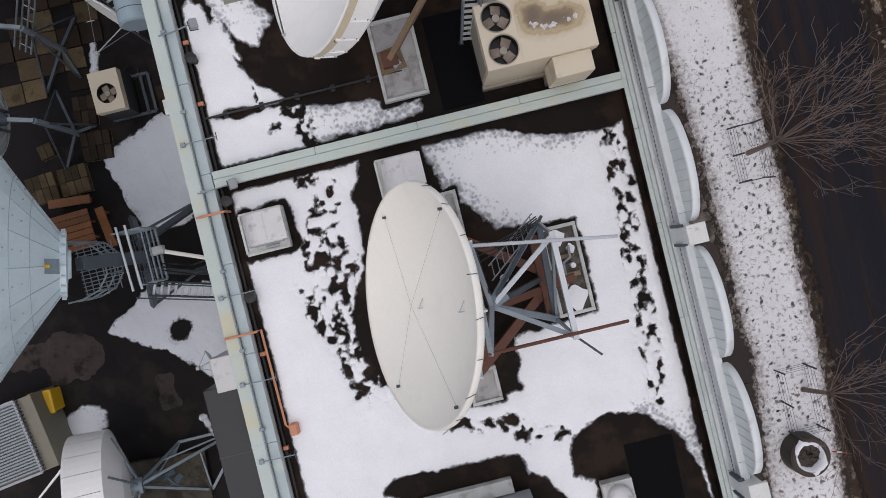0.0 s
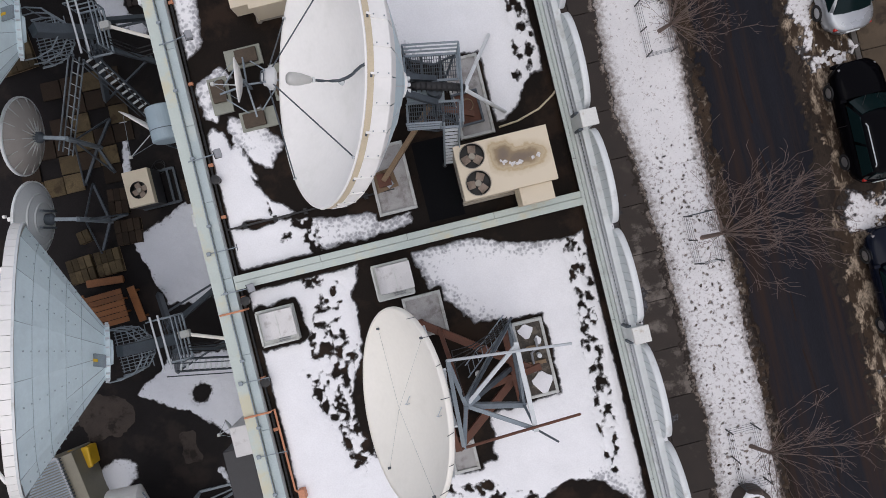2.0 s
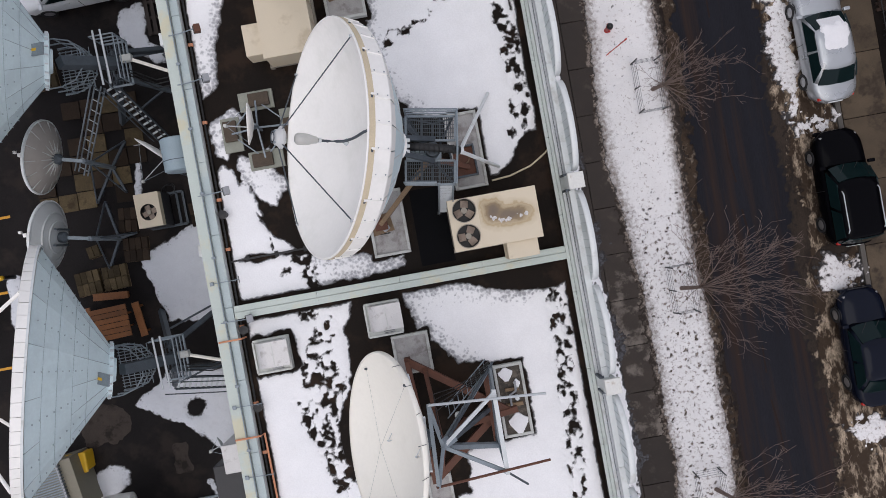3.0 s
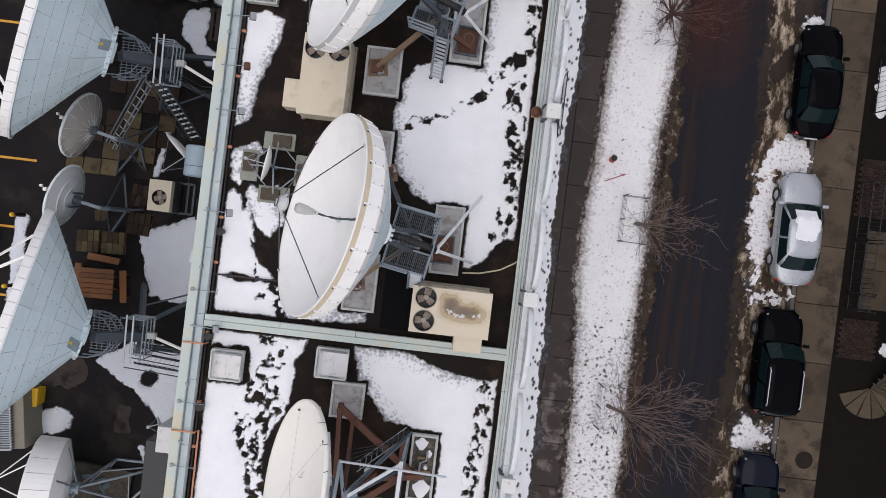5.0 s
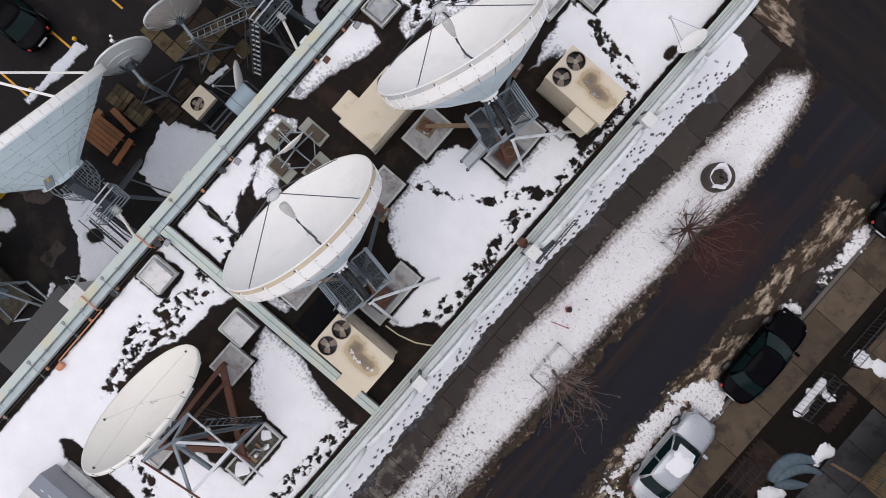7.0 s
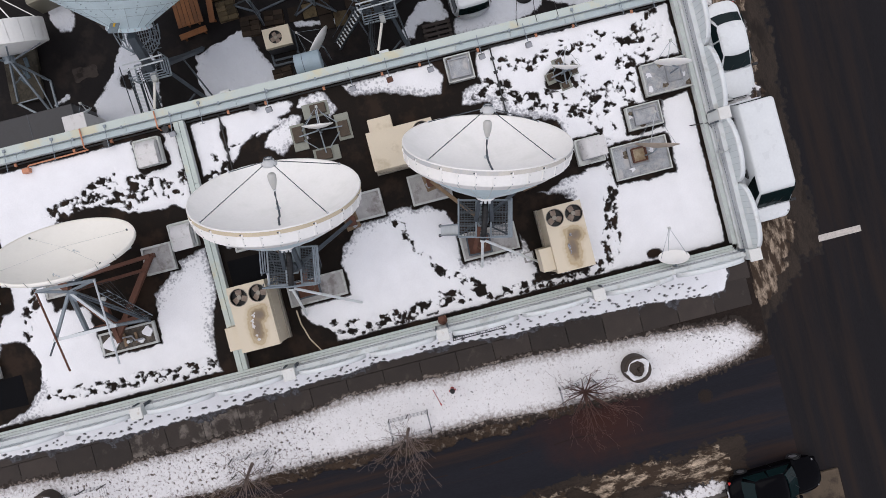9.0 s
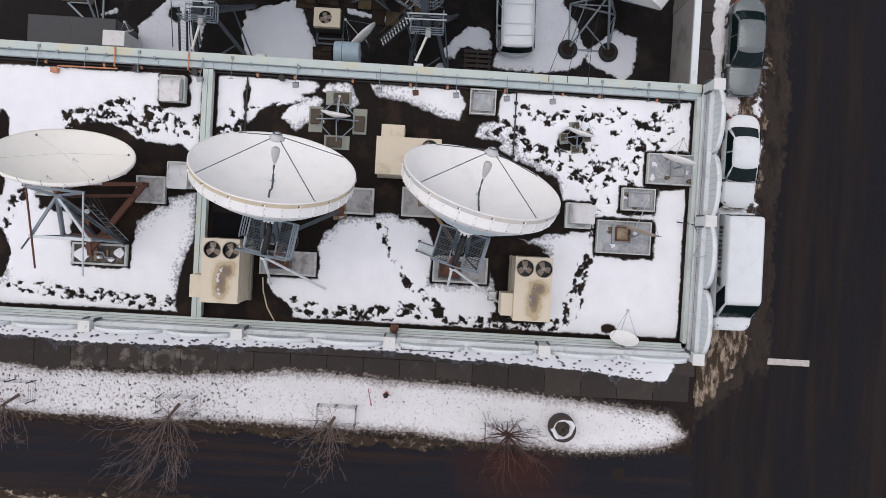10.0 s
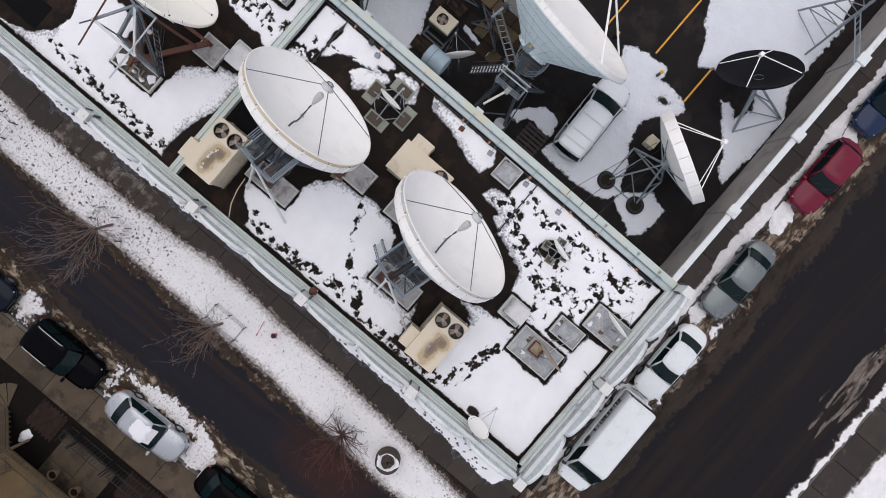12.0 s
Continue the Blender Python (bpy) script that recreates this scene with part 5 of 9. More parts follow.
    for v in (-0.15, 0.0, 0.15):
        placed("pin", rods([(M @ Vector((v, 0.05, -2.15)), M @ Vector((v, 0.05, -2.4)))], 0.05, 10), CAP_WHITE, top)
    placed("actuator", tube([(*q(2.1, 0.0), Z + 0.75), (*q(2.4, 0.02), Z + 0.66), (*q(2.8, 0.0), Z + 0.58), (*q(3.2, -0.02), Z + 0.5), (*q(3.5, -0.05), Z + 0.4)], 0.11, 14), BLACK, top, "black ribbed boot", True)
    for k in range(11):
        f = k / 10
        placed("boot_ring", tube([(*q(2.15 + 1.3 * f, 0.125 * math.cos(2 * math.pi * j / 12) - 0.04 * f), Z + 0.73 - 0.31 * f + 0.125 * math.sin(2 * math.pi * j / 12)) for j in range(13)], 0.016, 5), BLACK, top)
    placed("boot_cap", rods([((*q(3.46, -0.05), Z + 0.4), (*q(3.58, -0.06), Z + 0.36))], 0.1, 14), CAP_WHITE, top)
    for v0, v1 in ((0.28, 0.95), (-0.95, -0.28)):
        grating(top, [q(2.0, v0), q(3.38, v0), q(3.38, v1), q(2.0, v1)], Z, STEEL, 0.06)
        for u in (2.45, 2.95):
            placed("bearer", beams([((*q(u, v0), Z - 0.05), (*q(u, v1), Z - 0.05))], 0.05, 0.07), STEEL_DARK, top)
    placed("deck_plate", prism([q(2.0, -0.27), q(3.0, -0.2), q(3.0, 0.12), q(2.0, 0.27)], Z - 0.28, Z - 0.25), TANK_PALE, top, "pale blue-grey sloping plate")
    railing(top, [q(2.0, 0.97), q(3.4, 0.97), q(3.42, 0.0), q(3.4, -0.97)], Z, 1.0, 0.026, STEEL)
    railing(top, [q(2.0, -0.97), q(2.85, -0.97)], Z, 1.0, 0.026, STEEL)
    for u in (2.05, 3.3):
        for v in (-0.9, 0.9):
            placed("brace", beams([((*q(u, v), Z), (*q(2.75, 0), ROOF_Z + 0.5))], 0.06), STEEL_DARK, top)
            placed("lattice", beams([((*q(u, v), Z - 0.05), (*q(2.75, v), Z - 0.9)), ((*q(2.75, v), Z - 0.9), (*q(2.75, 0), Z - 0.9))], 0.035), STEEL_DARK, top)
    stairs(top, (*q(3.12, -0.98), Z), (*q(3.14, -1.62), ROOF_Z + 0.12), 0.4, 11, STEEL)
    for v in (0.2, -0.2):
        placed("stair_foot", rods([((*q(3.14 + v, -1.64), ROOF_Z), (*q(3.14 + v, -1.64), ROOF_Z + 0.12))], 0.07, 12), BLACK, top)
    for p in leg_ends:
        placed("leg", rods([((*q(3.5, -0.06), Z + 0.32), p)], 0.055, 10), CAP_WHITE, top, "white-painted steel leg")
    for v in (-2.0, 2.0):
        placed("leg_beam", beams([((*q(1.1, v), ROOF_Z + 0.3), (*q(2.6, 0.1 * v), Z - 0.9))], 0.14, 0.2), WOOD_OLD if v < 0 else STEEL_DARK, top)
        placed("leg_foot", cube(-0.2, -0.2, 0, 0.2, 0.2, 0.25, 0.02, pose(*q(1.1, v), ROOF_Z + 0.14)), RUSTY, top)
        placed("foot_plate", cube(-0.34, -0.3, 0, 0.34, 0.3, 0.02, 0.0, pose(*q(1.1, v), ROOF_Z + 0.152, 0, 0, 8)), PLATE_TAN, top)
        placed("foot_box", cube(-0.11, -0.09, 0, 0.11, 0.09, 0.2, 0.012, pose(*q(1.25, v * 1.06), ROOF_Z + 0.172, 0, 0, 30)), GREY_METAL, top, "small grey junction box")
    placed("stub_beam", beams([((*q(2.9, 0), ROOF_Z + 0.4), (*q(3.9, -0.2), ROOF_Z + 0.25))], 0.16, 0.16), RUSTY, top)
    # framed socket on the outer base
    o = Matrix.Translation((*q(3.72, -0.02), ROOF_Z + 0.152)) @ Matrix.Rotation(radians(az - 169), 4, "Z")
    placed("socket_floor", cube(-0.36, -0.46, 0, 0.36, 0.46, 0.016, 0.0, o), RUSTY, top, "rust-brown socket floor")
    for x0, y0, x1, y1 in ((-0.4, -0.5, 0.4, -0.44), (-0.4, 0.44, 0.4, 0.5), (-0.4, -0.44, -0.34, 0.44), (0.34, -0.44, 0.4, 0.44)):
        placed("socket_wall", cube(x0, y0, 0, x1, y1, 0.16, 0.006, o), STEEL_DARK, top)
    for j in range(2):
        placed("cable_loop", tube([o @ Vector((0.02 * j + (0.2 - 0.03 * j) * math.cos(2 * math.pi * k / 20), 0.1 + (0.2 - 0.03 * j) * math.sin(2 * math.pi * k / 20), 0.04 + 0.03 * j)) for k in range(21)], 0.012, 5), WOOD_OLD, top)
    return top


SUBREFL = mat("pale grey moulded plastic", (0.55, 0.56, 0.56), 0.35, var=0.06, scale=6)
FEED_GREY = mat("warm grey feed plastic", (0.52, 0.52, 0.50), 0.5, var=0.06, scale=4)
TANK_PALE = mat("pale blue-grey sheet", (0.33, 0.39, 0.42), 0.5, 0.1, var=0.12, scale=3)
PLATE_TAN = mat("brown-tan base plate", (0.20, 0.135, 0.08), 0.75, var=0.25, scale=5, bump=0.2)
TAPE_GREY = mat("faded grey-beige band", (0.62, 0.585, 0.52), 0.6, var=0.1, scale=2.5, stain=(0.50, 0.51, 0.52), stain_amt=0.45, stain_scale=0.7)
roof_dish((4.24, 4.165, 10.06), 169.9, 28.4, 2.965, "large white satellite dish on a steel mount over the roof", TAPE, [(9.05, 5.5, 5.3), (8.98, 3.15, 5.3)])
roof_dish((4.32, 11.775, 9.98), 165.9, 26.6, 2.96, "large white satellite dish beside a beige rooftop unit", TAPE_GREY, [(8.85, 10.75, 5.3), (9.32, 13.2, 5.3)])
pad(7.50, 2.62, 8.55, 5.05)
pad(4.58, 0.97, 5.75, 3.05)
pad(4.6, 5.9, 5.75, 7.4)
pad(7.33, 10.1, 8.47, 12.48)
pad(4.45, 8.6, 5.72, 10.3)
pad(4.7, 13.3, 5.6, 14.6)


def cream_dish():
    C, R = (4.237, -3.865, 9.325), 2.45
    M = dish_frame(C, 170.8, 27.6)
    top = root("satellite_dish", pose(6.4, -4.2, ROOF_Z), "large cream satellite dish on a rust-brown steel frame", "satellite dish")
    refl = placed("reflector", moved(bowl(R, 0.78), M), DISH_CREAM, top, "smooth cream concave reflector", True)
    placed("rim", moved(spin([(R - 0.03, 0.004), (R + 0.01, 0.01), (R + 0.025, -0.03), (R + 0.03, -0.09), (R + 0.01, -0.13), (R - 0.04, -0.14)], 72), M), DISH_CREAM, refl, smooth=True)
    placed("back_skin", moved(spin([(R - 0.04, -0.14), (R * 0.7, -0.52), (0.5, -0.92), (0.001, -0.94)], 48), M), DISH_CREAM, refl, smooth=True)
    for k in range(12):
        a = 2 * math.pi * k / 12
        placed("rib", moved(beams([((math.cos(a) * (R - 0.06), math.sin(a) * (R - 0.06), -0.2), (math.cos(a) * 0.4, math.sin(a) * 0.4, -1.1))], 0.04, 0.08), M), STEEL_LIGHT, refl)
    for k in range(9):
        a = radians(20 + 17 * k)
        p = Vector((math.cos(a) * (R + 0.05), math.sin(a) * (R + 0.03), -0.1))
        placed("cable_tie", moved(rods([(p, p + Vector((0.02 * math.cos(3 * k), 0.1, 0.16 + 0.05 * (k % 3))))], 0.008, 5), M), STEEL_DARK, refl)
    apex = Vector((0, 0, 0.05))
    for a in (35, 145, 215, 325):
        a = radians(a)
        p = (math.cos(a) * (R - 0.22), math.sin(a) * (R - 0.22), -0.1)
        placed("guy_wire", moved(rods([(apex, p)], 0.0045, 5), M), CONC_LIGHT, top)
        placed("bracket", moved(cube(-0.028, -0.022, -0.02, 0.028, 0.022, 0.05, m=Matrix.Translation(p)), M), STEEL_DARK, top)
    for x, y in ((0.1, 0.85), (0.12, -0.9)):
        z = -0.78 + 0.78 * (x * x + y * y) / R ** 2 + 0.02
        placed("feed_fitting", moved(rods([((x - 0.16, y + 0.03, z), (x + 0.05, y, z + 0.1)), ((x + 0.05, y, z), (x + 0.05, y, z + 0.12)), ((x + 0.05, y - 0.06, z + 0.1), (x + 0.05, y + 0.06, z + 0.1))], 0.014, 6), M), STEEL_LIGHT, top)
    hub = Vector((5.78, -4.32, 8.8))
    placed("hub", moved(spin([(0.3, -0.9), (0.3, -1.3), (0.22, -1.38), (0.001, -1.38)], 16), M), STEEL_DARK, top)
    placed("back_frame", beams([((5.62, -2.98, 9.45), (5.5, -5.2, 9.38)), ((5.62, -2.98, 9.45), hub), ((5.5, -5.2, 9.38), hub)], 0.1, 0.1), STEEL, top)
    bn, bs = Vector((7.4, -3.2, 8.47)), Vector((7.37, -5.4, 8.55))
    ln, ls = Vector((7.5, -2.9, 6.35)), Vector((7.35, -5.26, 6.5))
    placed("crossbar", beams([(bn + Vector((0, 0.08, 0)), bs - Vector((0, 0.06, 0)))], 0.12, 0.12), STEEL_LIGHT, top)
    placed("low_bar", beams([(ln, ls)], 0.14, 0.14), STEEL_DARK, top)
    for a, b, w, mm in ((hub, bs, 0.1, STEEL), (hub, bn, 0.1, STEEL_LIGHT), (hub, ls, 0.14, STEEL), (hub + Vector((0, 0.1, 0.05)), ln, 0.12, STEEL), (hub + Vector((0.2, 0.25, 0)), ln + Vector((0.1, 0.12, 0)), 0.07, STEEL_DARK),
                        (bn, ln, 0.07, STEEL), (bs, ls, 0.07, STEEL), (bn, ls, 0.06, STEEL), (bs, (7.9, -6.0, 8.1), 0.05, STEEL_DARK)):
        placed("strut", beams([(a, b)], w), mm, top)
    placed("strut_cap", beams([(hub, hub + Vector((0.35, 0.12, -0.2)))], 0.16), STEEL, top)
    for a, b, mm in (((5.6, -2.98, 9.5), (8.84, -3.58, 8.07), STEEL_LIGHT), ((5.45, -5.16, 9.42), (8.63, -5.43, 8.11), RUSTY)):
        placed("pole", rods([(a, b)], 0.038, 8), mm, top)
    for a, b, w in (((5.0, -2.4, 5.65), (7.9, -4.5, 5.75), 0.22), ((5.2, -6.3, 5.63), (7.6, -4.4, 5.725), 0.22), ((7.35, -3.2, 5.83), (7.35, -5.3, 5.83), 0.2), ((6.2, -4.7, 5.8), (8.15, -4.45, 5.8), 0.18), ((5.2, -6.3, 5.7), (5.0, -2.4, 5.7), 0.16)):
        placed("base_beam", beams([(a, b)], w, 0.2), RUSTY, top, "rust-brown steel beam")
    for a, b in (((5.5, -2.7, 5.7), hub), ((5.5, -5.9, 5.7), hub), ((7.35, -4.3, 5.7), hub), ((7.4, -3.1, 5.85), ln), ((7.35, -5.2, 5.85), ls), ((6.5, -4.5, 5.75), hub)):
        placed("post", beams([(a, b)], 0.12), RUSTY if a[0] < 7 else STEEL_DARK, top)
    for x, y, z in ((5.0, -2.4, 5.65), (5.2, -6.3, 5.65), (7.6, -4.45, 5.7)):
        placed("foot_plate", cube(x - 0.2, y - 0.2, ROOF_Z, x + 0.2, y + 0.2, ROOF_Z + 0.03), RUSTY, top)
        placed("foot_post", cube(x - 0.09, y - 0.09, ROOF_Z + 0.03, x + 0.09, y + 0.09, z), RUSTY, top)
    la, lb = Vector((6.0, -3.9, 7.6)), Vector((7.4, -3.0, 6.3))
    for s in (0.0, 0.34):
        placed("ladder_rail", beams([(la + Vector((0, s, 0)), lb + Vector((0, s, 0)))], 0.03), STEEL, top)
    for k in range(9):
        p = la.lerp(lb, (k + 0.5) / 9)
        placed("rung", rods([(p, p + Vector((0, 0.34, 0)))], 0.013, 6), STEEL, top)
    for k in range(4):
        d = Vector((0, 0.05 * k, -0.05 * k))
        placed("cable", tube([hub + Vector((0, 0.3, 0.3)), Vector((5.75, -3.4 + 0.1 * k, 8.6)) + d, Vector((6.3, -3.25, 7.9 - 0.1 * k)) + d, Vector((6.9, -3.1, 7.3)) + d, ln + d], 0.016, 6), BLACK, top)
    placed("lamp_knob", rods([((6.3, -3.95, 7.2), (6.3, -3.95, 7.28))], 0.1, 14), CAP_WHITE, top)


cream_dish()
pad(4.6, -2.85, 5.78, -1.58)
cb = pad(7.62, -5.45, 8.56, -3.1, fill=TRAY_DARK)
for x, y, rx, ry in ((-0.1, 0.85, 0.22, 0.2), (0.05, -0.75, 0.3, 0.3), (0.2, 0.5, 0.1, 0.14)):
    blob = [(x + rx * (1 + 0.2 * math.sin(3 * q + x)) * math.cos(q), y + ry * (1 + 0.2 * math.cos(4 * q)) * math.sin(q)) for q in [2 * math.pi * k / 14 for k in range(14)]]
    part("snow_clump", prism(blob, 0.14, 0.24), SNOW_SMOOTH, cb, "small clump of snow")
part("pipe", tube([(-0.1, -0.4, 0.25), (-0.08, 0.2, 0.3), (0.12, 0.3, 0.3), (0.15, 0.6, 0.25)], 0.04, 8), GREY_METAL, cb)
part("elbow", rods([((0.12, 0.1, 0.2), (0.12, 0.1, 0.5))], 0.07, 10), CAP_WHITE, cb)
part("wood_block", cube(-0.25, -0.2, 0.15, 0.3, -0.08, 0.25, 0.01), WOOD_OLD, cb)
part("wood_block", cube(-0.2, 0.3, 0.15, 0.25, 0.4, 0.24, 0.01), WOOD_OLD, cb)
pad(4.9, -7.12, 5.7, -6.2)


def yard_dish(C, az, el, R, hubz, label, plat, stair, beams_to, ladder=None):
    """A very large dish seen from behind: a faceted pale blue cone, a ringed rim, a walkway tower."""
    M = dish_frame(C, az, el)
    n = 16
    base = M @ Vector((0, 0, hubz - 1.2))
    top = root("satellite_dish", pose(base.x, base.y, 0.06), label, "satellite dish", "giant dishes in the yard")
    placed("reflector", moved(bowl(R, 0.9), M), DISH_WHITE, top, smooth=True)
    for k in range(n):
        a0, a1 = 2 * math.pi * k / n, 2 * math.pi * (k + 1) / n
        bm = bmesh.new()
        cs = []
        for r, z in ((R - 0.02, -0.3), (R * 0.74, hubz * 0.42), (R * 0.44, hubz * 0.74), (0.8, hubz)):
            cs.append([bm.verts.new((r * math.cos(a), r * math.sin(a), z)) for a in (a0, a1)])
        for p, r in zip(cs, cs[1:]):
            bm.faces.new((p[0], p[1], r[1], r[0]))
        sk = placed("back_panel", moved(bm, M), DISH_BLUE, top)
        seam = beams([((math.cos(a0) * (R - 0.02), math.sin(a0) * (R - 0.02), -0.3), (math.cos(a0) * R * 0.44, math.sin(a0) * R * 0.44, hubz * 0.74)), ((math.cos(a0) * R * 0.44, math.sin(a0) * R * 0.44, hubz * 0.74), (math.cos(a0) * 0.8, math.sin(a0) * 0.8, hubz))], 0.016, 0.02)
        placed("seam", moved(seam, M), PANEL_SEAM, sk)
        ring = beams([((math.cos(a0) * R * 0.745, math.sin(a0) * R * 0.745, hubz * 0.42), (math.cos(a1) * R * 0.745, math.sin(a1) * R * 0.745, hubz * 0.42))], 0.014, 0.018)
        placed("cross_seam", moved(ring, M), PANEL_SEAM, sk)
        for rr, zz in (((R - 0.02 + R * 0.74) / 2, (hubz * 0.42 - 0.3) / 2), (R * 0.59, hubz * 0.58), (R * 0.44, hubz * 0.74)):
            ring = beams([((math.cos(a0) * rr, math.sin(a0) * rr, zz), (math.cos(a1) * rr, math.sin(a1) * rr, zz))], 0.016, 0.02)
            placed("cross_seam", moved(ring, M), PANEL_SEAM, sk)
        for j in range(1, 9):
            f = j / 9
            rr, zz = R - 0.02 - (R * 0.56 - 0.02) * f, -0.3 + (hubz * 0.74 + 0.3) * f
            am = (a0 + a1) / 2
            placed("bolt", moved(cube(-0.018, -0.018, -0.028, 0.018, 0.018, 0.008, m=Matrix.Translation((math.cos(am) * rr, math.sin(am) * rr, zz))), M), PANEL_SEAM, sk)
        for j in range(4):
            b0, b1 = a0 + (a1 - a0) * j / 4 + 0.0015, a0 + (a1 - a0) * (j + 1) / 4 - 0.0015
            placed("rim_tile", moved(spin([(R + 0.06, -0.26), (R + 0.07, 0.0), (R - 0.03, 0.02)], 2, b0, b1), M), DISH_WHITE, top)
    placed("rim_ring", moved(spin([(R + 0.02, -0.3), (R + 0.09, -0.3), (R + 0.09, -0.24), (R + 0.05, -0.24)], 64), M), CAP_WHITE, top)
    placed("hub", moved(spin([(0.82, hubz + 0.05), (0.86, hubz - 0.02), (0.86, hubz - 0.12), (0.4, hubz - 0.14), (0.36, hubz - 0.22), (0.001, hubz - 0.22)], 24), M), DISH_BLUE, top)
    for k in range(20):
        a = 2 * math.pi * k / 20
        placed("bolt_lug", moved(cube(-0.04, -0.02, -0.05, 0.04, 0.02, 0.05, m=Matrix.Translation((0.88 * math.cos(a), 0.88 * math.sin(a), hubz - 0.05)) @ Matrix.Rotation(a, 4, "Z")), M), STEEL_LIGHT, top)
    a = radians(90)
    hp = Matrix.Rotation(a, 4, "Z")
    slope = math.atan2(abs(hubz) * 0.26, R * 0.44 - 0.8)
    placed("hatch_frame", moved(cube(-0.43, -0.18, -0.03, 0.43, 0.18, 0.03, 0.0, hp @ Matrix.Translation((1.3, 0, hubz * 0.875 - 0.03)) @ Matrix.Rotation(slope, 4, "Y")), M), STEEL, top)
    placed("hatch", moved(cube(-0.4, -0.15, -0.045, 0.4, 0.15, 0.02, 0.01, hp @ Matrix.Translation((1.3, 0, hubz * 0.875 - 0.03)) @ Matrix.Rotation(slope, 4, "Y")), M), DISH_BLUE, top, "small pale access hatch")
    placed("hatch_latch", moved(cube(-0.12, -0.04, -0.08, 0.12, 0.04, 0.07, 0.01, hp @ Matrix.Translation((1.3, 0, hubz * 0.875 - 0.06)) @ Matrix.Rotation(slope, 4, "Y")), M), YELLOW, top)
    tip = Vector((0, 0, R * 0.62))
    for k in range(4):
        a = 2 * math.pi * (k + 0.5) / 4
        placed("feed_strut", moved(rods([(tip, (math.cos(a) * R, math.sin(a) * R, 0.0))], 0.05, 8), M), DISH_WHITE, top)
    placed("feed", moved(spin([(0.001, R * 0.58), (0.3, R * 0.6), (0.3, R * 0.68), (0.001, R * 0.7)], 16), M), DISH_WHITE, top)
    # walkway behind the hub
    px, py, pz = plat
    arc = [(px + 0.15 + 0.85 * math.cos(radians(t)), py + 0.8 * math.sin(radians(t))) for t in (-90, -55, -20, 20, 55, 90)]
    outline = [(px - 0.25, py - 0.8)] + arc + [(px - 0.25, py + 0.8)]
    bm = bmesh.new()
    for k in range(15):
        y = -0.76 + 1.52 * k / 14
        xe = px + 0.15 + 0.85 * math.sqrt(max(0, 1 - (y / 0.8) ** 2))
        beam(bm, (px - 0.25, py + y, pz), (xe, py + y, pz), 0.025, 0.04)
    for k in range(6):
        x = px - 0.2 + 0.2 * k
        beam(bm, (x, py - 0.7, pz), (x, py + 0.7, pz), 0.02, 0.03)
    placed("grating", bm, STEEL, top)
    for zz in (0.02, 0.5, 1.0):
        placed("guard_rail", tube([(x, y, pz + zz) for x, y in outline], 0.025, 6), STEEL, top)
    for x, y in arc:
        placed("guard_post", rods([((x, y, pz), (x, y, pz + 1.0))], 0.022, 6), STEEL, top)
    fx = px + 1.2
    grating(top, [(fx, py - 0.75), (fx + 0.8, py - 0.75), (fx + 0.8, py + 0.75), (fx, py + 0.75)], pz - 0.25, STEEL)
    railing(top, [(fx, py + 0.75), (fx + 0.8, py + 0.75), (fx + 0.8, py - 0.75)], pz - 0.25, 1.0, 0.024, STEEL)
    for x in (fx + 0.2, fx + 0.45):
        placed("hoist_rail", rods([((x, py - 0.9, pz + 0.75), (x, py + 0.9, pz + 0.85))], 0.035, 8), STEEL_LIGHT, top)
    hubw = M @ Vector((0, 0, hubz - 0.4))
    placed("axle", beams([(hubw, (fx + 0.4, py, pz - 0.1))], 0.34, 0.34), STEEL_DARK, top)
    for x, y in beams_to:
        placed("tower_leg", beams([((fx + 0.3, py + (0.4 if y > py else -0.4), pz - 0.25), (x, y, 0.06))], 0.16, 0.2), STEEL_DARK, top)
    for (x0, y0), (x1, y1) in zip(beams_to, beams_to[1:] + beams_to[:1]):
        placed("tower_brace", beams([((fx + 0.3 + (x0 - fx - 0.3) * 0.55, py + (y0 - py) * 0.55, (pz - 0.25) * 0.45), (x1, y1, 0.1))], 0.07), STEEL_DARK, top)
    placed("jack_tube", rods([((fx + 0.9, py + 0.05, pz), (fx + 2.0, py - 0.45, pz - 0.5))], 0.06, 8), DISH_CREAM, top, "cream jack tube")
    placed("jack_motor", cube(-0.22, -0.12, -0.12, 0.16, 0.12, 0.12, 0.03, pose(fx + 0.85, py + 0.08, pz)), CONC_LIGHT, top)
    for k in range(3):
        placed("cable", tube([(fx + 0.8, py - 0.3 - 0.1 * k, pz - 0.1), (fx + 1.3, py - 0.5 - 0.15 * k, pz - 1.1), (fx + 2.2, py - 0.4 - 0.15 * k, pz - 1.3), (fx + 2.9, py - 0.5 - 0.1 * k, pz - 0.9)], 0.022, 6), BLACK, top)
    stairs(top, stair[0], stair[1], 0.42, 12)
    if ladder:
        (a, b) = (Vector(ladder[0]), Vector(ladder[1]))
        d = (b - a).normalized()
        side = Vector((-d.y, d.x, 0)).normalized() * 0.19
        for s in (side, -side):
            for up in (0.0, 0.28):
                placed("cable_ladder_rail", beams([(a + s + Vector((0, 0, up)), b + s + Vector((0, 0, up)))], 0.04), STEEL, top)
        for k in range(9):
            p = a.lerp(b, (k + 0.5) / 9)
            placed("cable_ladder_rung", beams([(p - side, p + side), (p + side, p + side + Vector((0, 0, 0.28)))], 0.03), STEEL_LIGHT, top)
    return top


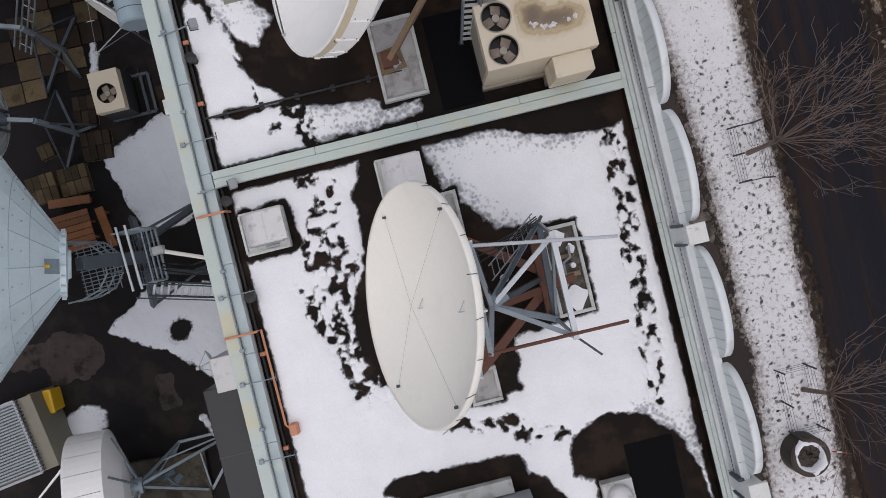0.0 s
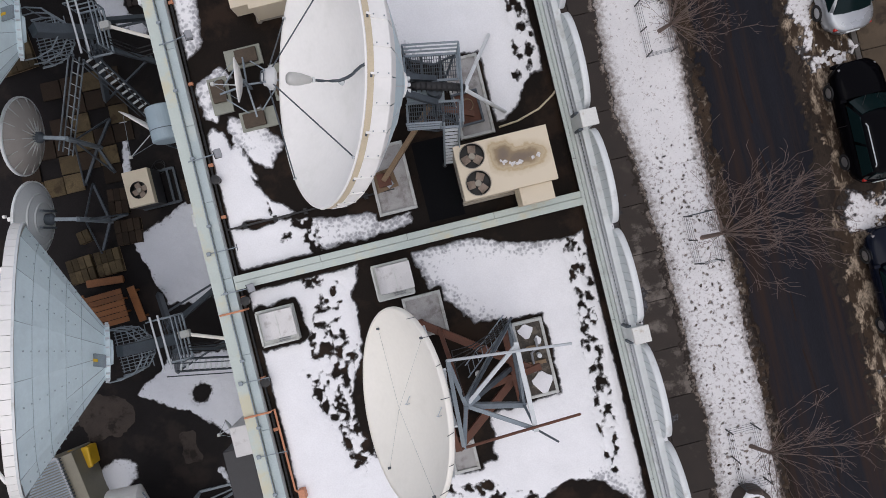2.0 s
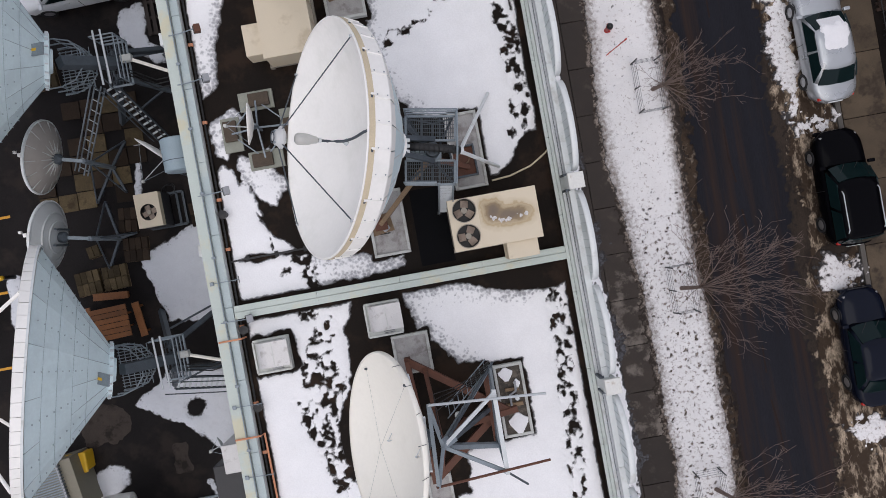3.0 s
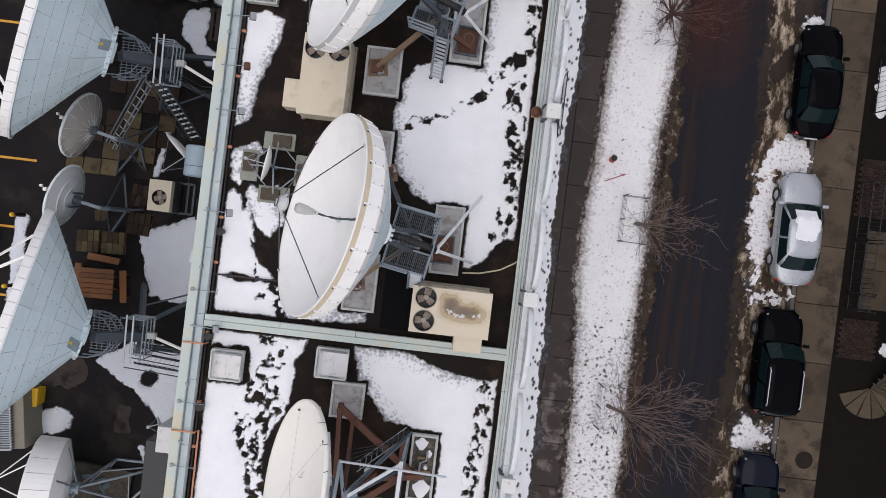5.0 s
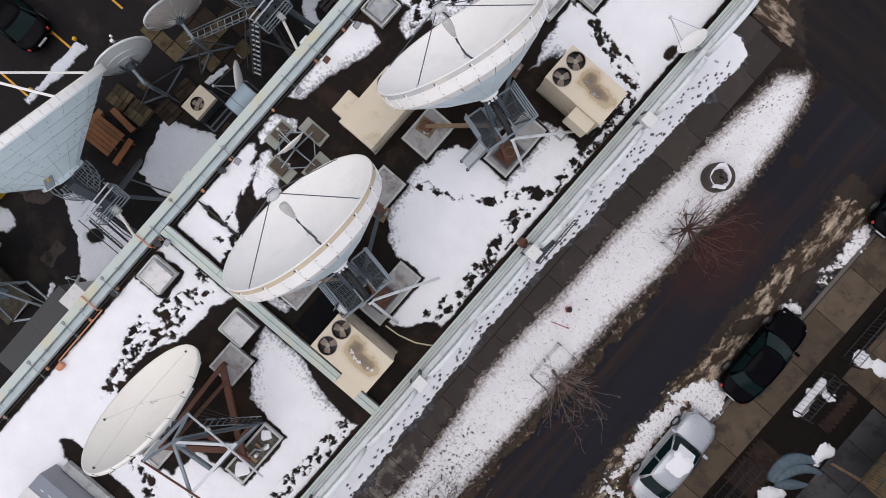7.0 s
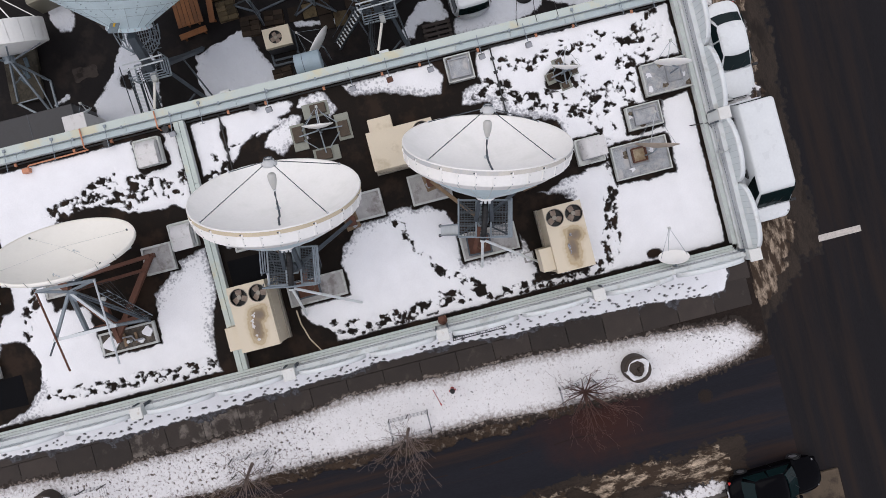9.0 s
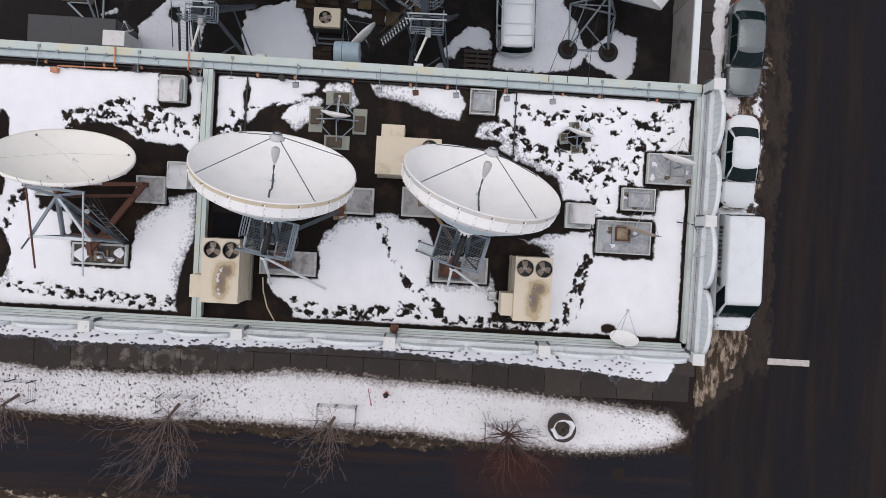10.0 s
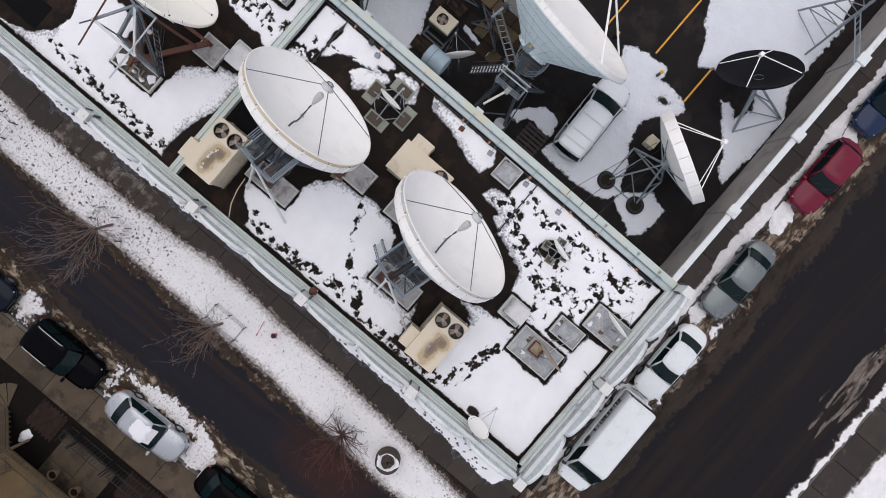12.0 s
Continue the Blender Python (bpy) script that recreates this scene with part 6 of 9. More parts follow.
yard_dish((-6.53, -0.53, 6.2), 166.6, 26.5, 3.85, -2.32, "giant pale blue satellite dish seen from behind beside a walkway", (-4.75, -1.2, 3.4), ((-3.3, -2.1, 3.1), (-1.75, -2.75, 1.0)), [(-1.3, 0.7), (-1.3, -2.3), (-4.6, -2.6), (-4.6, 0.4)])
yard_dish((-6.655, 9.393, 6.355), 170.2, 28.5, 3.83, -2.36, "giant pale blue satellite dish seen from behind over slabs", (-4.8, 9.2, 3.4), ((-3.68, 8.55, 3.1), (-3.05, 6.85, 0.2)), [(-1.3, 10.4), (-1.3, 8.2), (-4.7, 7.9), (-4.7, 10.6)], ((-3.98, 8.6, 3.1), (-6.0, 6.03, 1.3)))


def ribbed_dish(C, az, el, R, feet, label, plain=False):
    """A mid-sized dish seen from behind, on a post with splayed feet."""
    M = dish_frame(C, az, el)
    hub = M @ Vector((0, 0, -0.85))
    top = root("satellite_dish", pose(hub.x + 0.4, hub.y, 0.06), label, "satellite dish", "small dishes in the yard")
    prof = [(0.12, -0.42)] + [(R * k / 8, -0.42 + 0.4 * (k / 8) ** 2) for k in range(1, 9)] + [(R, -0.02), (R + 0.02, 0.02), (R - 0.03, 0.02), (0.001, -0.38)]
    refl = placed("reflector", moved(spin(prof, 48), M), DISH_RIBBED if not plain else DISH_GREY, top, smooth=True)
    placed("rim", moved(spin([(R - 0.02, -0.06), (R + 0.03, -0.05), (R + 0.03, 0.03), (R - 0.02, 0.03)], 48), M), CAP_WHITE, refl)
    if plain:
        for r in (0.45, 0.68):
            z = -0.42 + 0.4 * r * r - 0.01
            placed("ring", moved(spin([(R * r - 0.02, z - 0.03), (R * r + 0.02, z - 0.03), (R * r + 0.03, z + 0.03)], 40), M), DISH_GREY, refl)
        for x in (-0.28, 0.28):
            placed("back_bar", moved(beams([((x, -0.45, -0.48), (x, 0.45, -0.48))], 0.07, 0.1), M), STEEL_DARK, top)
    else:
        for k in range(14):
            a = 2 * math.pi * k / 14
            placed("rib", moved(beams([((math.cos(a) * R * 0.98, math.sin(a) * R * 0.98, -0.06), (math.cos(a) * 0.15, math.sin(a) * 0.15, -0.48))], 0.025, 0.05), M), CONC_LIGHT, refl)
    placed("hub", moved(spin([(0.18, -0.38), (0.2, -0.6), (0.1, -0.7), (0.001, -0.7)], 16), M), STEEL_DARK, top)
    post = Vector((hub.x + 0.45, hub.y - 0.1, 0.1))
    head = Vector((post.x, post.y, C[2] - 0.25))
    placed("arm", beams([(M @ Vector((0, 0, -0.6)), head)], 0.12, 0.16), STEEL, top)
    placed("post", rods([(post, head)], 0.09, 10), STEEL, top)
    for x, y in feet:
        placed("foot_beam", beams([((post.x, post.y, 0.35), (x, y, 0.2))], 0.09, 0.09), STEEL_DARK, top)
        placed("brace", rods([(head - Vector((0, 0, 0.5)), (x, y, 0.25))], 0.035, 6), STEEL_DARK, top)
    tip = M @ Vector((0, 0, 0.75))
    for k in range(3):
        a = 2 * math.pi * k / 3 + 0.5
        placed("feed_strut", rods([(tip, M @ Vector((math.cos(a) * R, math.sin(a) * R, 0)))], 0.012, 6), STEEL_DARK, top)
    placed("feed", cube(-0.07, -0.07, -0.1, 0.07, 0.07, 0.1, 0.02, Matrix.Translation(tip)), DISH_WHITE, top)
    placed("feed_cap", cube(-0.05, -0.05, -0.05, 0.05, 0.05, 0.07, 0.02, Matrix.Translation(tip + Vector((-0.15, 0.12, 0.05)))), DISH_WHITE, top)


DISH_RIBBED = mat("beige-grey ribbed dish", (0.36, 0.33, 0.30), 0.7, var=0.1, scale=3)
DISH_GREY = mat("pale grey dish", (0.46, 0.48, 0.48), 0.6, var=0.07, scale=2)
ribbed_dish((-6.59, 6.58, 2.79), 163.9, 2.6, 1.30, [(-4.7, 7.2), (-5.0, 5.2), (-6.2, 5.0)], "beige ribbed satellite dish seen from behind over slabs")
ribbed_dish((-6.83, 3.78, 2.96), 166.2, 1.7, 1.25, [(-4.9, 3.6), (-6.2, 2.4), (-5.9, 5.0)], "pale grey satellite dish seen from behind on a tripod post", True)


def drum_dish(C, az, el, R, feet, label, tyres=(), front=None, band=0.55, focus=0.75):
    """A dish with a deep white rim on a lattice of blue-grey struts."""
    M = dish_frame(C, az, el)
    b = M @ Vector((0, 0, -1.6))
    top = root("satellite_dish", pose(b.x, b.y, 0.06), label, "satellite dish")
    placed("reflector", moved(bowl(R, 0.5), M), front or DISH_WHITE, top, smooth=True)
    n = 20
    for k in range(n):
        placed("rim_panel", moved(spin([(R + 0.01, 0.02), (R + 0.02, -0.04), (R - 0.02, -band), (R - 0.06, -band - 0.02)], 3, 2 * math.pi * k / n + 0.003, 2 * math.pi * (k + 1) / n - 0.003), M), front or DISH_WHITE, top)
    placed("back_skin", moved(spin([(R - 0.04, -band), (R * 0.5, -band - 0.35), (0.001, -band - 0.45)], 32), M), DISH_WHITE if not front else STEEL_DARK, top)
    hub = M @ Vector((0, 0, -band - 0.6))
    placed("hub", moved(spin([(0.25, -band - 0.35), (0.25, -band - 0.75), (0.001, -band - 0.75)], 14), M), STEEL, top)
    for k in range(6):
        a = 2 * math.pi * k / 6
        placed("back_strut", moved(beams([((math.cos(a) * R * 0.85, math.sin(a) * R * 0.85, -band - 0.1), (0, 0, -band - 0.7))], 0.06), M), STEEL, top)
    for i, (x, y) in enumerate(feet):
        placed("leg", beams([(hub, (x, y, 0.12))], 0.09), STEEL, top)
        x2, y2 = feet[(i + 1) % len(feet)]
        placed("foot_beam", beams([((x, y, 0.14), (x2, y2, 0.14))], 0.09), STEEL, top)
        placed("brace", beams([(hub.lerp(Vector((x, y, 0.12)), 0.55), (x2, y2, 0.15))], 0.05), STEEL, top)
    tip = M @ Vector((0, 0, R * focus))
    for k in range(4):
        a = 2 * math.pi * (k + 0.5) / 4
        placed("feed_strut", rods([(tip, M @ Vector((math.cos(a) * R * 0.98, math.sin(a) * R * 0.98, 0.02)))], 0.028, 6), DISH_WHITE, top)
    placed("feed", cube(-0.12, -0.1, -0.16, 0.12, 0.1, 0.16, 0.02, Matrix.Translation(tip)), DISH_WHITE, top)
    return top


def tyre_weight(x, y):
    top = root("weight", pose(x, y, 0.06), "old tyre filled with concrete as a weight", "weight", "tyre weights")
    part("tyre", spin([(0.3, 0.0), (0.46, 0.04), (0.5, 0.14), (0.46, 0.26), (0.34, 0.3), (0.3, 0.24)], 28), TYRE, top, smooth=True)
    part("concrete_fill", spin([(0.32, 0.0), (0.32, 0.24), (0.001, 0.26)], 24), EARTH, top)


drum_dish((-6.15, 18.15, 3.3), 151, 19, 2.4, [(-3.35, 16.3), (-3.3, 18.35), (-5.2, 18.6), (-5.6, 16.3)], "white deep-rimmed satellite dish on a blue-grey strut frame")
tyre_weight(-3.3, 16.28)
tyre_weight(-3.28, 18.34)
drum_dish((-11.79, 18.08, 3.2), 234.2, 38.4, 2.0, [(-9.75, 19.8), (-12.0, 21.35), (-12.1, 19.4)], "black mesh satellite dish on a blue-grey tripod by the wall", (), DISH_DARK, 0.10, 0.37)
drum_dish((-7.1, -7.7, 2.6), 176, 17, 1.9, [(-2.6, -7.2), (-4.2, -9.0), (-5.6, -8.2), (-4.9, -7.2)], "white deep-rimmed satellite dish on a lattice beside the wall", (), None, 1.0)

# ---- rooftop units ----
def pond_stain(name, seed):
    """Beige paint with a rimmed brown stain where a shallow pond has dried."""
    m = bpy.data.materials.new(name)
    m.use_nodes = True
    n, l = m.node_tree.nodes, m.node_tree.links
    b = n["Principled BSDF"]
    tc = n.new("ShaderNodeTexCoord")

    def noise(scale, detail):
        no = n.new("ShaderNodeTexNoise")
        no.noise_dimensions = "4D"
        no.inputs["W"].default_value = seed * 3.7
        no.inputs["Scale"].default_value, no.inputs["Detail"].default_value = scale, detail
        l.new(tc.outputs["Object"], no.inputs["Vector"])
        return no.outputs["Fac"]

    def reach(cx, cy, sx, sy):
        a = n.new("ShaderNodeVectorMath")
        a.operation = "SUBTRACT"
        a.inputs[1].default_value = (cx, cy, 0)
        l.new(tc.outputs["Object"], a.inputs[0])
        c = n.new("ShaderNodeVectorMath")
        c.operation = "MULTIPLY"
        c.inputs[1].default_value = (1 / sx, 1 / sy, 0)
        l.new(a.outputs[0], c.inputs[0])
        d = n.new("ShaderNodeVectorMath")
        d.operation = "LENGTH"
        l.new(c.outputs[0], d.inputs[0])
        return d.outputs["Value"]

    def calc(op, a, c, third=None):
        ma = n.new("ShaderNodeMath")
        ma.operation = op
        for k, v in enumerate((a, c, third)):
            if v is None:
                continue
            if isinstance(v, float):
                ma.inputs[k].default_value = v
            else:
                l.new(v, ma.inputs[k])
        return ma.outputs[0]

    d = calc("SMOOTH_MIN", reach(1.78, 0.82, 0.62, 0.27), reach(1.28, 0.98, 0.30, 0.34), 0.3)
    d = calc("MULTIPLY_ADD", noise(2.2, 2), 1.1, d)
    d = calc("MULTIPLY_ADD", noise(9.0, 5), 0.5, d)
    ramp = n.new("ShaderNodeValToRGB")
    cr = ramp.color_ramp
    stops = ((0.0, (0.13, 0.10, 0.08)), (0.42, (0.17, 0.125, 0.085)), (0.55, (0.25, 0.18, 0.10)), (0.60, (0.36, 0.28, 0.17)), (0.66, (0.45, 0.36, 0.23)), (0.70, (0.41, 0.31, 0.18)), (0.76, (0.54, 0.455, 0.32)), (0.92, (0.62, 0.54, 0.41)))
    while len(cr.elements) < len(stops):
        cr.elements.new(0.5)
    for el, (at, col) in zip(cr.elements, stops):
        el.position, el.color = at, (*col, 1)
    l.new(calc("MULTIPLY", d, 0.36), ramp.inputs["Fac"])
    l.new(ramp.outputs["Color"], b.inputs["Base Color"])
    b.inputs["Roughness"].default_value = 0.5
    return m


def ac_unit(m, label, stain_seed=1, stained=True):
    """A beige rooftop unit with two fans at one end, a side box and a rust pond on its lid."""
    top = root("air_conditioner", m, label, "air conditioner", "beige rooftop units")
    L, W, z0, z1 = 2.62, 1.52, 0.3, 2.0
    fans = [(0.46, 0.4), (0.46, 1.16)]
    r = 0.34
    part("frame", beams([((0, 0, 0.15), (L, 0, 0.15)), ((0, W, 0.15), (L, W, 0.15)), ((0.1, 0, 0.15), (0.1, W, 0.15)), ((L - 0.1, 0, 0.15), (L - 0.1, W, 0.15)), ((1.3, 0, 0.15), (1.3, W, 0.15))], 0.12, 0.3), BEIGE_DARK, top)
    part("body", cube(0.02, 0.02, z0, L - 0.02, W - 0.02, z1 - 0.3, 0.01), BEIGE, top)
    # lid with two round openings
    bm = bmesh.new()
    segs = 28
    ob = [bm.verts.new((x, y, z1)) for x, y in ((0, 0), (L, 0), (L, W), (0, W))]
    lid_e = [bm.edges.new((ob[k], ob[(k + 1) % 4])) for k in range(4)]
    rings = []
    for fx, fy in fans:
        ring = [bm.verts.new((fx + r * math.cos(2 * math.pi * k / segs), fy + r * math.sin(2 * math.pi * k / segs), z1)) for k in range(segs)]
        lid_e += [bm.edges.new((ring[k], ring[(k + 1) % segs])) for k in range(segs)]
        rings.append(ring)
    bmesh.ops.triangle_fill(bm, use_beauty=True, edges=lid_e)
    for fx, fy in fans:
        for f in [f for f in bm.faces if math.hypot(f.calc_center_median().x - fx, f.calc_center_median().y - fy) < r * 0.97 and all(abs(math.hypot(v.co.x - fx, v.co.y - fy) - r) < 1e-4 for v in f.verts)]:
            bm.faces.remove(f)
    lo = [bm.verts.new((x, y, z1 - 0.32)) for x, y in ((0, 0), (L, 0), (L, W), (0, W))]
    for k in range(4):
        bm.faces.new((ob[k], ob[(k + 1) % 4], lo[(k + 1) % 4], lo[k]))
    for ring in rings:
        low = [bm.verts.new((v.co.x, v.co.y, z1 - 0.28)) for v in ring]
        for k in range(segs):
            bm.faces.new((ring[k], low[k], low[(k + 1) % segs], ring[(k + 1) % segs]))
    bmesh.ops.recalc_face_normals(bm, faces=bm.faces[:])
    part("lid", bm, BEIGE, top)
    for fx, fy in fans:
        at = Matrix.Translation((fx, fy, 0))
        f = part("fan", moved(spin([(0.001, z1 - 0.08), (0.09, z1 - 0.08), (0.09, z1 - 0.2), (0.001, z1 - 0.2)], 14), at), BEIGE_DARK, top)
        part("fan_well", moved(spin([(r - 0.005, z1 - 0.02), (r - 0.005, z1 - 0.29), (0.001, z1 - 0.29)], 28), at), BLACK, f)
        part("fan_ring", moved(spin([(r - 0.004, z1 + 0.004), (r + 0.02, z1 + 0.004), (r + 0.02, z1 + 0.02), (r - 0.004, z1 + 0.02)], 28), at), BEIGE_DARK, f)
        for k in range(3):
            a = math.pi * 2 / 3 * k + 0.5 + fx + 0.4 * fy
            bl = bmesh.new()
            pts = [(0.08, -0.11, -0.01), (0.29, -0.13, -0.04), (0.30, 0.11, 0.03), (0.09, 0.10, 0.03)]
            up = [bl.verts.new(p) for p in pts]
            dn = [bl.verts.new((x, y, z - 0.012)) for x, y, z in pts]
            bl.faces.new(up)
            bl.faces.new(dn[::-1])
            for j in range(4):
                bl.faces.new((up[j], dn[j], dn[(j + 1) % 4], up[(j + 1) % 4]))
            moved(bl, Matrix.Translation((fx, fy, z1 - 0.13)) @ Matrix.Rotation(a, 4, "Z"))
            part("blade", bl, FAN, f)
    part("side_box", cube(1.52, -0.5, 0.75, 2.45, 0.0, z1 - 0.15, 0.015), BEIGE, top, "beige duct box")
    part("box_stand", cube(1.6, -0.3, 0.0, 1.75, -0.05, 0.75), BEIGE_DARK, top)
    for x in (0.5, 1.1, 1.7):
        part("panel", cube(x, W - 0.012, 0.45, x + 0.5, W + 0.004, z1 - 0.42, 0.004), BEIGE, top)
    part("grille", cube(0.012, 0.15, 0.45, -0.004, W - 0.15, z1 - 0.42), BEIGE_DARK, top)
    if stained:
        part("lid_plate", cube(0.86, 0.05, z1 - 0.004, L - 0.03, W - 0.05, z1 + 0.006, 0.003), pond_stain("rust pond stain", stain_seed), top, "beige lid plate with a brown dried pond stain")

        def ice(X, Y):
            return d_line(X, Y, [(1.2, 0.84), (1.5, 0.68), (1.9, 0.70), (2.25, 0.76)], -0.035) + 0.08 * fbm(X, Y, 0.09, 56 + stain_seed, 4)

        film = field("ice", 0.9, 0.45, 2.5, 1.1, z1 + 0.008, 0.0125, 0.008, ice, SLUSH_GREY if stain_seed == 4 else ICE, 0.05, 0.0, 0.3, 3)
        film.parent = top
    return top


ac_unit(pose(7.09, 0.74, ROOF_Z), "beige rooftop unit with two fans beside the low cross wall", 1)
ac_unit(pose(7.14, 13.47, ROOF_Z), "beige rooftop unit with two fans amid melted snow", 4)
ac_unit(pose(2.48, 10.18, ROOF_Z, 0, 0, -90) @ Matrix.Diagonal((1.03, 1.03, 0.66, 1)), "clean beige rooftop unit partly under a white dish", 2, False)


VENT_PALE = mat("pale vent sheet", (0.55, 0.57, 0.54), 0.5, var=0.08, scale=3, fine=25, bump=0.05, stain=(0.42, 0.42, 0.39), stain_amt=0.3, stain_scale=2.0)
HOOD = mat("pale galvanised sheet", (0.60, 0.59, 0.585), 0.45, 0.15, var=0.08, scale=2, stain=(0.42, 0.40, 0.39), stain_amt=0.16, stain_scale=3.5)


def hood_vent(m, label):
    """A roof vent: kerbed base with a curved sheet-metal hood set towards one corner."""
    top = root("roof_vent", m, label, "roof vent", "sheet-metal roof vents")
    part("base", cube(-0.56, -0.54, 0, 0.56, 0.54, 0.3, 0.015), VENT_PALE, top)
    for a, b in (((-0.54, -0.52), (0.54, -0.52)), ((-0.54, 0.52), (0.54, 0.52)), ((-0.54, -0.5), (-0.54, 0.5)), ((0.54, -0.5), (0.54, 0.5))):
        part("kerb", beams([((*a, 0.32), (*b, 0.32))], 0.06, 0.06), VENT_PALE, top)
    part("throat", cube(-0.40, -0.36, 0.3, 0.44, 0.46, 0.5, 0.01), GREY_METAL, top)
    prof = [(-0.44 + 0.42 * (1 - math.cos(math.pi / 2 * k / 8)), 0.40 + 0.36 * math.sin(math.pi / 2 * k / 8)) for k in range(9)] + [(0.62, 0.76)]
    rings = []
    for y in (-0.33, 0.47):
        rings.append([(x, y, z) for x, z in prof] + [(0.62, y, 0.735)] + [(x + 0.02, y, z - 0.025) for x, z in prof[-2::-1]])
    hood = part("hood", loft(rings), HOOD, top, "curved pale metal hood")
    for y in (-0.335, 0.46):
        part("end_sheet", prism([(x, z) for x, z in prof[:-1]] + [(0.5, 0.75), (0.5, 0.42)], 0, 0.012), HOOD, top).matrix_world = m @ pose(0, y + 0.012, 0, 90)
    part("seam", cube(0.12, -0.335, 0.758, 0.14, 0.475, 0.768), VENT_PALE, hood)
    for y in (-0.4, -0.46):
        part("bracket", cube(-0.05, y - 0.01, 0.3, 0.3, y + 0.01, 0.36, 0.004), GREY_METAL, top)
    return top


hood_vent(pose(0.83, -1.45, ROOF_Z, 0, 0, 0), "pale curved-hood roof vent ringed by bare roof")
hood_vent(pose(4.5, -0.95, ROOF_Z, 0, 0, 0), "pale curved-hood roof vent beside the low cross wall")
hood_vent(pose(5.28, 16.25, ROOF_Z, 0, 0, 90), "rust-streaked roof vent on trodden snow")


GREY_DIRTY = mat("dirty grey tray", (0.33, 0.345, 0.36), 0.55, var=0.4, scale=3, fine=25, bump=0.2, stain=(0.46, 0.45, 0.44), stain_amt=0.42, stain_scale=3.2)
TRAY_MUCK = mat("brown muck in a tray", (0.10, 0.075, 0.05), 0.7, var=0.5, scale=6, fine=25, bump=0.3, stain=(0.26, 0.22, 0.16), stain_amt=0.4, stain_scale=5.0)


def tray(x0, y0, x1, y1, h, label, inset):
    """A thin-walled sheet tray with a mucky floor and a raised square collar; inset: the collar's place and half-size."""
    top = root("roof_tray", pose((x0 + x1) / 2, (y0 + y1) / 2, ROOF_Z), label, "tray", "sheet trays on the roof")
    w, l, e = (x1 - x0) / 2, (y1 - y0) / 2, 0.05
    part("floor", cube(-w + e, -l + e, 0, w - e, l - e, h - 0.13), GREY_DIRTY, top)
    for a, b, c, d in ((-w, -l, w, -l + e), (-w, l - e, w, l), (-w, -l + e, -w + e, l - e), (w - e, -l + e, w, l - e)):
        part("side", cube(a, b, 0, c, d, h, 0.008), VENT_PALE, top)
    cx, cy, cw, cl = inset
    for a, b, c, d in ((-cw, -cl, cw, -cl + 0.05), (-cw, cl - 0.05, cw, cl), (-cw, -cl + 0.05, -cw + 0.05, cl - 0.05), (cw - 0.05, -cl + 0.05, cw, cl - 0.05)):
        part("collar", cube(cx + a, cy + b, h - 0.13, cx + c, cy + d, h + 0.02, 0.006), GREY_METAL, top)
    part("collar_floor", cube(cx - cw + 0.05, cy - cl + 0.05, h - 0.13, cx + cw - 0.05, cy + cl - 0.05, h - 0.06), GREY_DIRTY, top)
    rng = random.Random(int(x0 * 100))
    for k in range(7):
        px_, py_ = rng.uniform(-w + 0.15, w - 0.15), rng.uniform(-l + 0.15, l - 0.15)
        blob = [(px_ + rng.uniform(0.05, 0.16) * math.cos(a), py_ + rng.uniform(0.05, 0.2) * math.sin(a)) for a in [2 * math.pi * q / 9 for q in range(9)]]
        part("muck", prism(blob, h - 0.13, h - 0.122), TRAY_MUCK if k % 3 else SNOW_SMOOTH, top)
    return top


tray(5.39, 17.1, 6.82, 19.45, 0.3, "weathered grey sheet tray holding a rusty socket", (-0.15, -0.1, 0.42, 0.42))
tray(3.95, 18.1, 4.93, 19.52, 0.35, "pale grey sheet tray among trodden snow", (0.0, 0.05, 0.34, 0.5))
tray(2.4, 19.13, 3.72, 21.15, 0.3, "blue-grey mucky sheet tray in the roof corner", (-0.1, 0.3, 0.38, 0.32))
tray(0.08, 11.3, 1.16, 12.42, 0.3, "pale sheet tray beside the green parapet", (0.0, 0.0, 0.4, 0.42))
rust = root("rusty_socket", pose(5.95, 18.2, ROOF_Z + 0.23), "square rusty steel socket on a grey tray", "socket")
part("socket_wall", beams([((-0.28, -0.28, 0.08), (0.28, -0.28, 0.08)), ((0.28, -0.28, 0.08), (0.28, 0.28, 0.08)), ((0.28, 0.28, 0.08), (-0.28, 0.28, 0.08)), ((-0.28, 0.28, 0.08), (-0.28, -0.28, 0.08))], 0.06, 0.14), RUSTY, rust)
part("socket_floor", cube(-0.26, -0.26, 0, 0.26, 0.26, 0.02), STAIN_BROWN, rust)


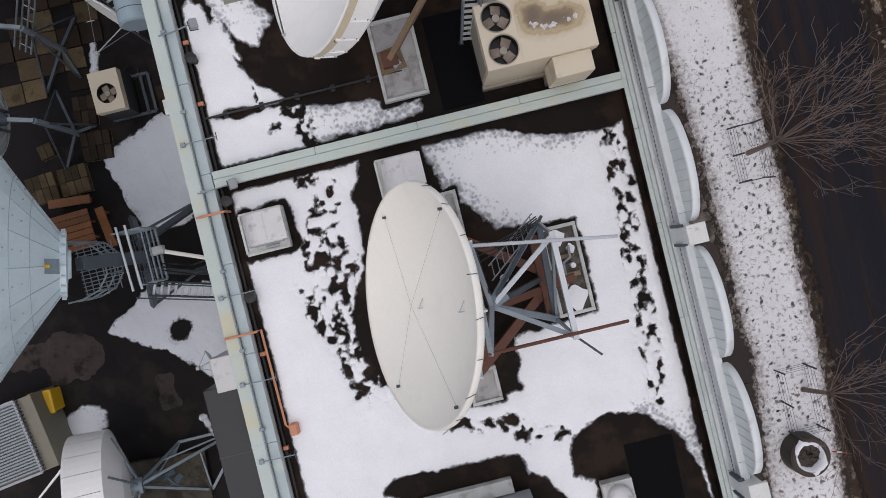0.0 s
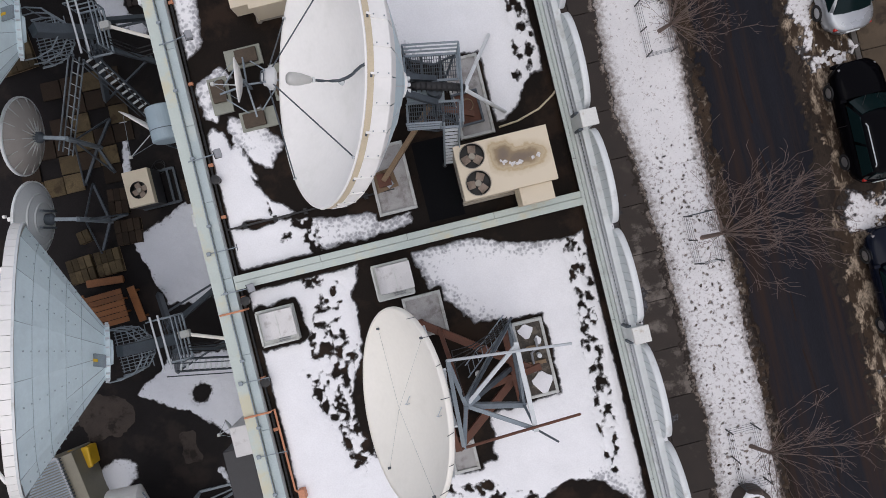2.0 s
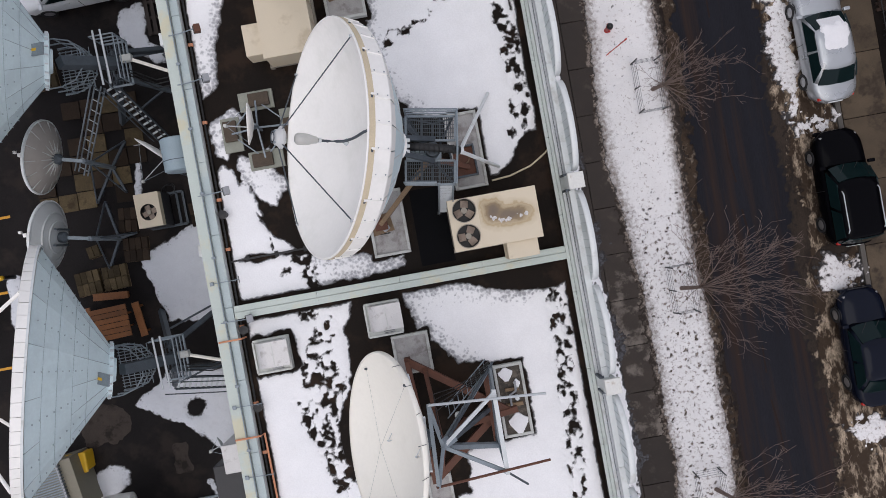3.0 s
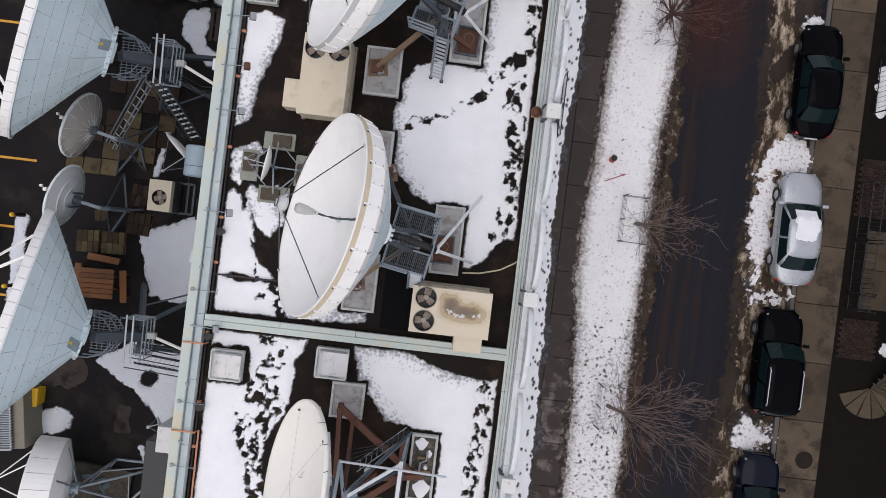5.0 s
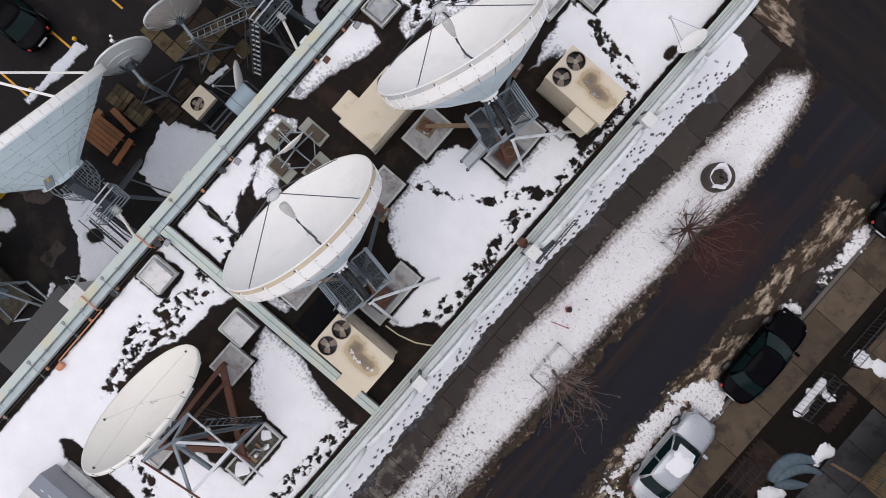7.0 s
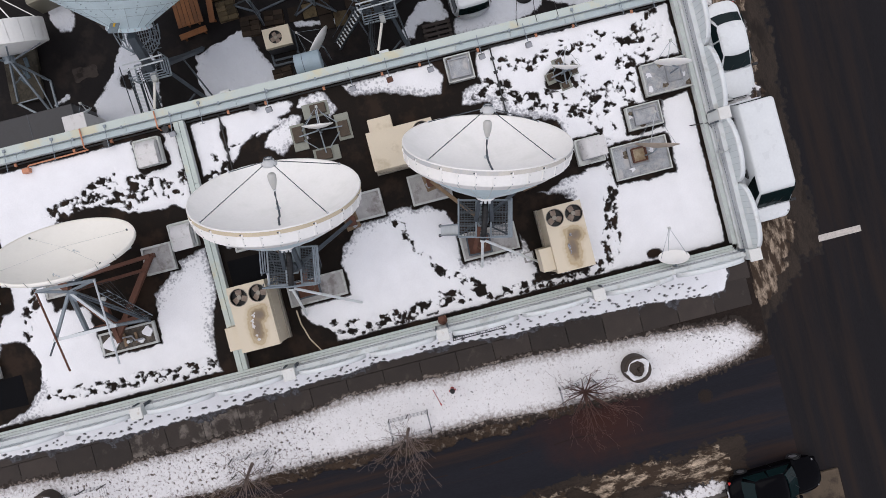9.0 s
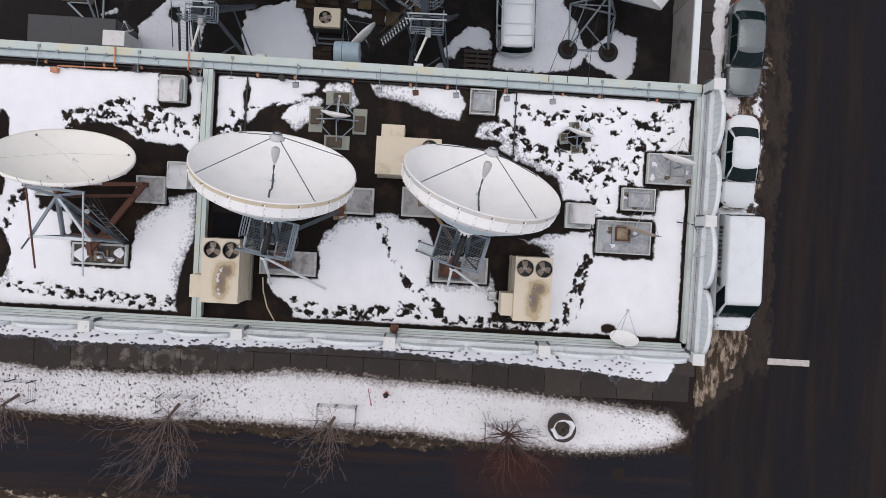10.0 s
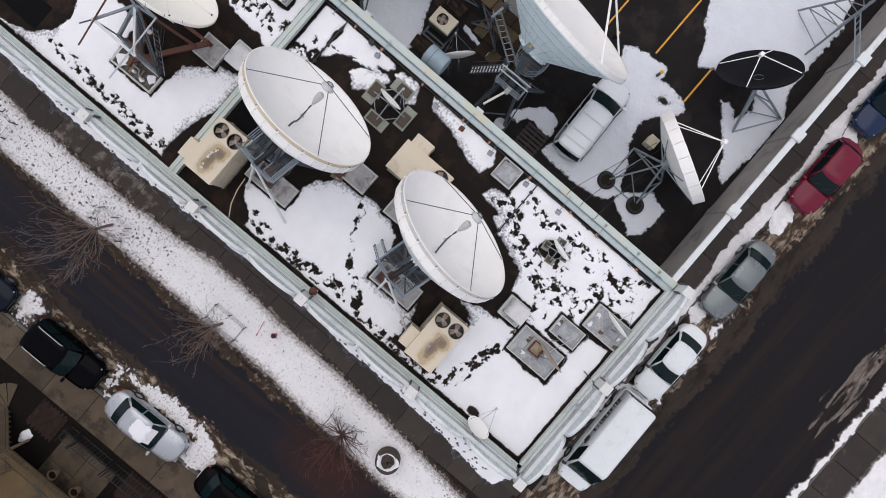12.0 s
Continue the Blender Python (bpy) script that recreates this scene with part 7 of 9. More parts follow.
def small_dish(C, az, el, R, foot, label, material=None, stand=True, base_z=ROOF_Z, shallow=0.16, ahead=None):
    """A small offset dish on a short mast with its feed arm."""
    M = dish_frame(C, az, el)
    top = root("small_dish", pose(*foot, base_z), label, "satellite dish", "small dishes")
    prof = [(0.001, -shallow)] + [(R * k / 6, -shallow * (1 - (k / 6) ** 2)) for k in range(1, 7)] + [(R + 0.012, 0.0), (R + 0.012, -0.025), (R * 0.6, -shallow * 0.64 - 0.03), (0.001, -shallow - 0.03)]
    placed("reflector", moved(spin(prof, 36), M), material or DISH_WHITE, top, smooth=True)
    placed("mast", rods([((*foot, base_z), (foot[0], foot[1], C[2] - 0.1)), ((foot[0], foot[1], C[2] - 0.1), M @ Vector((0, 0, -shallow - 0.05)))], 0.035, 8), STEEL, top)
    tip = M @ Vector((0, -R * 0.55, ahead or R * 1.1))
    placed("feed_arm", rods([(M @ Vector((0, -R, -0.02)), tip)], 0.018, 6), STEEL_LIGHT, top)
    placed("feed", cube(-0.05, -0.05, -0.07, 0.05, 0.05, 0.07, 0.015, Matrix.Translation(tip)), CONC_LIGHT, top)
    for s in (-1, 1):
        placed("stay", rods([(M @ Vector((s * R * 0.9, 0, 0)), tip)], 0.008, 5), STEEL, top)
    return top


def block_stand(cx, cy, arm, label, turn=0):
    """A cross-shaped steel stand weighted with four kerbed trays of blocks."""
    top = root("dish_stand", pose(cx, cy, ROOF_Z, 0, 0, turn), label, "stand")
    w, l = min(0.3, arm * 0.36), min(0.55, arm - 0.27)
    for k in range(4):
        m = Matrix.Rotation(math.pi / 2 * k, 4, "Z")
        t = part("tray", moved(cube(arm - w, -l, 0.0, arm + w, l, 0.1, 0.01), m), TRAY_KHAKI, top)
        part("weight", moved(cube(arm - w * 0.7, -l * 0.78, 0.1, arm + w * 0.7, l * 0.4, 0.24, 0.02), m), BLOCK_DULL, t)
        part("arm", moved(beams([((0, 0, 0.55), (arm, 0, 0.2))], 0.05), m), STEEL, top)
        part("brace", moved(beams([((arm, 0, 0.22), (0, arm, 0.22))], 0.035), m), STEEL, top)
    part("mast", rods([((0, 0, 0.12), (0, 0, 1.0))], 0.05, 10), STEEL, top)
    return top


block_stand(1.75, 5.65, 0.95, "blue-grey cross-shaped steel stand weighted with trays")
small_dish((1.6, 5.7, 6.3), 172, 12, 0.62, (1.75, 5.65), "small pale dish on a weighted steel stand")
block_stand(1.9, 15.95, 0.5, "dark cross-shaped steel stand weighted with blocks", 8)
small_dish((1.75, 16.0, 6.2), 165, 14, 0.62, (1.9, 15.95), "small pale dish on a dark weighted stand")
small_dish((5.76, 18.66, 6.6), 165, 5, 0.85, (6.05, 18.45), "weathered tan dish on a grey tray", TAN, base_z=ROOF_Z + 0.25, shallow=0.14, ahead=1.3)
small_dish((2.72, 20.1, 6.5), 165, 4, 0.72, (3.0, 20.3), "small pale dish over a grey tray by the parapet", base_z=ROOF_Z + 0.2, shallow=0.12, ahead=0.9)
small_dish((10.34, 18.35, 6.2), 178, 24, 0.6, (10.76, 18.4), "small white dish in the snowy roof corner", DISH_WHITE, base_z=PAR_Z, ahead=1.15)
small_dish((6.6, 21.35, 6.3), 200, 15, 0.33, (6.7, 21.37), "tiny grey dish fixed to the north parapet", DISH_GREY, base_z=PAR_Z, shallow=0.08)

# ---- air handler at the south end ----
ah = root("air_handler", pose(4.2, -10.3, ROOF_Z), "grey-blue sheet-metal air handler with a sloping lid", "air handler")
part("body", cube(-1.6, -1.3, 0.12, 1.6, 0.75, 1.2, 0.02), GREY_METAL, ah)
part("lid", moved(cube(-1.62, -1.3, 1.2, 1.62, 0.1, 1.26, 0.01), Matrix.Identity(4)), HOOD, ah, "pale sloping lid")
part("deck", cube(-1.6, 0.1, 1.2, 1.6, 0.76, 1.235, 0.008), mat("slate-blue sheet metal", (0.20, 0.22, 0.26), 0.5, var=0.08), ah)
part("curb", cube(-1.3, 0.78, 0.0, 1.2, 1.15, 0.25, 0.015), CONC_LIGHT, ah)
part("access_panel", cube(0.4, 0.25, 1.236, 1.0, 0.62, 1.25), BLACK, ah)
part("label_plate", cube(0.62, 0.35, 1.251, 0.78, 0.5, 1.262), YELLOW, ah)
part("label_plate", cube(0.62, 0.5, 1.251, 0.78, 0.62, 1.262), CAP_WHITE, ah)
for k in range(4):
    part("label_strip", cube(-1.2 + 0.36 * k, 0.3 + 0.02 * k, 1.237, -1.05 + 0.36 * k, 0.33 + 0.02 * k, 1.242), CAP_WHITE, ah)
part("hatch", cube(1.05, 0.15, 1.236, 1.55, 0.7, 1.27, 0.01), GREY_DARK, ah)
sv = root("roof_fan", pose(8.0, -10.25, ROOF_Z), "square pale roof fan with a round hood", "roof fan")
part("base", cube(-0.4, -0.4, 0, 0.4, 0.4, 0.3, 0.012), CONC_LIGHT, sv)
part("hood", spin([(0.32, 0.3), (0.33, 0.42), (0.25, 0.5), (0.12, 0.54), (0.001, 0.55)], 28), HOOD, sv, smooth=True)
bp = root("roof_patch", pose(0, 0, 0), "new black roofing sheet", "roofing", kind="structure")
part("sheet", prism([(8.45, -9.1), (9.75, -9.1), (9.55, -14.5), (8.5, -14.5)], ROOF_Z, ROOF_Z + 0.01), mat("new black membrane", (0.0035, 0.0038, 0.005), 0.6, spec=0.06, var=0.2), bp)
part("sheet", prism([(6.0, 0.45), (7.1, 0.45), (7.05, 2.9), (6.0, 2.9)], ROOF_Z, ROOF_Z + 0.008), MATS["new black membrane"], bp)


# ---- parapet fittings ----
def floodlight(y, material, label, reach=0.55):
    x = west_x(y) + 0.52
    top = root("floodlight", pose(x, y, PAR_Z), label, "floodlight", "floodlights along the parapet")
    part("bracket", beams([((-0.3, 0, 0.02), (0.05, 0, 0.05)), ((0.05, 0, 0.05), (reach, 0, 0.25))], 0.03), STEEL, top)
    part("lamp_body", cube(-0.09, -0.12, -0.09, 0.1, 0.12, 0.09, 0.02, pose(reach + 0.12, 0, 0.25, 0, 25, 6)), material, top)
    part("lamp_rim", cube(-0.105, -0.13, -0.1, 0.11, 0.13, -0.085, 0.01, pose(reach + 0.12, 0, 0.25, 0, 25, 6)), BLACK, top)


for k, y in enumerate((-0.16, 3.88, 7.41, 10.68, 12.84, 14.8)):
    floodlight(y, GREY_METAL, "grey floodlight on an arm from the parapet")
floodlight(8.96, RUSTY, "rusty red floodlight on an arm from the parapet")


def aerial_arm(y, reach=0.8):
    x = west_x(y) + 0.3
    top = root("arm_bracket", pose(x, y, PAR_Z), "thin steel arm with a small crosspiece on the parapet", "bracket", "thin arms along the parapet")
    part("arm", rods([((-0.15, 0, 0.04), (reach, 0, 0.12))], 0.014, 6), STEEL, top)
    part("crosspiece", rods([((reach, -0.1, 0.12), (reach, 0.1, 0.12)), ((reach - 0.12, -0.05, 0.11), (reach - 0.12, 0.05, 0.11))], 0.012, 6), STEEL_DARK, top)
    part("clamp", cube(-0.2, -0.06, 0.0, -0.08, 0.06, 0.06, 0.01), STEEL, top)


for y in (1.1, -2.85, -5.1, -7.1, -9.2, 16.9, 18.9, 20.2):
    aerial_arm(y, 0.75 if y < 10 else 0.6)
handrail = root("lightning_cable", pose(0, 0, 0), "thin grey conduit running along the green parapet", "conduit")
ys = [S_END + 0.5 * k for k in range(int((21.4 - S_END) / 0.5))]
part("conduit", tube([(west_x(y) + 0.36, y, PAR_Z + 0.03) for y in ys], 0.022, 6), STEEL, handrail)
for k in range(18):
    y = -14.5 + 2.05 * k
    part("clip", cube(west_x(y) + 0.3, y - 0.04, PAR_Z, west_x(y) + 0.43, y + 0.04, PAR_Z + 0.06, 0.01), STEEL, handrail)
inner = root("roof_conduit", pose(0, 0, 0), "dark conduit along the foot of the parapet", "conduit")
part("conduit", tube([(west_x(y) + 0.72, y, ROOF_Z + 0.06) for y in ys], 0.035, 6), BLACK, inner)
for k in range(14):
    y = -9.5 + 2.2 * k + 0.3 * (k % 3)
    part("strap", cube(west_x(y) + 0.66, y - 0.05, ROOF_Z, west_x(y) + 0.8, y + 0.05, ROOF_Z + 0.11, 0.01), COPPER, inner, "small orange strap")
for nm, y, x1 in (("roof_conduit", 1.69, 5.2), ("roof_conduit", 13.3, 3.2)):
    c = root(nm, pose(0, 0, 0), "thin dark conduit across the roof snow on small blocks", "conduit")
    part("conduit", tube([(0.0, y, ROOF_Z + 0.13), (x1, y, ROOF_Z + 0.13)], 0.03, 6), BLACK, c)
    for k in range(5):
        part("block", cube(0.5 + x1 * 0.18 * k, y - 0.09, ROOF_Z, 0.62 + x1 * 0.18 * k, y + 0.09, ROOF_Z + 0.1, 0.01), BLACK, c)
gp = root("gas_pipe", pose(0, 0, 0), "orange gas pipe with a valve along the parapet", "pipe")
part("pipe", tube([(-0.75, -3.87, PAR_Z + 0.05), (0.06, -3.87, PAR_Z + 0.05), (0.1, -3.87, ROOF_Z + 0.2), (0.12, -6.4, ROOF_Z + 0.2), (0.25, -6.55, ROOF_Z + 0.2)], 0.032, 8), COPPER, gp)
part("valve", cube(0.2, -6.7, ROOF_Z + 0.05, 0.42, -6.4, ROOF_Z + 0.32, 0.04), COPPER, gp)
gp2 = root("gas_pipe", pose(0, 0, 0), "short orange pipe over the parapet at the cross wall", "pipe")
part("pipe", tube([(-0.7, -0.75, PAR_Z + 0.05), (0.02, -0.75, PAR_Z + 0.05), (0.06, -0.75, ROOF_Z + 0.1)], 0.03, 8), COPPER, gp2)
for y in (-0.5, -3.0, 3.2):
    v = root("vent_pot", pose(west_x(y) + 0.85, y, ROOF_Z), "small dark vent pot by the parapet", "vent", "small vent pots")
    part("pot", spin([(0.09, 0), (0.09, 0.3), (0.14, 0.32), (0.14, 0.42), (0.001, 0.45)], 14), BLACK, v)
red = root("siren", pose(10.55, 8.6, PAR_Z - 0.1), "orange-red rusty fitting at the street parapet", "fitting")
part("body", cube(-0.14, -0.16, 0, 0.14, 0.16, 0.3, 0.04), COPPER, red)
part("cap", spin([(0.2, 0.3), (0.12, 0.42), (0.001, 0.5)], 10), RUSTY, red)
hose = root("hose", pose(0, 0, 0), "yellow-brown hose lying on the bare roof", "hose")
part("hose", tube([(8.7, 2.75, ROOF_Z + 0.03), (9.3, 2.8, ROOF_Z + 0.03), (10.0, 3.0, ROOF_Z + 0.03), (10.5, 3.3, ROOF_Z + 0.04), (10.7, 3.5, ROOF_Z + 0.3)], 0.03, 8), TAPE, hose)
wire = root("cable", pose(0, 0, 0), "black cable looping over the north parapet", "cable")
part("cable", tube([(5.3, 20.6, ROOF_Z + 0.1), (5.4, 21.2, PAR_Z + 0.05), (6.0, 21.48, PAR_Z + 0.05), (8.0, 21.5, PAR_Z + 0.03), (10.3, 21.52, PAR_Z + 0.03), (10.75, 21.2, PAR_Z + 0.03)], 0.025, 6), BLACK, wire)
stone = root("paver", pose(8.95, 12.75, ROOF_Z), "snow-topped square concrete paver", "paver")
part("slab", cube(-0.22, -0.22, 0, 0.22, 0.22, 0.12, 0.02), CONCRETE, stone)
part("snow_cap", cube(-0.17, -0.14, 0.12, 0.15, 0.15, 0.17, 0.03), SNOW_SMOOTH, stone)

for k, (y0, y1) in enumerate(((14.6, 16.6), (15.4, 17.0), (16.3, 17.5))):
    c = root("cable", pose(0, 0, 0), "black cable slung from the parapet to a yard dish", "cable", "cables over the yard")
    pts = [(west_x(y0) + 0.3, y0, PAR_Z + 0.03)]
    for j in range(9):
        f = j / 8
        pts.append((west_x(y0) - 0.05 - 5.0 * f, y0 + (y1 - y0) * f, PAR_Z - 2.6 * f - 0.9 * math.sin(math.pi * f)))
    part("cable", tube(pts, 0.014, 5), BLACK, c)

# ---- vehicles ----
def car_paint(name, color, rough=0.25, metal=0.0, spec=0.5):
    return mat(name, color, rough, metal, var=0.04, scale=1.5, fine=8, bump=0.0, spec=spec)


def car(m, paint, label, L=4.65, W=1.8, H=1.45, kind="sedan", group="", snow=False, rack=False):
    """A parked vehicle, its nose towards +x."""
    top = root("van" if kind == "van" else "car", m, label, "van" if kind == "van" else "car", group)
    hw = W / 2
    van, suv = kind == "van", kind in ("suv", "minivan")
    belt = 0.92 if not (van or suv) else (1.1 if suv else 1.05)
    hood = 0.86 if not (van or suv) else (1.02 if suv else 1.05)
    tail = {"sedan": 0.97, "hatch": 0.95, "suv": 1.05, "minivan": 1.05, "van": 1.05}[kind]
    # lower body: sections along the length
    rings = []
    for k in range(25):
        u = math.sin(math.pi / 2 * (-1 + 2 * k / 24))
        x = u * L / 2
        end = abs(u)
        rc = 0.62 if not van else (0.5 if u > 0 else 0.14)
        sx = min(1.0, max(0.0, (abs(x) - (L / 2 - rc)) / rc))
        w = hw * (1 - 0.05 * end ** 2) - rc * 0.85 * (1 - math.sqrt(1 - sx * sx))
        zt = belt if -0.55 < u < 0.35 else (hood - 0.16 * max(0, (u - 0.35) / 0.65) ** 2 if u > 0 else tail - 0.06 * max(0, (-u - 0.55) / 0.45) ** 2)
        zt -= 0.14 if end == 1 else 0
        zb = 0.24 + (0.16 if end > 0.92 else 0)
        rings.append([(x, -w * 0.90, zb), (x, -w * 0.99, zb + 0.16), (x, -w, 0.55), (x, -w * 0.985, zt - 0.2), (x, -w * 0.93, zt - 0.05), (x, -w * 0.75, zt), (x, 0, zt + 0.035), (x, w * 0.75, zt), (x, w * 0.93, zt - 0.05), (x, w * 0.985, zt - 0.2), (x, w, 0.55), (x, w * 0.99, zb + 0.16), (x, w * 0.90, zb)])
    body = part("body", loft(rings), paint, top, smooth=True)
    # cabin
    xf, xr, rf, rr = {"sedan": (1.05, -1.75, 0.28, -1.12), "hatch": (1.0, -2.05, 0.25, -1.65), "suv": (0.95, -2.2, 0.2, -2.0), "minivan": (1.35, -2.3, 0.45, -2.2), "van": (2.3, -L / 2 + 0.08, 1.5, -L / 2 + 0.2)}[kind]
    s = L / 4.65
    if not van:
        xf, xr, rf, rr = xf * s, xr * s, rf * s, rr * s
    lw, uw = hw * 0.93, hw * (0.86 if van else 0.80 if suv else 0.73)

    def ring(x0, x1, w, z, c):
        pts = []
        for sx, sy, a0 in ((1, 1, 0), (-1, 1, 90), (-1, -1, 180), (1, -1, 270)):
            for j in range(4):
                a = radians(a0 + 30 * j)
                pts.append(((x1 if sx > 0 else x0) - sx * c + c * math.cos(a), sy * (w - c) + c * math.sin(a), z))
        return pts

    cr = 0.13 if van else 0.26
    cabin = loft([ring(xr, xf, lw, belt - 0.06, cr), ring(xr + (rr - xr) * 0.5, xf + (rf - xf) * 0.5, (lw + uw) / 2, (belt + H) / 2 - 0.02, cr), ring(rr, rf, uw + 0.02, H - 0.06, cr + 0.04), ring(rr + 0.12, rf - 0.12, uw - 0.08, H - 0.01, cr), ring(rr + 0.4, rf - 0.4, uw - 0.3, H + 0.01, cr * 0.8)])
    part("cabin", cabin, paint, top, smooth=True)

    def pane(name, pts, parent=top, bulge=0.0):
        a, b, c, d = [Vector(p) for p in pts]
        n = (b - a).cross(d - a).normalized()
        out = Vector((math.copysign(1, n.x), 0, 0))
        bm = bmesh.new()
        cols, k = [], 8 if bulge else 1
        for j in range(k + 1):
            f = j / k
            push = out * (bulge * (1 - (2 * f - 1) ** 2) - bulge * 0.6)
            lo, hi = a.lerp(b, f) + push, d.lerp(c, f) + push
            cols.append([bm.verts.new(p + n * o) for p, o in ((lo, 0.022), (hi, 0.022), (hi, -0.03), (lo, -0.03))])
        for p, q in zip(cols, cols[1:]):
            for i in range(4):
                bm.faces.new((p[i], q[i], q[(i + 1) % 4], p[(i + 1) % 4]))
        bm.faces.new(cols[0])
        bm.faces.new(cols[-1][::-1])
        bmesh.ops.recalc_face_normals(bm, faces=bm.faces[:])
        return part(name, bm, GLASS, parent)

    def at(f, x0, x1):
        return x0 + (x1 - x0) * f

    zl, zh = belt + 0.0, H - 0.09
    wl, wh = lw - 0.06, uw - 0.02
    fl, fh = at(0.1, xf, rf), at(0.86, xf, rf)
    pane("windscreen", [(fl, -wl + 0.06, zl + 0.02), (fl, wl - 0.06, zl + 0.02), (fh, wh - 0.03, zh + 0.0), (fh, -wh + 0.03, zh + 0.0)], top, 0.1 if not van else 0.0)
    gl, gh = at(0.1, xr, rr), at(0.86, xr, rr)
    pane("rear_window", [(gl, wl - 0.08, zl + 0.04), (gl, -wl + 0.08, zl + 0.04), (gh, -wh + 0.05, zh), (gh, wh - 0.05, zh)], top, 0.08 if not van else 0.0)
    spans = [(0.06, 0.46), (0.50, 0.94)] if not van else [(0.78, 0.97)]
    if kind == "minivan":
        spans = [(0.05, 0.33), (0.36, 0.64), (0.67, 0.95)]
    for sy in (-1, 1):
        for a, b in spans:
            x0l, x1l, x0h, x1h = at(a, gl, fl), at(b, gl, fl), at(a, gh, fh), at(b, gh, fh)
            y0, y1 = sy * (lw - 0.0), sy * (uw + 0.03)
            p = [(x0l, y0, zl + 0.03), (x1l, y0, zl + 0.03), (x1h, y1, zh - 0.02), (x0h, y1, zh - 0.02)]
            pane("side_window", p if sy < 0 else p[::-1])
        mx = at(0.06, xf, rf)
        part("mirror", cube(mx - 0.09, sy * (hw - 0.1), belt - 0.04, mx + 0.05, sy * (hw + 0.15), belt + 0.09, 0.03), paint if paint != CAR_WHITE else BLACK, top)
        part("headlight", cube(L / 2 - 0.46, sy * hw * 0.56, hood - 0.24, L / 2 - 0.2, sy * hw * 0.78, hood - 0.13, 0.04), LAMP_CLEAR, top)
        part("tail_light", cube(-L / 2 + 0.1, sy * hw * 0.56, tail - 0.30, -L / 2 + 0.3, sy * hw * 0.78, tail - 0.13, 0.04), LAMP_RED, top)
        part("door_seam", cube(-0.02, sy * (hw - 0.012), 0.35, 0.0, sy * (hw + 0.003), belt - 0.12), BLACK, top)
        for hx in (-0.55, 0.35):
            part("door_handle", cube(hx, sy * (hw - 0.005), belt - 0.2, hx + 0.16, sy * (hw + 0.025), belt - 0.17, 0.008), paint, top)
        for wx in (L * 0.295, -L * 0.29):
            t = part("tyre", moved(spin([(0.20, -0.1), (0.30, -0.11), (0.325, -0.07), (0.325, 0.07), (0.30, 0.11), (0.20, 0.1)], 24), Matrix.Translation((wx, sy * (hw - 0.1), 0.325)) @ Matrix.Rotation(math.pi / 2, 4, "X")), TYRE, top)
            part("rim", moved(spin([(0.001, sy * -0.09), (0.06, sy * -0.1), (0.20, sy * -0.08), (0.205, sy * -0.03)], 20), Matrix.Translation((wx, sy * (hw - 0.1), 0.325)) @ Matrix.Rotation(math.pi / 2, 4, "X")), RIM, t)
            part("wheel_arch", moved(spin([(0.34, -0.06), (0.39, -0.06), (0.39, 0.10), (0.34, 0.10)], 20, 0, math.pi), Matrix.Translation((wx, sy * (hw - 0.09), 0.325)) @ Matrix.Rotation(math.pi / 2, 4, "X")), BLACK, top)
    part("front_bumper", cube(L / 2 - 0.12, -hw * 0.72, 0.3, L / 2 + 0.03, hw * 0.72, 0.52, 0.05), paint, top)
    part("grille", cube(L / 2 - 0.06, -hw * 0.4, 0.52, L / 2 + 0.012, hw * 0.4, 0.66, 0.02), BLACK, top)
    part("rear_bumper", cube(-L / 2 - 0.02, -hw * 0.34, 0.36, -L / 2 + 0.12, hw * 0.34, 0.58, 0.05), paint, top)
    part("number_plate", cube(-L / 2 - 0.035, -0.26, 0.62, -L / 2 + 0.02, 0.26, 0.74), CAP_WHITE, top)
    part("wiper", rods([((fl + 0.05, 0.1, zl + 0.05), (at(0.5, fl, fh), 0.45, (zl + zh) / 2 + 0.03)), ((fl + 0.05, -0.4, zl + 0.05), (at(0.45, fl, fh), -0.05, (zl + zh) / 2 + 0.02))], 0.012, 5), BLACK, top)
    if rack:
        for sy in (-1, 1):
            part("roof_rail", tube([(rr + 0.25, sy * (uw - 0.06), H - 0.02), (rr + 0.35, sy * (uw - 0.06), H + 0.06), (rf - 0.4, sy * (uw - 0.06), H + 0.06), (rf - 0.3, sy * (uw - 0.06), H - 0.02)], 0.022, 6), STEEL_LIGHT, top)
        if kind == "minivan":
            for x in (rr + 0.55, rr + 1.1, rf - 0.75):
                part("cross_bar", beams([((x, -uw + 0.06, H + 0.06), (x, uw - 0.06, H + 0.06))], 0.04, 0.025), STEEL_LIGHT, top)
    if snow:
        ob_ = field("snow_patch", rf - 1.05, -0.6, fl - 0.1, 0.55, H - 0.02, 0.03, 0.05, lambda X, Y: d_rect(X, Y, rf - 0.8, -0.5, rf + 0.12, 0.42, 0.2) + 0.07 * fbm(X, Y, 0.3, 70), SNOW_SMOOTH, 0.06, 0.006, 0.2, 3)
        ob_.parent = top
        sn = cube(-0.3, -0.48, 0.0, 0.22, 0.42, 0.06, 0.03, Matrix.Translation((at(0.72, fl, fh), 0, at(0.72, zl, zh))) @ Matrix.Rotation(math.atan2(zh - zl, fl - fh), 4, "Y"))
        part("snow_patch", sn, SNOW_SMOOTH, top)
    return top


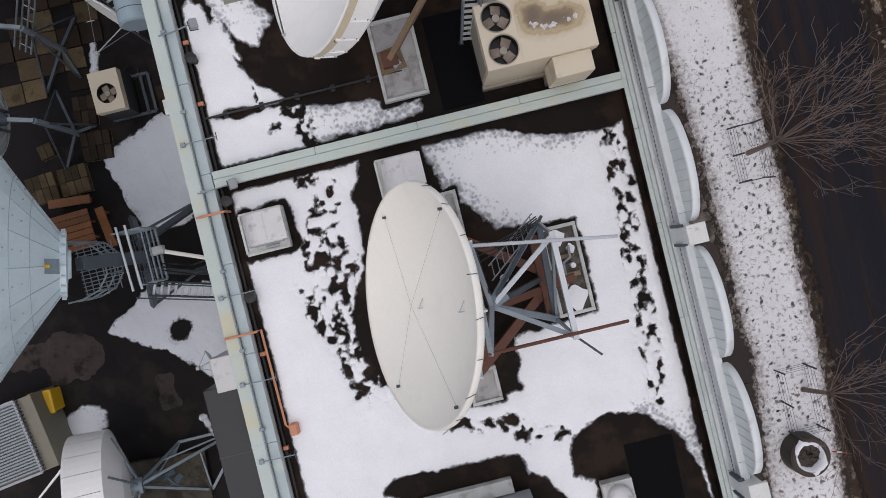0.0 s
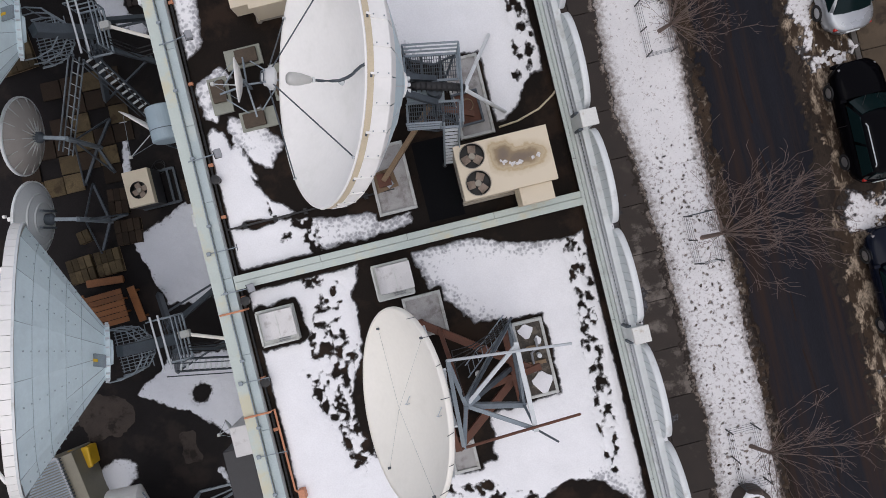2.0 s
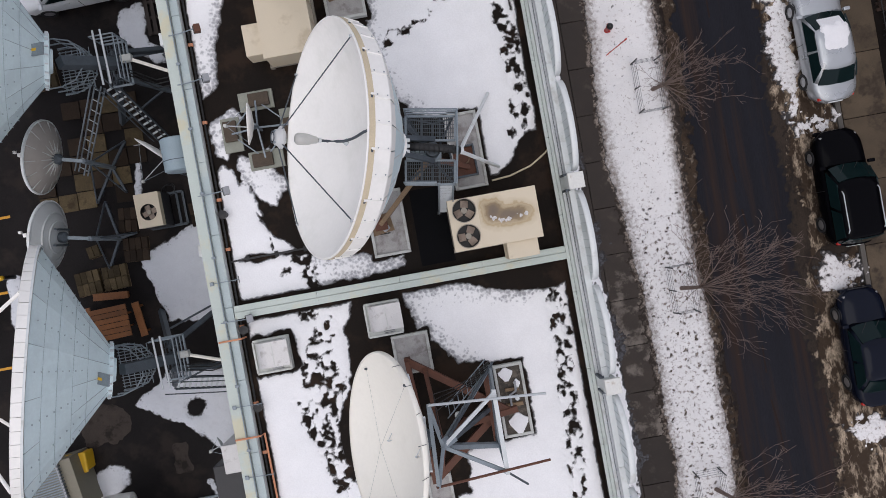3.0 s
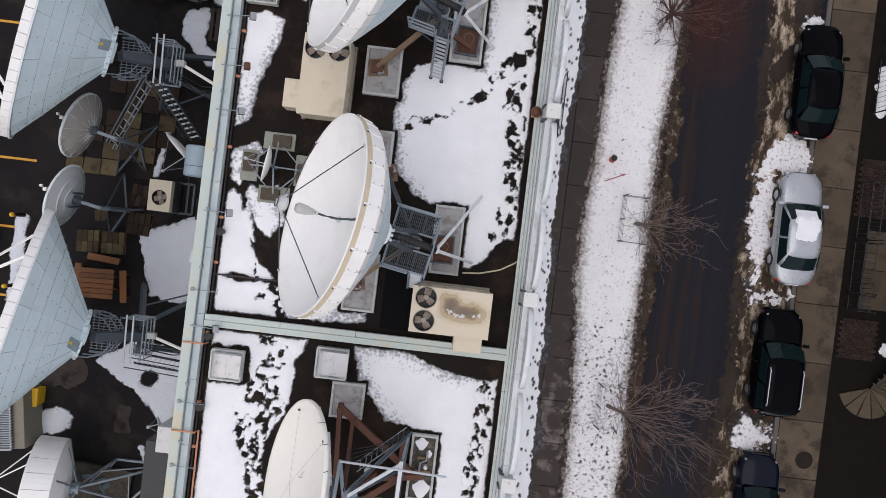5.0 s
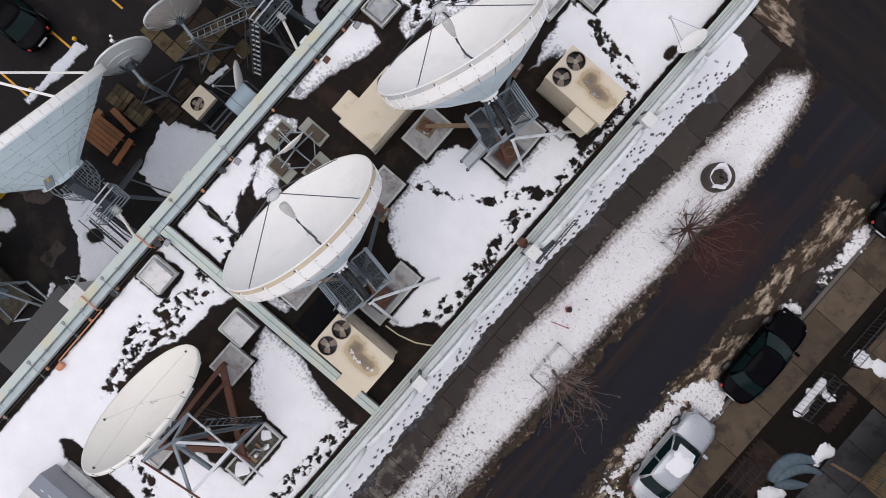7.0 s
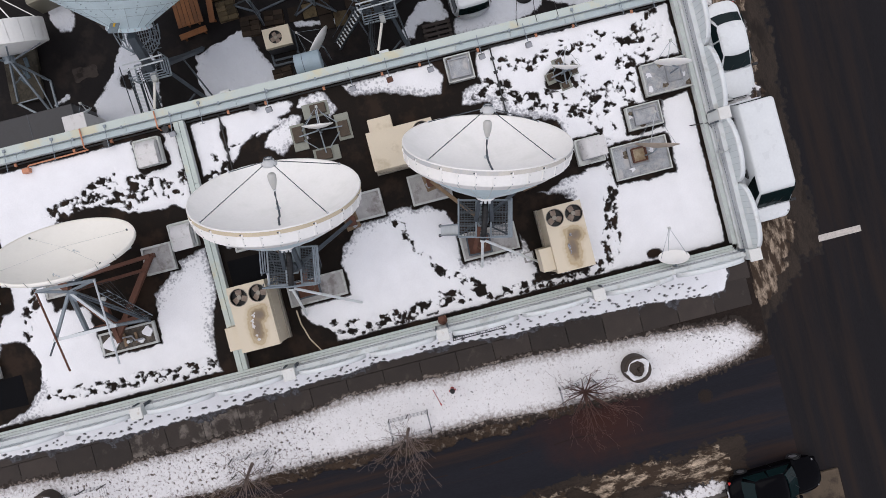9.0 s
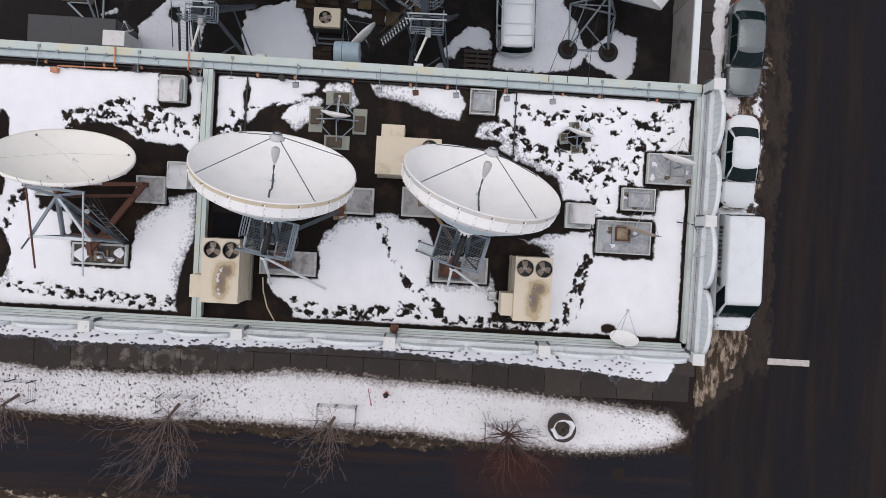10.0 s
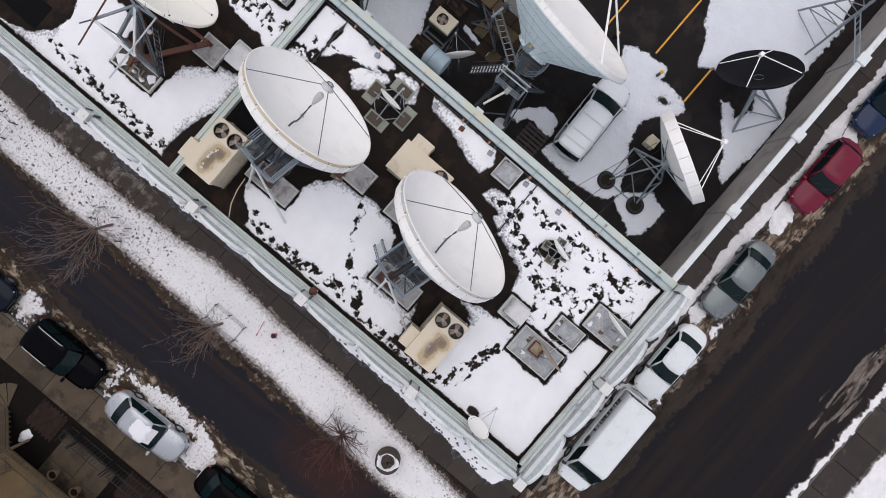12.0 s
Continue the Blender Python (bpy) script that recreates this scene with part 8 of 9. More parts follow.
CAR_SILVER = car_paint("silver car paint", (0.42, 0.44, 0.46), 0.3, 0.5)
CAR_PALE = car_paint("pale silver car paint", (0.66, 0.68, 0.70), 0.35, 0.1)
CAR_BLACK = car_paint("black car paint", (0.0022, 0.0022, 0.0032), 0.06, 0.0, 0.045)
CAR_NAVY = car_paint("dark blue car paint", (0.004, 0.006, 0.014), 0.1, 0.0, 0.15)
CAR_WHITE = car_paint("white car paint", (0.78, 0.80, 0.80), 0.3)
CAR_GREY = car_paint("grey-green car paint", (0.17, 0.19, 0.19), 0.25, 0.4)
CAR_RED = car_paint("crimson car paint", (0.15, 0.007, 0.026), 0.2, 0.0, 0.3)
CAR_BLUE = car_paint("blue car paint", (0.009, 0.022, 0.065), 0.2, 0.0, 0.3)
SG, NG = "cars parked along the street", "cars parked along the side street"
car(pose(22.66, 6.05, 0.1, 0, 0, 91), CAR_SILVER, "silver sedan with a patch of snow on its windscreen", 4.72, 1.8, 1.44, "sedan", SG, True)
car(pose(22.72, 12.25, 0.1, 0, 0, 90), CAR_BLACK, "glossy black sedan parked on dirty snow", 4.75, 1.82, 1.46, "sedan", SG)
car(pose(22.45, 0.35, 0.1, 0, 0, 90), CAR_BLACK, "glossy black estate with roof rails on dirty snow", 4.5, 1.85, 1.7, "suv", SG, False, True)
car(pose(22.35, -5.9, 0.1, 0, 0, 90), CAR_NAVY, "dark blue sedan parked beside the pavement", 4.6, 1.78, 1.44, "sedan", SG)
car(pose(22.95, 22.2, 0.1, 0, 0, 92), CAR_BLACK, "black sedan parked near the junction", 4.6, 1.78, 1.44, "sedan", SG)
car(pose(1.95, 25.15, 0.06, 0, 0, 0), CAR_WHITE, "white sedan parked on dirty slush", 4.62, 1.74, 1.42, "sedan", NG)
car(pose(-3.75, 25.05, 0.06, 0, 0, 0), CAR_GREY, "grey-green sedan parked on dirty slush", 4.75, 1.8, 1.42, "sedan", NG)
car(pose(-11.0, 25.0, 0.06, 0, 0, 0), CAR_RED, "crimson hatchback parked beside a snow strip", 4.5, 1.8, 1.55, "hatch", NG)
car(pose(-16.2, 24.9, 0.06, 0, 0, 0), CAR_BLUE, "dark blue hatchback parked beside a snow strip", 4.3, 1.75, 1.5, "hatch", NG)
van = car(pose(7.45, 25.15, 0.06, 0, 0, 1), CAR_WHITE, "white panel van with dark lettering on its side", 5.9, 2.0, 2.05, "van", NG)
for k, wdt in enumerate((0.2, 0.16, 0.06, 0.16, 0.16, 0.22, 0.16, 0.1, 0.06, 0.16)):
    x = -2.25 + 0.225 * k
    part("lettering_bar", cube(x, -1.006, 1.25, x + wdt * 0.85, -0.94, 1.45 if k else 1.52), GREY_DARK, van)
for k in range(3):
    part("emblem_bar", cube(0.25 + 0.03 * k, -1.006, 1.2 + 0.11 * k, 0.62 + 0.05 * k, -0.94, 1.26 + 0.11 * k), GREY_DARK, van)
car(pose(-5.15, 13.5, 0.06, 0, 0, 182), CAR_PALE, "silver-white minivan with roof bars in the snowy yard", 4.9, 1.95, 1.8, "minivan", "", False, True)
car(pose(-13.25, 7.2, 0.06, 0, 0, 1), CAR_BLACK, "black car parked in the yard beneath a giant dish", 4.6, 1.8, 1.45, "sedan")
car(pose(-13.4, 1.6, 0.06, 0, 0, 182), CAR_BLACK, "black car parked in the yard", 4.6, 1.78, 1.45, "sedan")


# ---- bare trees ----
def twig_mesh(name, segs, material, parent, label=""):
    """Many tapered bars in one mesh."""
    vs, fs = [], []
    for a, b, r1, r2, n in segs:
        q = (b - a).to_track_quat("Z", "Y")
        k0 = len(vs)
        for p, r in ((a, r1), (b, r2)):
            for k in range(n):
                vs.append(p + q @ Vector((r * math.cos(2 * math.pi * k / n), r * math.sin(2 * math.pi * k / n), 0)))
        for k in range(n):
            fs.append((k0 + k, k0 + (k + 1) % n, k0 + n + (k + 1) % n, k0 + n + k))
    me = bpy.data.meshes.new(name)
    me.from_pydata([tuple(v) for v in vs], [], fs)
    me.materials.append(material)
    ob = new(name, me)
    ob.parent = parent
    if label:
        ob["label"] = label
    return ob


def bare_tree(x, y, h, spread, seed, label, lean=(0.0, 0.0), limbs=7, reach=0.5, bark=None, girth=1.0):
    """A leafless street tree: tapered trunk, limbs and several orders of twigs."""
    rng = random.Random(seed)
    top = root("tree", pose(x, y, 0.1), label, "tree", "bare street trees")
    tr, tw, lb = [], [], []

    def grow(to, p, d, length, r, order):
        n = 5 if order < 3 else 3
        q = p
        for k in range(n):
            d2 = (d + Vector((rng.uniform(-1, 1), rng.uniform(-1, 1), rng.uniform(-0.3, 0.5))) * (0.09 + 0.03 * order)).normalized()
            e = q + d2 * (length / n)
            r2 = r * 0.82
            to.append((q, e, max(r, 0.006), max(r2, 0.005), 6 if order < 2 else 4 if order < 3 else 3))
            if order < 4 and k and rng.random() < (1.0 if order < 2 else 0.85 if order == 2 else 0.6):
                side = Vector((rng.uniform(-1, 1), rng.uniform(-1, 1), rng.uniform(-0.1, 0.6))).normalized()
                grow(tw, e, (d2 * 0.95 + side * 0.6).normalized(), length * rng.uniform(0.36, 0.6), r2 * 0.6, order + 1)
            q, d, r = e, d2, r2

    fork = Vector((lean[0] * 0.4, lean[1] * 0.4, h * 0.30))
    tr += [(Vector((0, 0, -0.1)), fork * 0.5, 0.09, 0.075, 10), (fork * 0.5, fork, 0.075, 0.06, 10)]
    for k in range(limbs):
        a = 2 * math.pi * k * 0.382 + rng.uniform(-0.3, 0.3)
        out = spread * rng.uniform(0.45, 1.25)
        d = Vector((math.cos(a) * out + lean[0] * 0.6, math.sin(a) * out + lean[1] * 0.6, 1.0)).normalized()
        grow(lb, fork * rng.uniform(0.8, 1.0), d, h * reach * rng.uniform(0.65, 1.2), 0.018 * girth, 1)
    grow(lb, fork, Vector((lean[0] * 0.5, lean[1] * 0.5, 1)).normalized(), h * 0.5, 0.028, 1)
    for nm, segs, lab in (("trunk", tr, ""), ("limb_fork", lb, ""), ("crown", tw, "fine bare twigs")):
        twig_mesh(nm, segs, bark or BARK, top, lab)
    return top


bare_tree(15.78, -2.45, 6.2, 0.95, 3, "bare many-twigged street tree in a wire guard", (0.55, 0.4), 21, 0.46)
bare_tree(16.03, 5.5, 3.9, 1.05, 5, "small bare street tree in a wire guard", (0.25, -0.2), 18, 0.5)
bare_tree(16.27, 14.3, 2.7, 1.35, 8, "bare bushy red-brown street tree on the snowy verge", (0.0, 0), 26, 0.62, BARK_RED, 2.2)
bare_tree(15.75, -10.6, 5.2, 0.9, 11, "bare street tree in a wire guard", (0.3, 0.5), 13, 0.5)


def tree_guard(x0, y0, x1, y1, label, seed=1):
    """Four leaning stakes with wire mesh."""
    rng = random.Random(seed)
    top = root("tree_guard", pose((x0 + x1) / 2, (y0 + y1) / 2, 0.1), label, "tree guard", "wire tree guards")
    w, l = (x1 - x0) / 2, (y1 - y0) / 2
    pts = [(-w, -l), (w, -l), (w, l), (-w, l), (-w, 0.0)]
    for px_, py_ in pts:
        part("stake", rods([((px_, py_, -0.1), (px_ + rng.uniform(-0.05, 0.05), py_ + rng.uniform(-0.05, 0.05), 0.85))], 0.028, 6), IRON, top)
    bm = bmesh.new()
    for (ax, ay), (bx, by) in zip(pts[:4], pts[1:4] + pts[:1]):
        for k in range(4):
            rod(bm, (ax, ay, 0.1 + 0.2 * k), (bx, by, 0.1 + 0.2 * k), 0.006, n=4)
    part("mesh", bm, STEEL_DARK, top)


tree_guard(15.36, 4.65, 16.3, 6.6, "wire-mesh tree guard with dark stakes in the snow", 1)
tree_guard(15.3, -3.35, 16.15, -1.5, "wire-mesh tree guard with dark stakes in the snow", 2)
tree_guard(14.97, -11.85, 15.95, -9.72, "wire-mesh tree guard with dark stakes in the snow", 3)
tree_guard(15.9, 13.2, 16.7, 14.9, "wire-mesh tree guard with dark stakes in the snow", 4)


def planter(x, y, label):
    top = root("planter", pose(x, y, 0.1), label, "planter", "round street planters")
    part("tub", spin([(0.001, 0), (0.62, 0), (0.68, 0.1), (0.66, 0.75), (0.6, 0.8), (0.5, 0.8), (0.46, 0.6), (0.001, 0.6)], 36), EARTH_TUB, top, smooth=False)
    ring = spin([(0.36, 0.62), (0.42, 0.8), (0.5, 0.84), (0.58, 0.82), (0.62, 0.74)], 36)
    for v in ring.verts:
        a = math.atan2(v.co.y, v.co.x)
        k = 1 + 0.05 * math.sin(3 * a + 1) + 0.04 * math.sin(7 * a) + 0.03 * math.sin(13 * a + 2)
        v.co.x, v.co.y, v.co.z = v.co.x * k, v.co.y * k, v.co.z - 0.05 * (1 + math.sin(2 * a + 0.5))
    part("snow_ring", ring, SNOW_SMOOTH, top, "uneven ring of snow on the rim", True)
    rng = random.Random(4)
    bm = bmesh.new()
    for k in range(60):
        a, r = rng.uniform(0, 6.28), rng.uniform(0, 0.34)
        rod(bm, (r * math.cos(a), r * math.sin(a), 0.58), (r * math.cos(a) + rng.uniform(-0.1, 0.1), r * math.sin(a) + rng.uniform(-0.1, 0.1), 0.58 + rng.uniform(0.04, 0.16)), 0.012, 0.004, 4)
    part("dead_plants", bm, EARTH, top)


EARTH_TUB = mat("dark brown planter", (0.05, 0.036, 0.028), 0.7, var=0.15)
planter(15.84, 17.07, "round dark planter with a ring of snow")
planter(15.16, -12.56, "round dark planter with a ring of snow")
stick = root("marker_pole", pose(15.75, -12.7, 0.1, 0, 62, -12), "red and white marker pole leaning on a planter", "pole")
for k in range(6):
    part("band", rods([((0, 0, 0.15 * k), (0, 0, 0.15 * (k + 1)))], 0.025, 8), RED if k % 2 else CAP_WHITE, stick)
hyd = root("fire_hydrant", pose(14.65, 8.08, 0.1), "short red fire hydrant in the snow", "hydrant")
part("barrel", spin([(0.15, 0), (0.15, 0.05), (0.1, 0.07), (0.1, 0.5), (0.13, 0.52), (0.12, 0.6), (0.06, 0.67), (0.001, 0.68)], 18), RED, hyd, smooth=True)
part("bonnet", spin([(0.001, 0.62), (0.125, 0.6), (0.125, 0.66), (0.07, 0.74), (0.001, 0.76)], 16), BLACK, hyd, "black bonnet")
for s in (-1, 1):
    part("outlet", rods([((0, 0, 0.42), (0, 0.17 * s, 0.42))], 0.05, 10), RED, hyd)
mk_ = root("marker_pole", pose(14.45, 7.12, 0.1, 0, 35, 25), "thin red marker pole leaning in the snow", "pole")
part("rod", rods([((0, 0, 0), (0, 0, 1.2))], 0.018, 6), RED, mk_)
part("flag", cube(-0.03, -0.03, 1.1, 0.03, 0.03, 1.22, 0.01), RED, mk_)
iron = root("iron_railing", pose(12.2, 10.05, 0.12), "black iron railing folded against the street front", "railing")
for y in (-1.3, -0.1, 0.0, 1.3):
    part("post", rods([((0.02, y, 0), (0.02, y, 1.0))], 0.025, 6), IRON, iron)
for z in (0.1, 0.95):
    part("rail", rods([((0.02, -1.3, z), (0.02, 1.3, z))], 0.022, 6), IRON, iron)
for k in range(22):
    part("bar", rods([((0.02, -1.2 + 0.115 * k, 0.1), (0.02, -1.2 + 0.115 * k, 0.95))], 0.011, 5), IRON, iron)
part("landing", cube(-0.22, -1.3, 0.0, 0.0, 0.0, 0.06), STEEL_DARK, iron)

# ---- road markings ----
marks = root("road_marking", pose(0, 0, 0), "worn white stop line on wet asphalt", "road marking", kind="structure")
part("stop_line", cube(11.82, 27.55, 0.0, 12.14, 29.72, 0.006), WHITE_LINE, marks)
bike = root("road_marking", pose(20.95, 29.6, 0.0), "worn white bicycle sign and arrows on wet asphalt", "road marking", kind="structure")
bm_ = bmesh.new()
for cx in (-0.35, 0.35):
    pts = [(0.0 + 0.26 * math.cos(2 * math.pi * k / 16), cx + 0.26 * math.sin(2 * math.pi * k / 16), 0.004) for k in range(17)]
    for a, b in zip(pts, pts[1:]):
        beam(bm_, a, b, 0.05, 0.004)
for a, b in (((0, -0.35), (-0.3, -0.1)), ((-0.3, -0.1), (-0.3, 0.25)), ((0, 0.35), (-0.4, 0.2)), ((0, -0.05), (-0.3, 0.2)), ((0, -0.35), (0, -0.05))):
    beam(bm_, (*a, 0.004), (*b, 0.004), 0.05, 0.004)
for y in (1.2, 1.75):
    beam(bm_, (-0.45, y, 0.004), (0.0, y + 0.45, 0.004), 0.14, 0.004)
    beam(bm_, (0.45, y, 0.004), (0.0, y + 0.45, 0.004), 0.14, 0.004)
part("sign", bm_, WHITE_LINE, bike)
crack = root("road_marking", pose(0, 0, 0), "long brown seam down the middle of the road", "road seam", kind="structure")
rng_ = random.Random(9)
seam_pts = [(18.75 + 0.12 * math.sin(k * 0.7) + rng_.uniform(-0.06, 0.06), -24 + 1.1 * k) for k in range(36)]
for a, b in zip(seam_pts, seam_pts[1:]):
    if rng_.random() < 0.6:
        part("seam", beams([((*a, 0.002), (*b, 0.002))], 0.03 + 0.07 * rng_.random(), 0.005), SEAM, crack)
MANHOLE = mat("rusty manhole iron", (0.02, 0.014, 0.011), 0.7, spec=0.15, var=0.3, scale=12, bump=0.5)
for x, y in ((24.55, -3.8), (18.2, 20.2)):
    mh = root("manhole_cover", pose(x, y, 0.122 if x > 20 else 0.0), "round iron manhole cover", "manhole cover", kind="structure")
    part("cover", spin([(0.001, 0.006), (0.3, 0.006), (0.32, 0.0), (0.36, 0.008), (0.38, 0.0)], 32), MANHOLE, mh)

# ---- yard things ----
YZ = 0.06


def yard_ac():
    top = root("air_conditioner", pose(-3.85, 4.25, YZ), "beige single-fan condenser on a dark frame in the yard", "air conditioner")
    W, L, z1 = 0.46, 0.64, 1.3
    part("body", cube(-W, -L, 0.15, W, L, z1 - 0.3, 0.02), GREY_DARK, top)
    bm = bmesh.new()
    segs, r = 28, 0.31
    ob = [bm.verts.new((x, y, z1)) for x, y in ((-W, -L), (W, -L), (W, L), (-W, L))]
    es = [bm.edges.new((ob[k], ob[(k + 1) % 4])) for k in range(4)]
    ring = [bm.verts.new((r * math.cos(2 * math.pi * k / segs), -0.08 + r * math.sin(2 * math.pi * k / segs), z1)) for k in range(segs)]
    es += [bm.edges.new((ring[k], ring[(k + 1) % segs])) for k in range(segs)]
    bmesh.ops.triangle_fill(bm, use_beauty=True, edges=es)
    for f in [f for f in bm.faces if all(v in ring for v in f.verts)]:
        bm.faces.remove(f)
    lo = [bm.verts.new((x, y, z1 - 0.3)) for x, y in ((-W, -L), (W, -L), (W, L), (-W, L))]
    for k in range(4):
        bm.faces.new((ob[k], ob[(k + 1) % 4], lo[(k + 1) % 4], lo[k]))
    bmesh.ops.recalc_face_normals(bm, faces=bm.faces[:])
    part("lid", bm, BEIGE, top)
    at = Matrix.Translation((0, -0.08, 0))
    f = part("fan", moved(spin([(0.001, z1 - 0.06), (0.08, z1 - 0.06), (0.08, z1 - 0.18), (0.001, z1 - 0.18)], 14), at), BEIGE_DARK, top)
    part("fan_well", moved(spin([(r, z1 - 0.005), (r, z1 - 0.28), (0.001, z1 - 0.28)], 28), at), BLACK, f)
    for k in range(4):
        a = math.pi / 2 * k + 0.3
        part("blade", moved(cube(0.06, -0.1, z1 - 0.15, 0.28, 0.1, z1 - 0.135, 0.0, Matrix.Rotation(a, 4, "Z")), at), FAN, f)
    part("frame", beams([((-W, -L, 0.06), (W + 0.5, -L, 0.06)), ((-W, L, 0.06), (W + 0.5, L, 0.06)), ((W + 0.5, -L, 0.06), (W + 0.5, L, 0.06)), ((W + 0.25, -L, 0.06), (W + 0.25, L, 0.06)), ((-W, -L, 0.06), (-W, L, 0.06))], 0.09, 0.1), STEEL_DARK, top)


yard_ac()


def picnic_table(m):
    top = root("picnic_table", m, "red-brown timber picnic table with benches on wet ground", "table")
    for k in range(6):
        part("plank", cube(-0.72, -0.62 + 0.21 * k, 0.72, 0.72, -0.43 + 0.21 * k, 0.77, 0.008), WOOD_RED, top)
    for x in (-0.5, 0.5):
        part("leg", beams([((x, -0.25, 0), (x, -0.25, 0.72)), ((x, 0.25, 0), (x, 0.25, 0.72)), ((x, -0.6, 0.69), (x, 0.6, 0.69))], 0.07), WOOD_RED, top)
    return top


def bench(m):
    top = root("bench", m, "narrow red-brown timber bench on wet ground", "bench", "benches round the picnic table")
    part("seat", cube(-0.68, -0.14, 0.4, 0.68, 0.14, 0.46, 0.01), WOOD_RED, top)
    for x in (-0.5, 0.5):
        part("leg", cube(x - 0.04, -0.1, 0, x + 0.04, 0.1, 0.4), WOOD_RED, top)


picnic_table(pose(-6.3, 0.3, YZ, 0, 0, 2))
bench(pose(-6.25, 1.33, YZ, 0, 0, -5))
bench(pose(-5.3, 0.25, YZ, 0, 0, 97))
bench(pose(-7.25, 0.35, YZ, 0, 0, 92))

# slabs and kerb blocks
pv = root("slab_floor", pose(0, 0, 0), "patchwork of sandy and brown paving slabs on the yard", "paving", kind="structure")
rng_ = random.Random(21)
sm_ = {}
for nm, mm in (("a", BLOCK), ("b", BLOCK_BROWN)):
    bm_ = cube(-0.355, -0.335, 0, 0.355, 0.335, 0.07, 0.012)
    me_ = bpy.data.meshes.new("slab")
    bm_.to_mesh(me_)
    bm_.free()
    me_.materials.append(mm)
    sm_[nm] = me_
for i in range(6):
    for j in range(6):
        x, y = -8.1 + 0.75 * i, 5.2 + 0.71 * j
        if (i + 2 * j) % 7 == 3 or (x < -7.0 and y > 6.8) or (x > -4.6 and y < 6.2):
            continue
        ob_ = new("slab", sm_["a" if rng_.random() < 0.42 else "b"])
        ob_.matrix_world = pose(x, y, YZ + rng_.uniform(0, 0.03), rng_.uniform(-1, 1), rng_.uniform(-1, 1), -2 + rng_.uniform(-1.5, 1.5))
        ob_.parent = pv


def block_stack(x, y, turn, nx, ny, label, material, h=0.2, w=0.24, l=0.47):
    top = root("block_stack", pose(x, y, YZ, 0, 0, turn), label, "blocks", "stacks of blocks in the yard")
    bm_ = cube(-w / 2 + 0.006, -l / 2 + 0.006, 0, w / 2 - 0.006, l / 2 - 0.006, h, 0.012)
    me_ = bpy.data.meshes.new("block")
    bm_.to_mesh(me_)
    bm_.free()
    me_.materials.append(material)
    r = random.Random(int(x * 100) + 5)
    for i in range(nx):
        for j in range(ny):
            ob_ = new("block", me_)
            ob_.matrix_world = pose((i - (nx - 1) / 2) * w, (j - (ny - 1) / 2) * l, r.choice((0, 0, 0.02)), 0, 0, r.uniform(-1.5, 1.5))
            ob_.parent = top
    part("pallet", cube(-nx * w / 2, -ny * l / 2, -0.01, nx * w / 2, ny * l / 2, 0.02), WOOD_OLD, top)


block_stack(-7.12, 1.98, 4, 4, 2, "sandy concrete blocks stacked on the yard", BLOCK)
block_stack(-6.05, 2.02, 2, 4, 2, "sandy concrete blocks stacked on the yard", BLOCK)
block_stack(-5.05, 2.95, -4, 4, 2, "dark brown blocks on a pallet in the yard", BLOCK_BROWN)
block_stack(-5.15, 4.15, -6, 3, 2, "dark brown blocks stacked beside the condenser", BLOCK_BROWN)
block_stack(-2.35, 3.9, 3, 3, 2, "brown blocks stacked at the foot of the wall", BLOCK_BROWN)
block_stack(-6.7, 3.15, 10, 2, 1, "pair of sandy blocks on the wet yard", BLOCK)
block_stack(-7.6, 10.4, 5, 6, 3, "row of sandy blocks beside the minivan", BLOCK)

tank = root("fuel_tank", pose(-1.6, 5.66, YZ), "short blue-grey drum tank on a tall steel stand by the wall", "tank")
part("drum", moved(spin([(0.001, -0.58), (0.44, -0.58), (0.5, -0.54), (0.5, 0.54), (0.44, 0.58), (0.001, 0.58)], 36), Matrix.Translation((0, 0, 3.55)) @ Matrix.Rotation(math.pi / 2, 4, "X")), TANK, tank, smooth=False)
part("seam", moved(spin([(0.503, -0.012), (0.503, 0.012)], 36), Matrix.Translation((0, -0.2, 3.55)) @ Matrix.Rotation(math.pi / 2, 4, "X")), STEEL_DARK, tank)
for x in (-0.42, 0.42):
    for y in (-0.45, 0.45):
        part("leg", beams([((x, y, 0), (x, y, 3.3))], 0.06), STEEL_DARK, tank)
for y in (-0.45, 0.45):
    part("cross_member", beams([((-0.42, y, 3.08), (0.42, y, 3.08))], 0.06), STEEL_DARK, tank)
small_dish((-2.8, 6.1, 2.25), 226, 5, 0.88, (-2.55, 6.35), "white-rimmed dish on a short mast in the yard", None, base_z=YZ, shallow=0.14, ahead=1.15)
coil = root("cable_coil", pose(-3.45, 5.0, YZ), "loose coil of black cable on the wet yard", "cable")
for k in range(3):
    part("loop", tube([(0.06 * k + (0.26 - 0.03 * k) * math.cos(2 * math.pi * j / 20), 0.05 * k + (0.22 - 0.02 * k) * math.sin(2 * math.pi * j / 20), 0.03 + 0.04 * k + 0.02 * math.sin(j)) for j in range(21)], 0.014, 5), BLACK, coil)

ye = root("grit_bin", pose(-8.62, -4.8, YZ), "yellow plastic grit bin on wet asphalt", "bin")
part("bin", cube(-0.36, -0.36, 0, 0.36, 0.36, 0.6, 0.06), YELLOW, ye)
part("lid", cube(-0.4, -0.4, 0.6, 0.4, 0.4, 0.74, 0.06), YELLOW, ye)
part("handle", rods([((0.1, -0.12, 0.76), (0.1, 0.12, 0.76))], 0.018, 6), BLACK, ye)


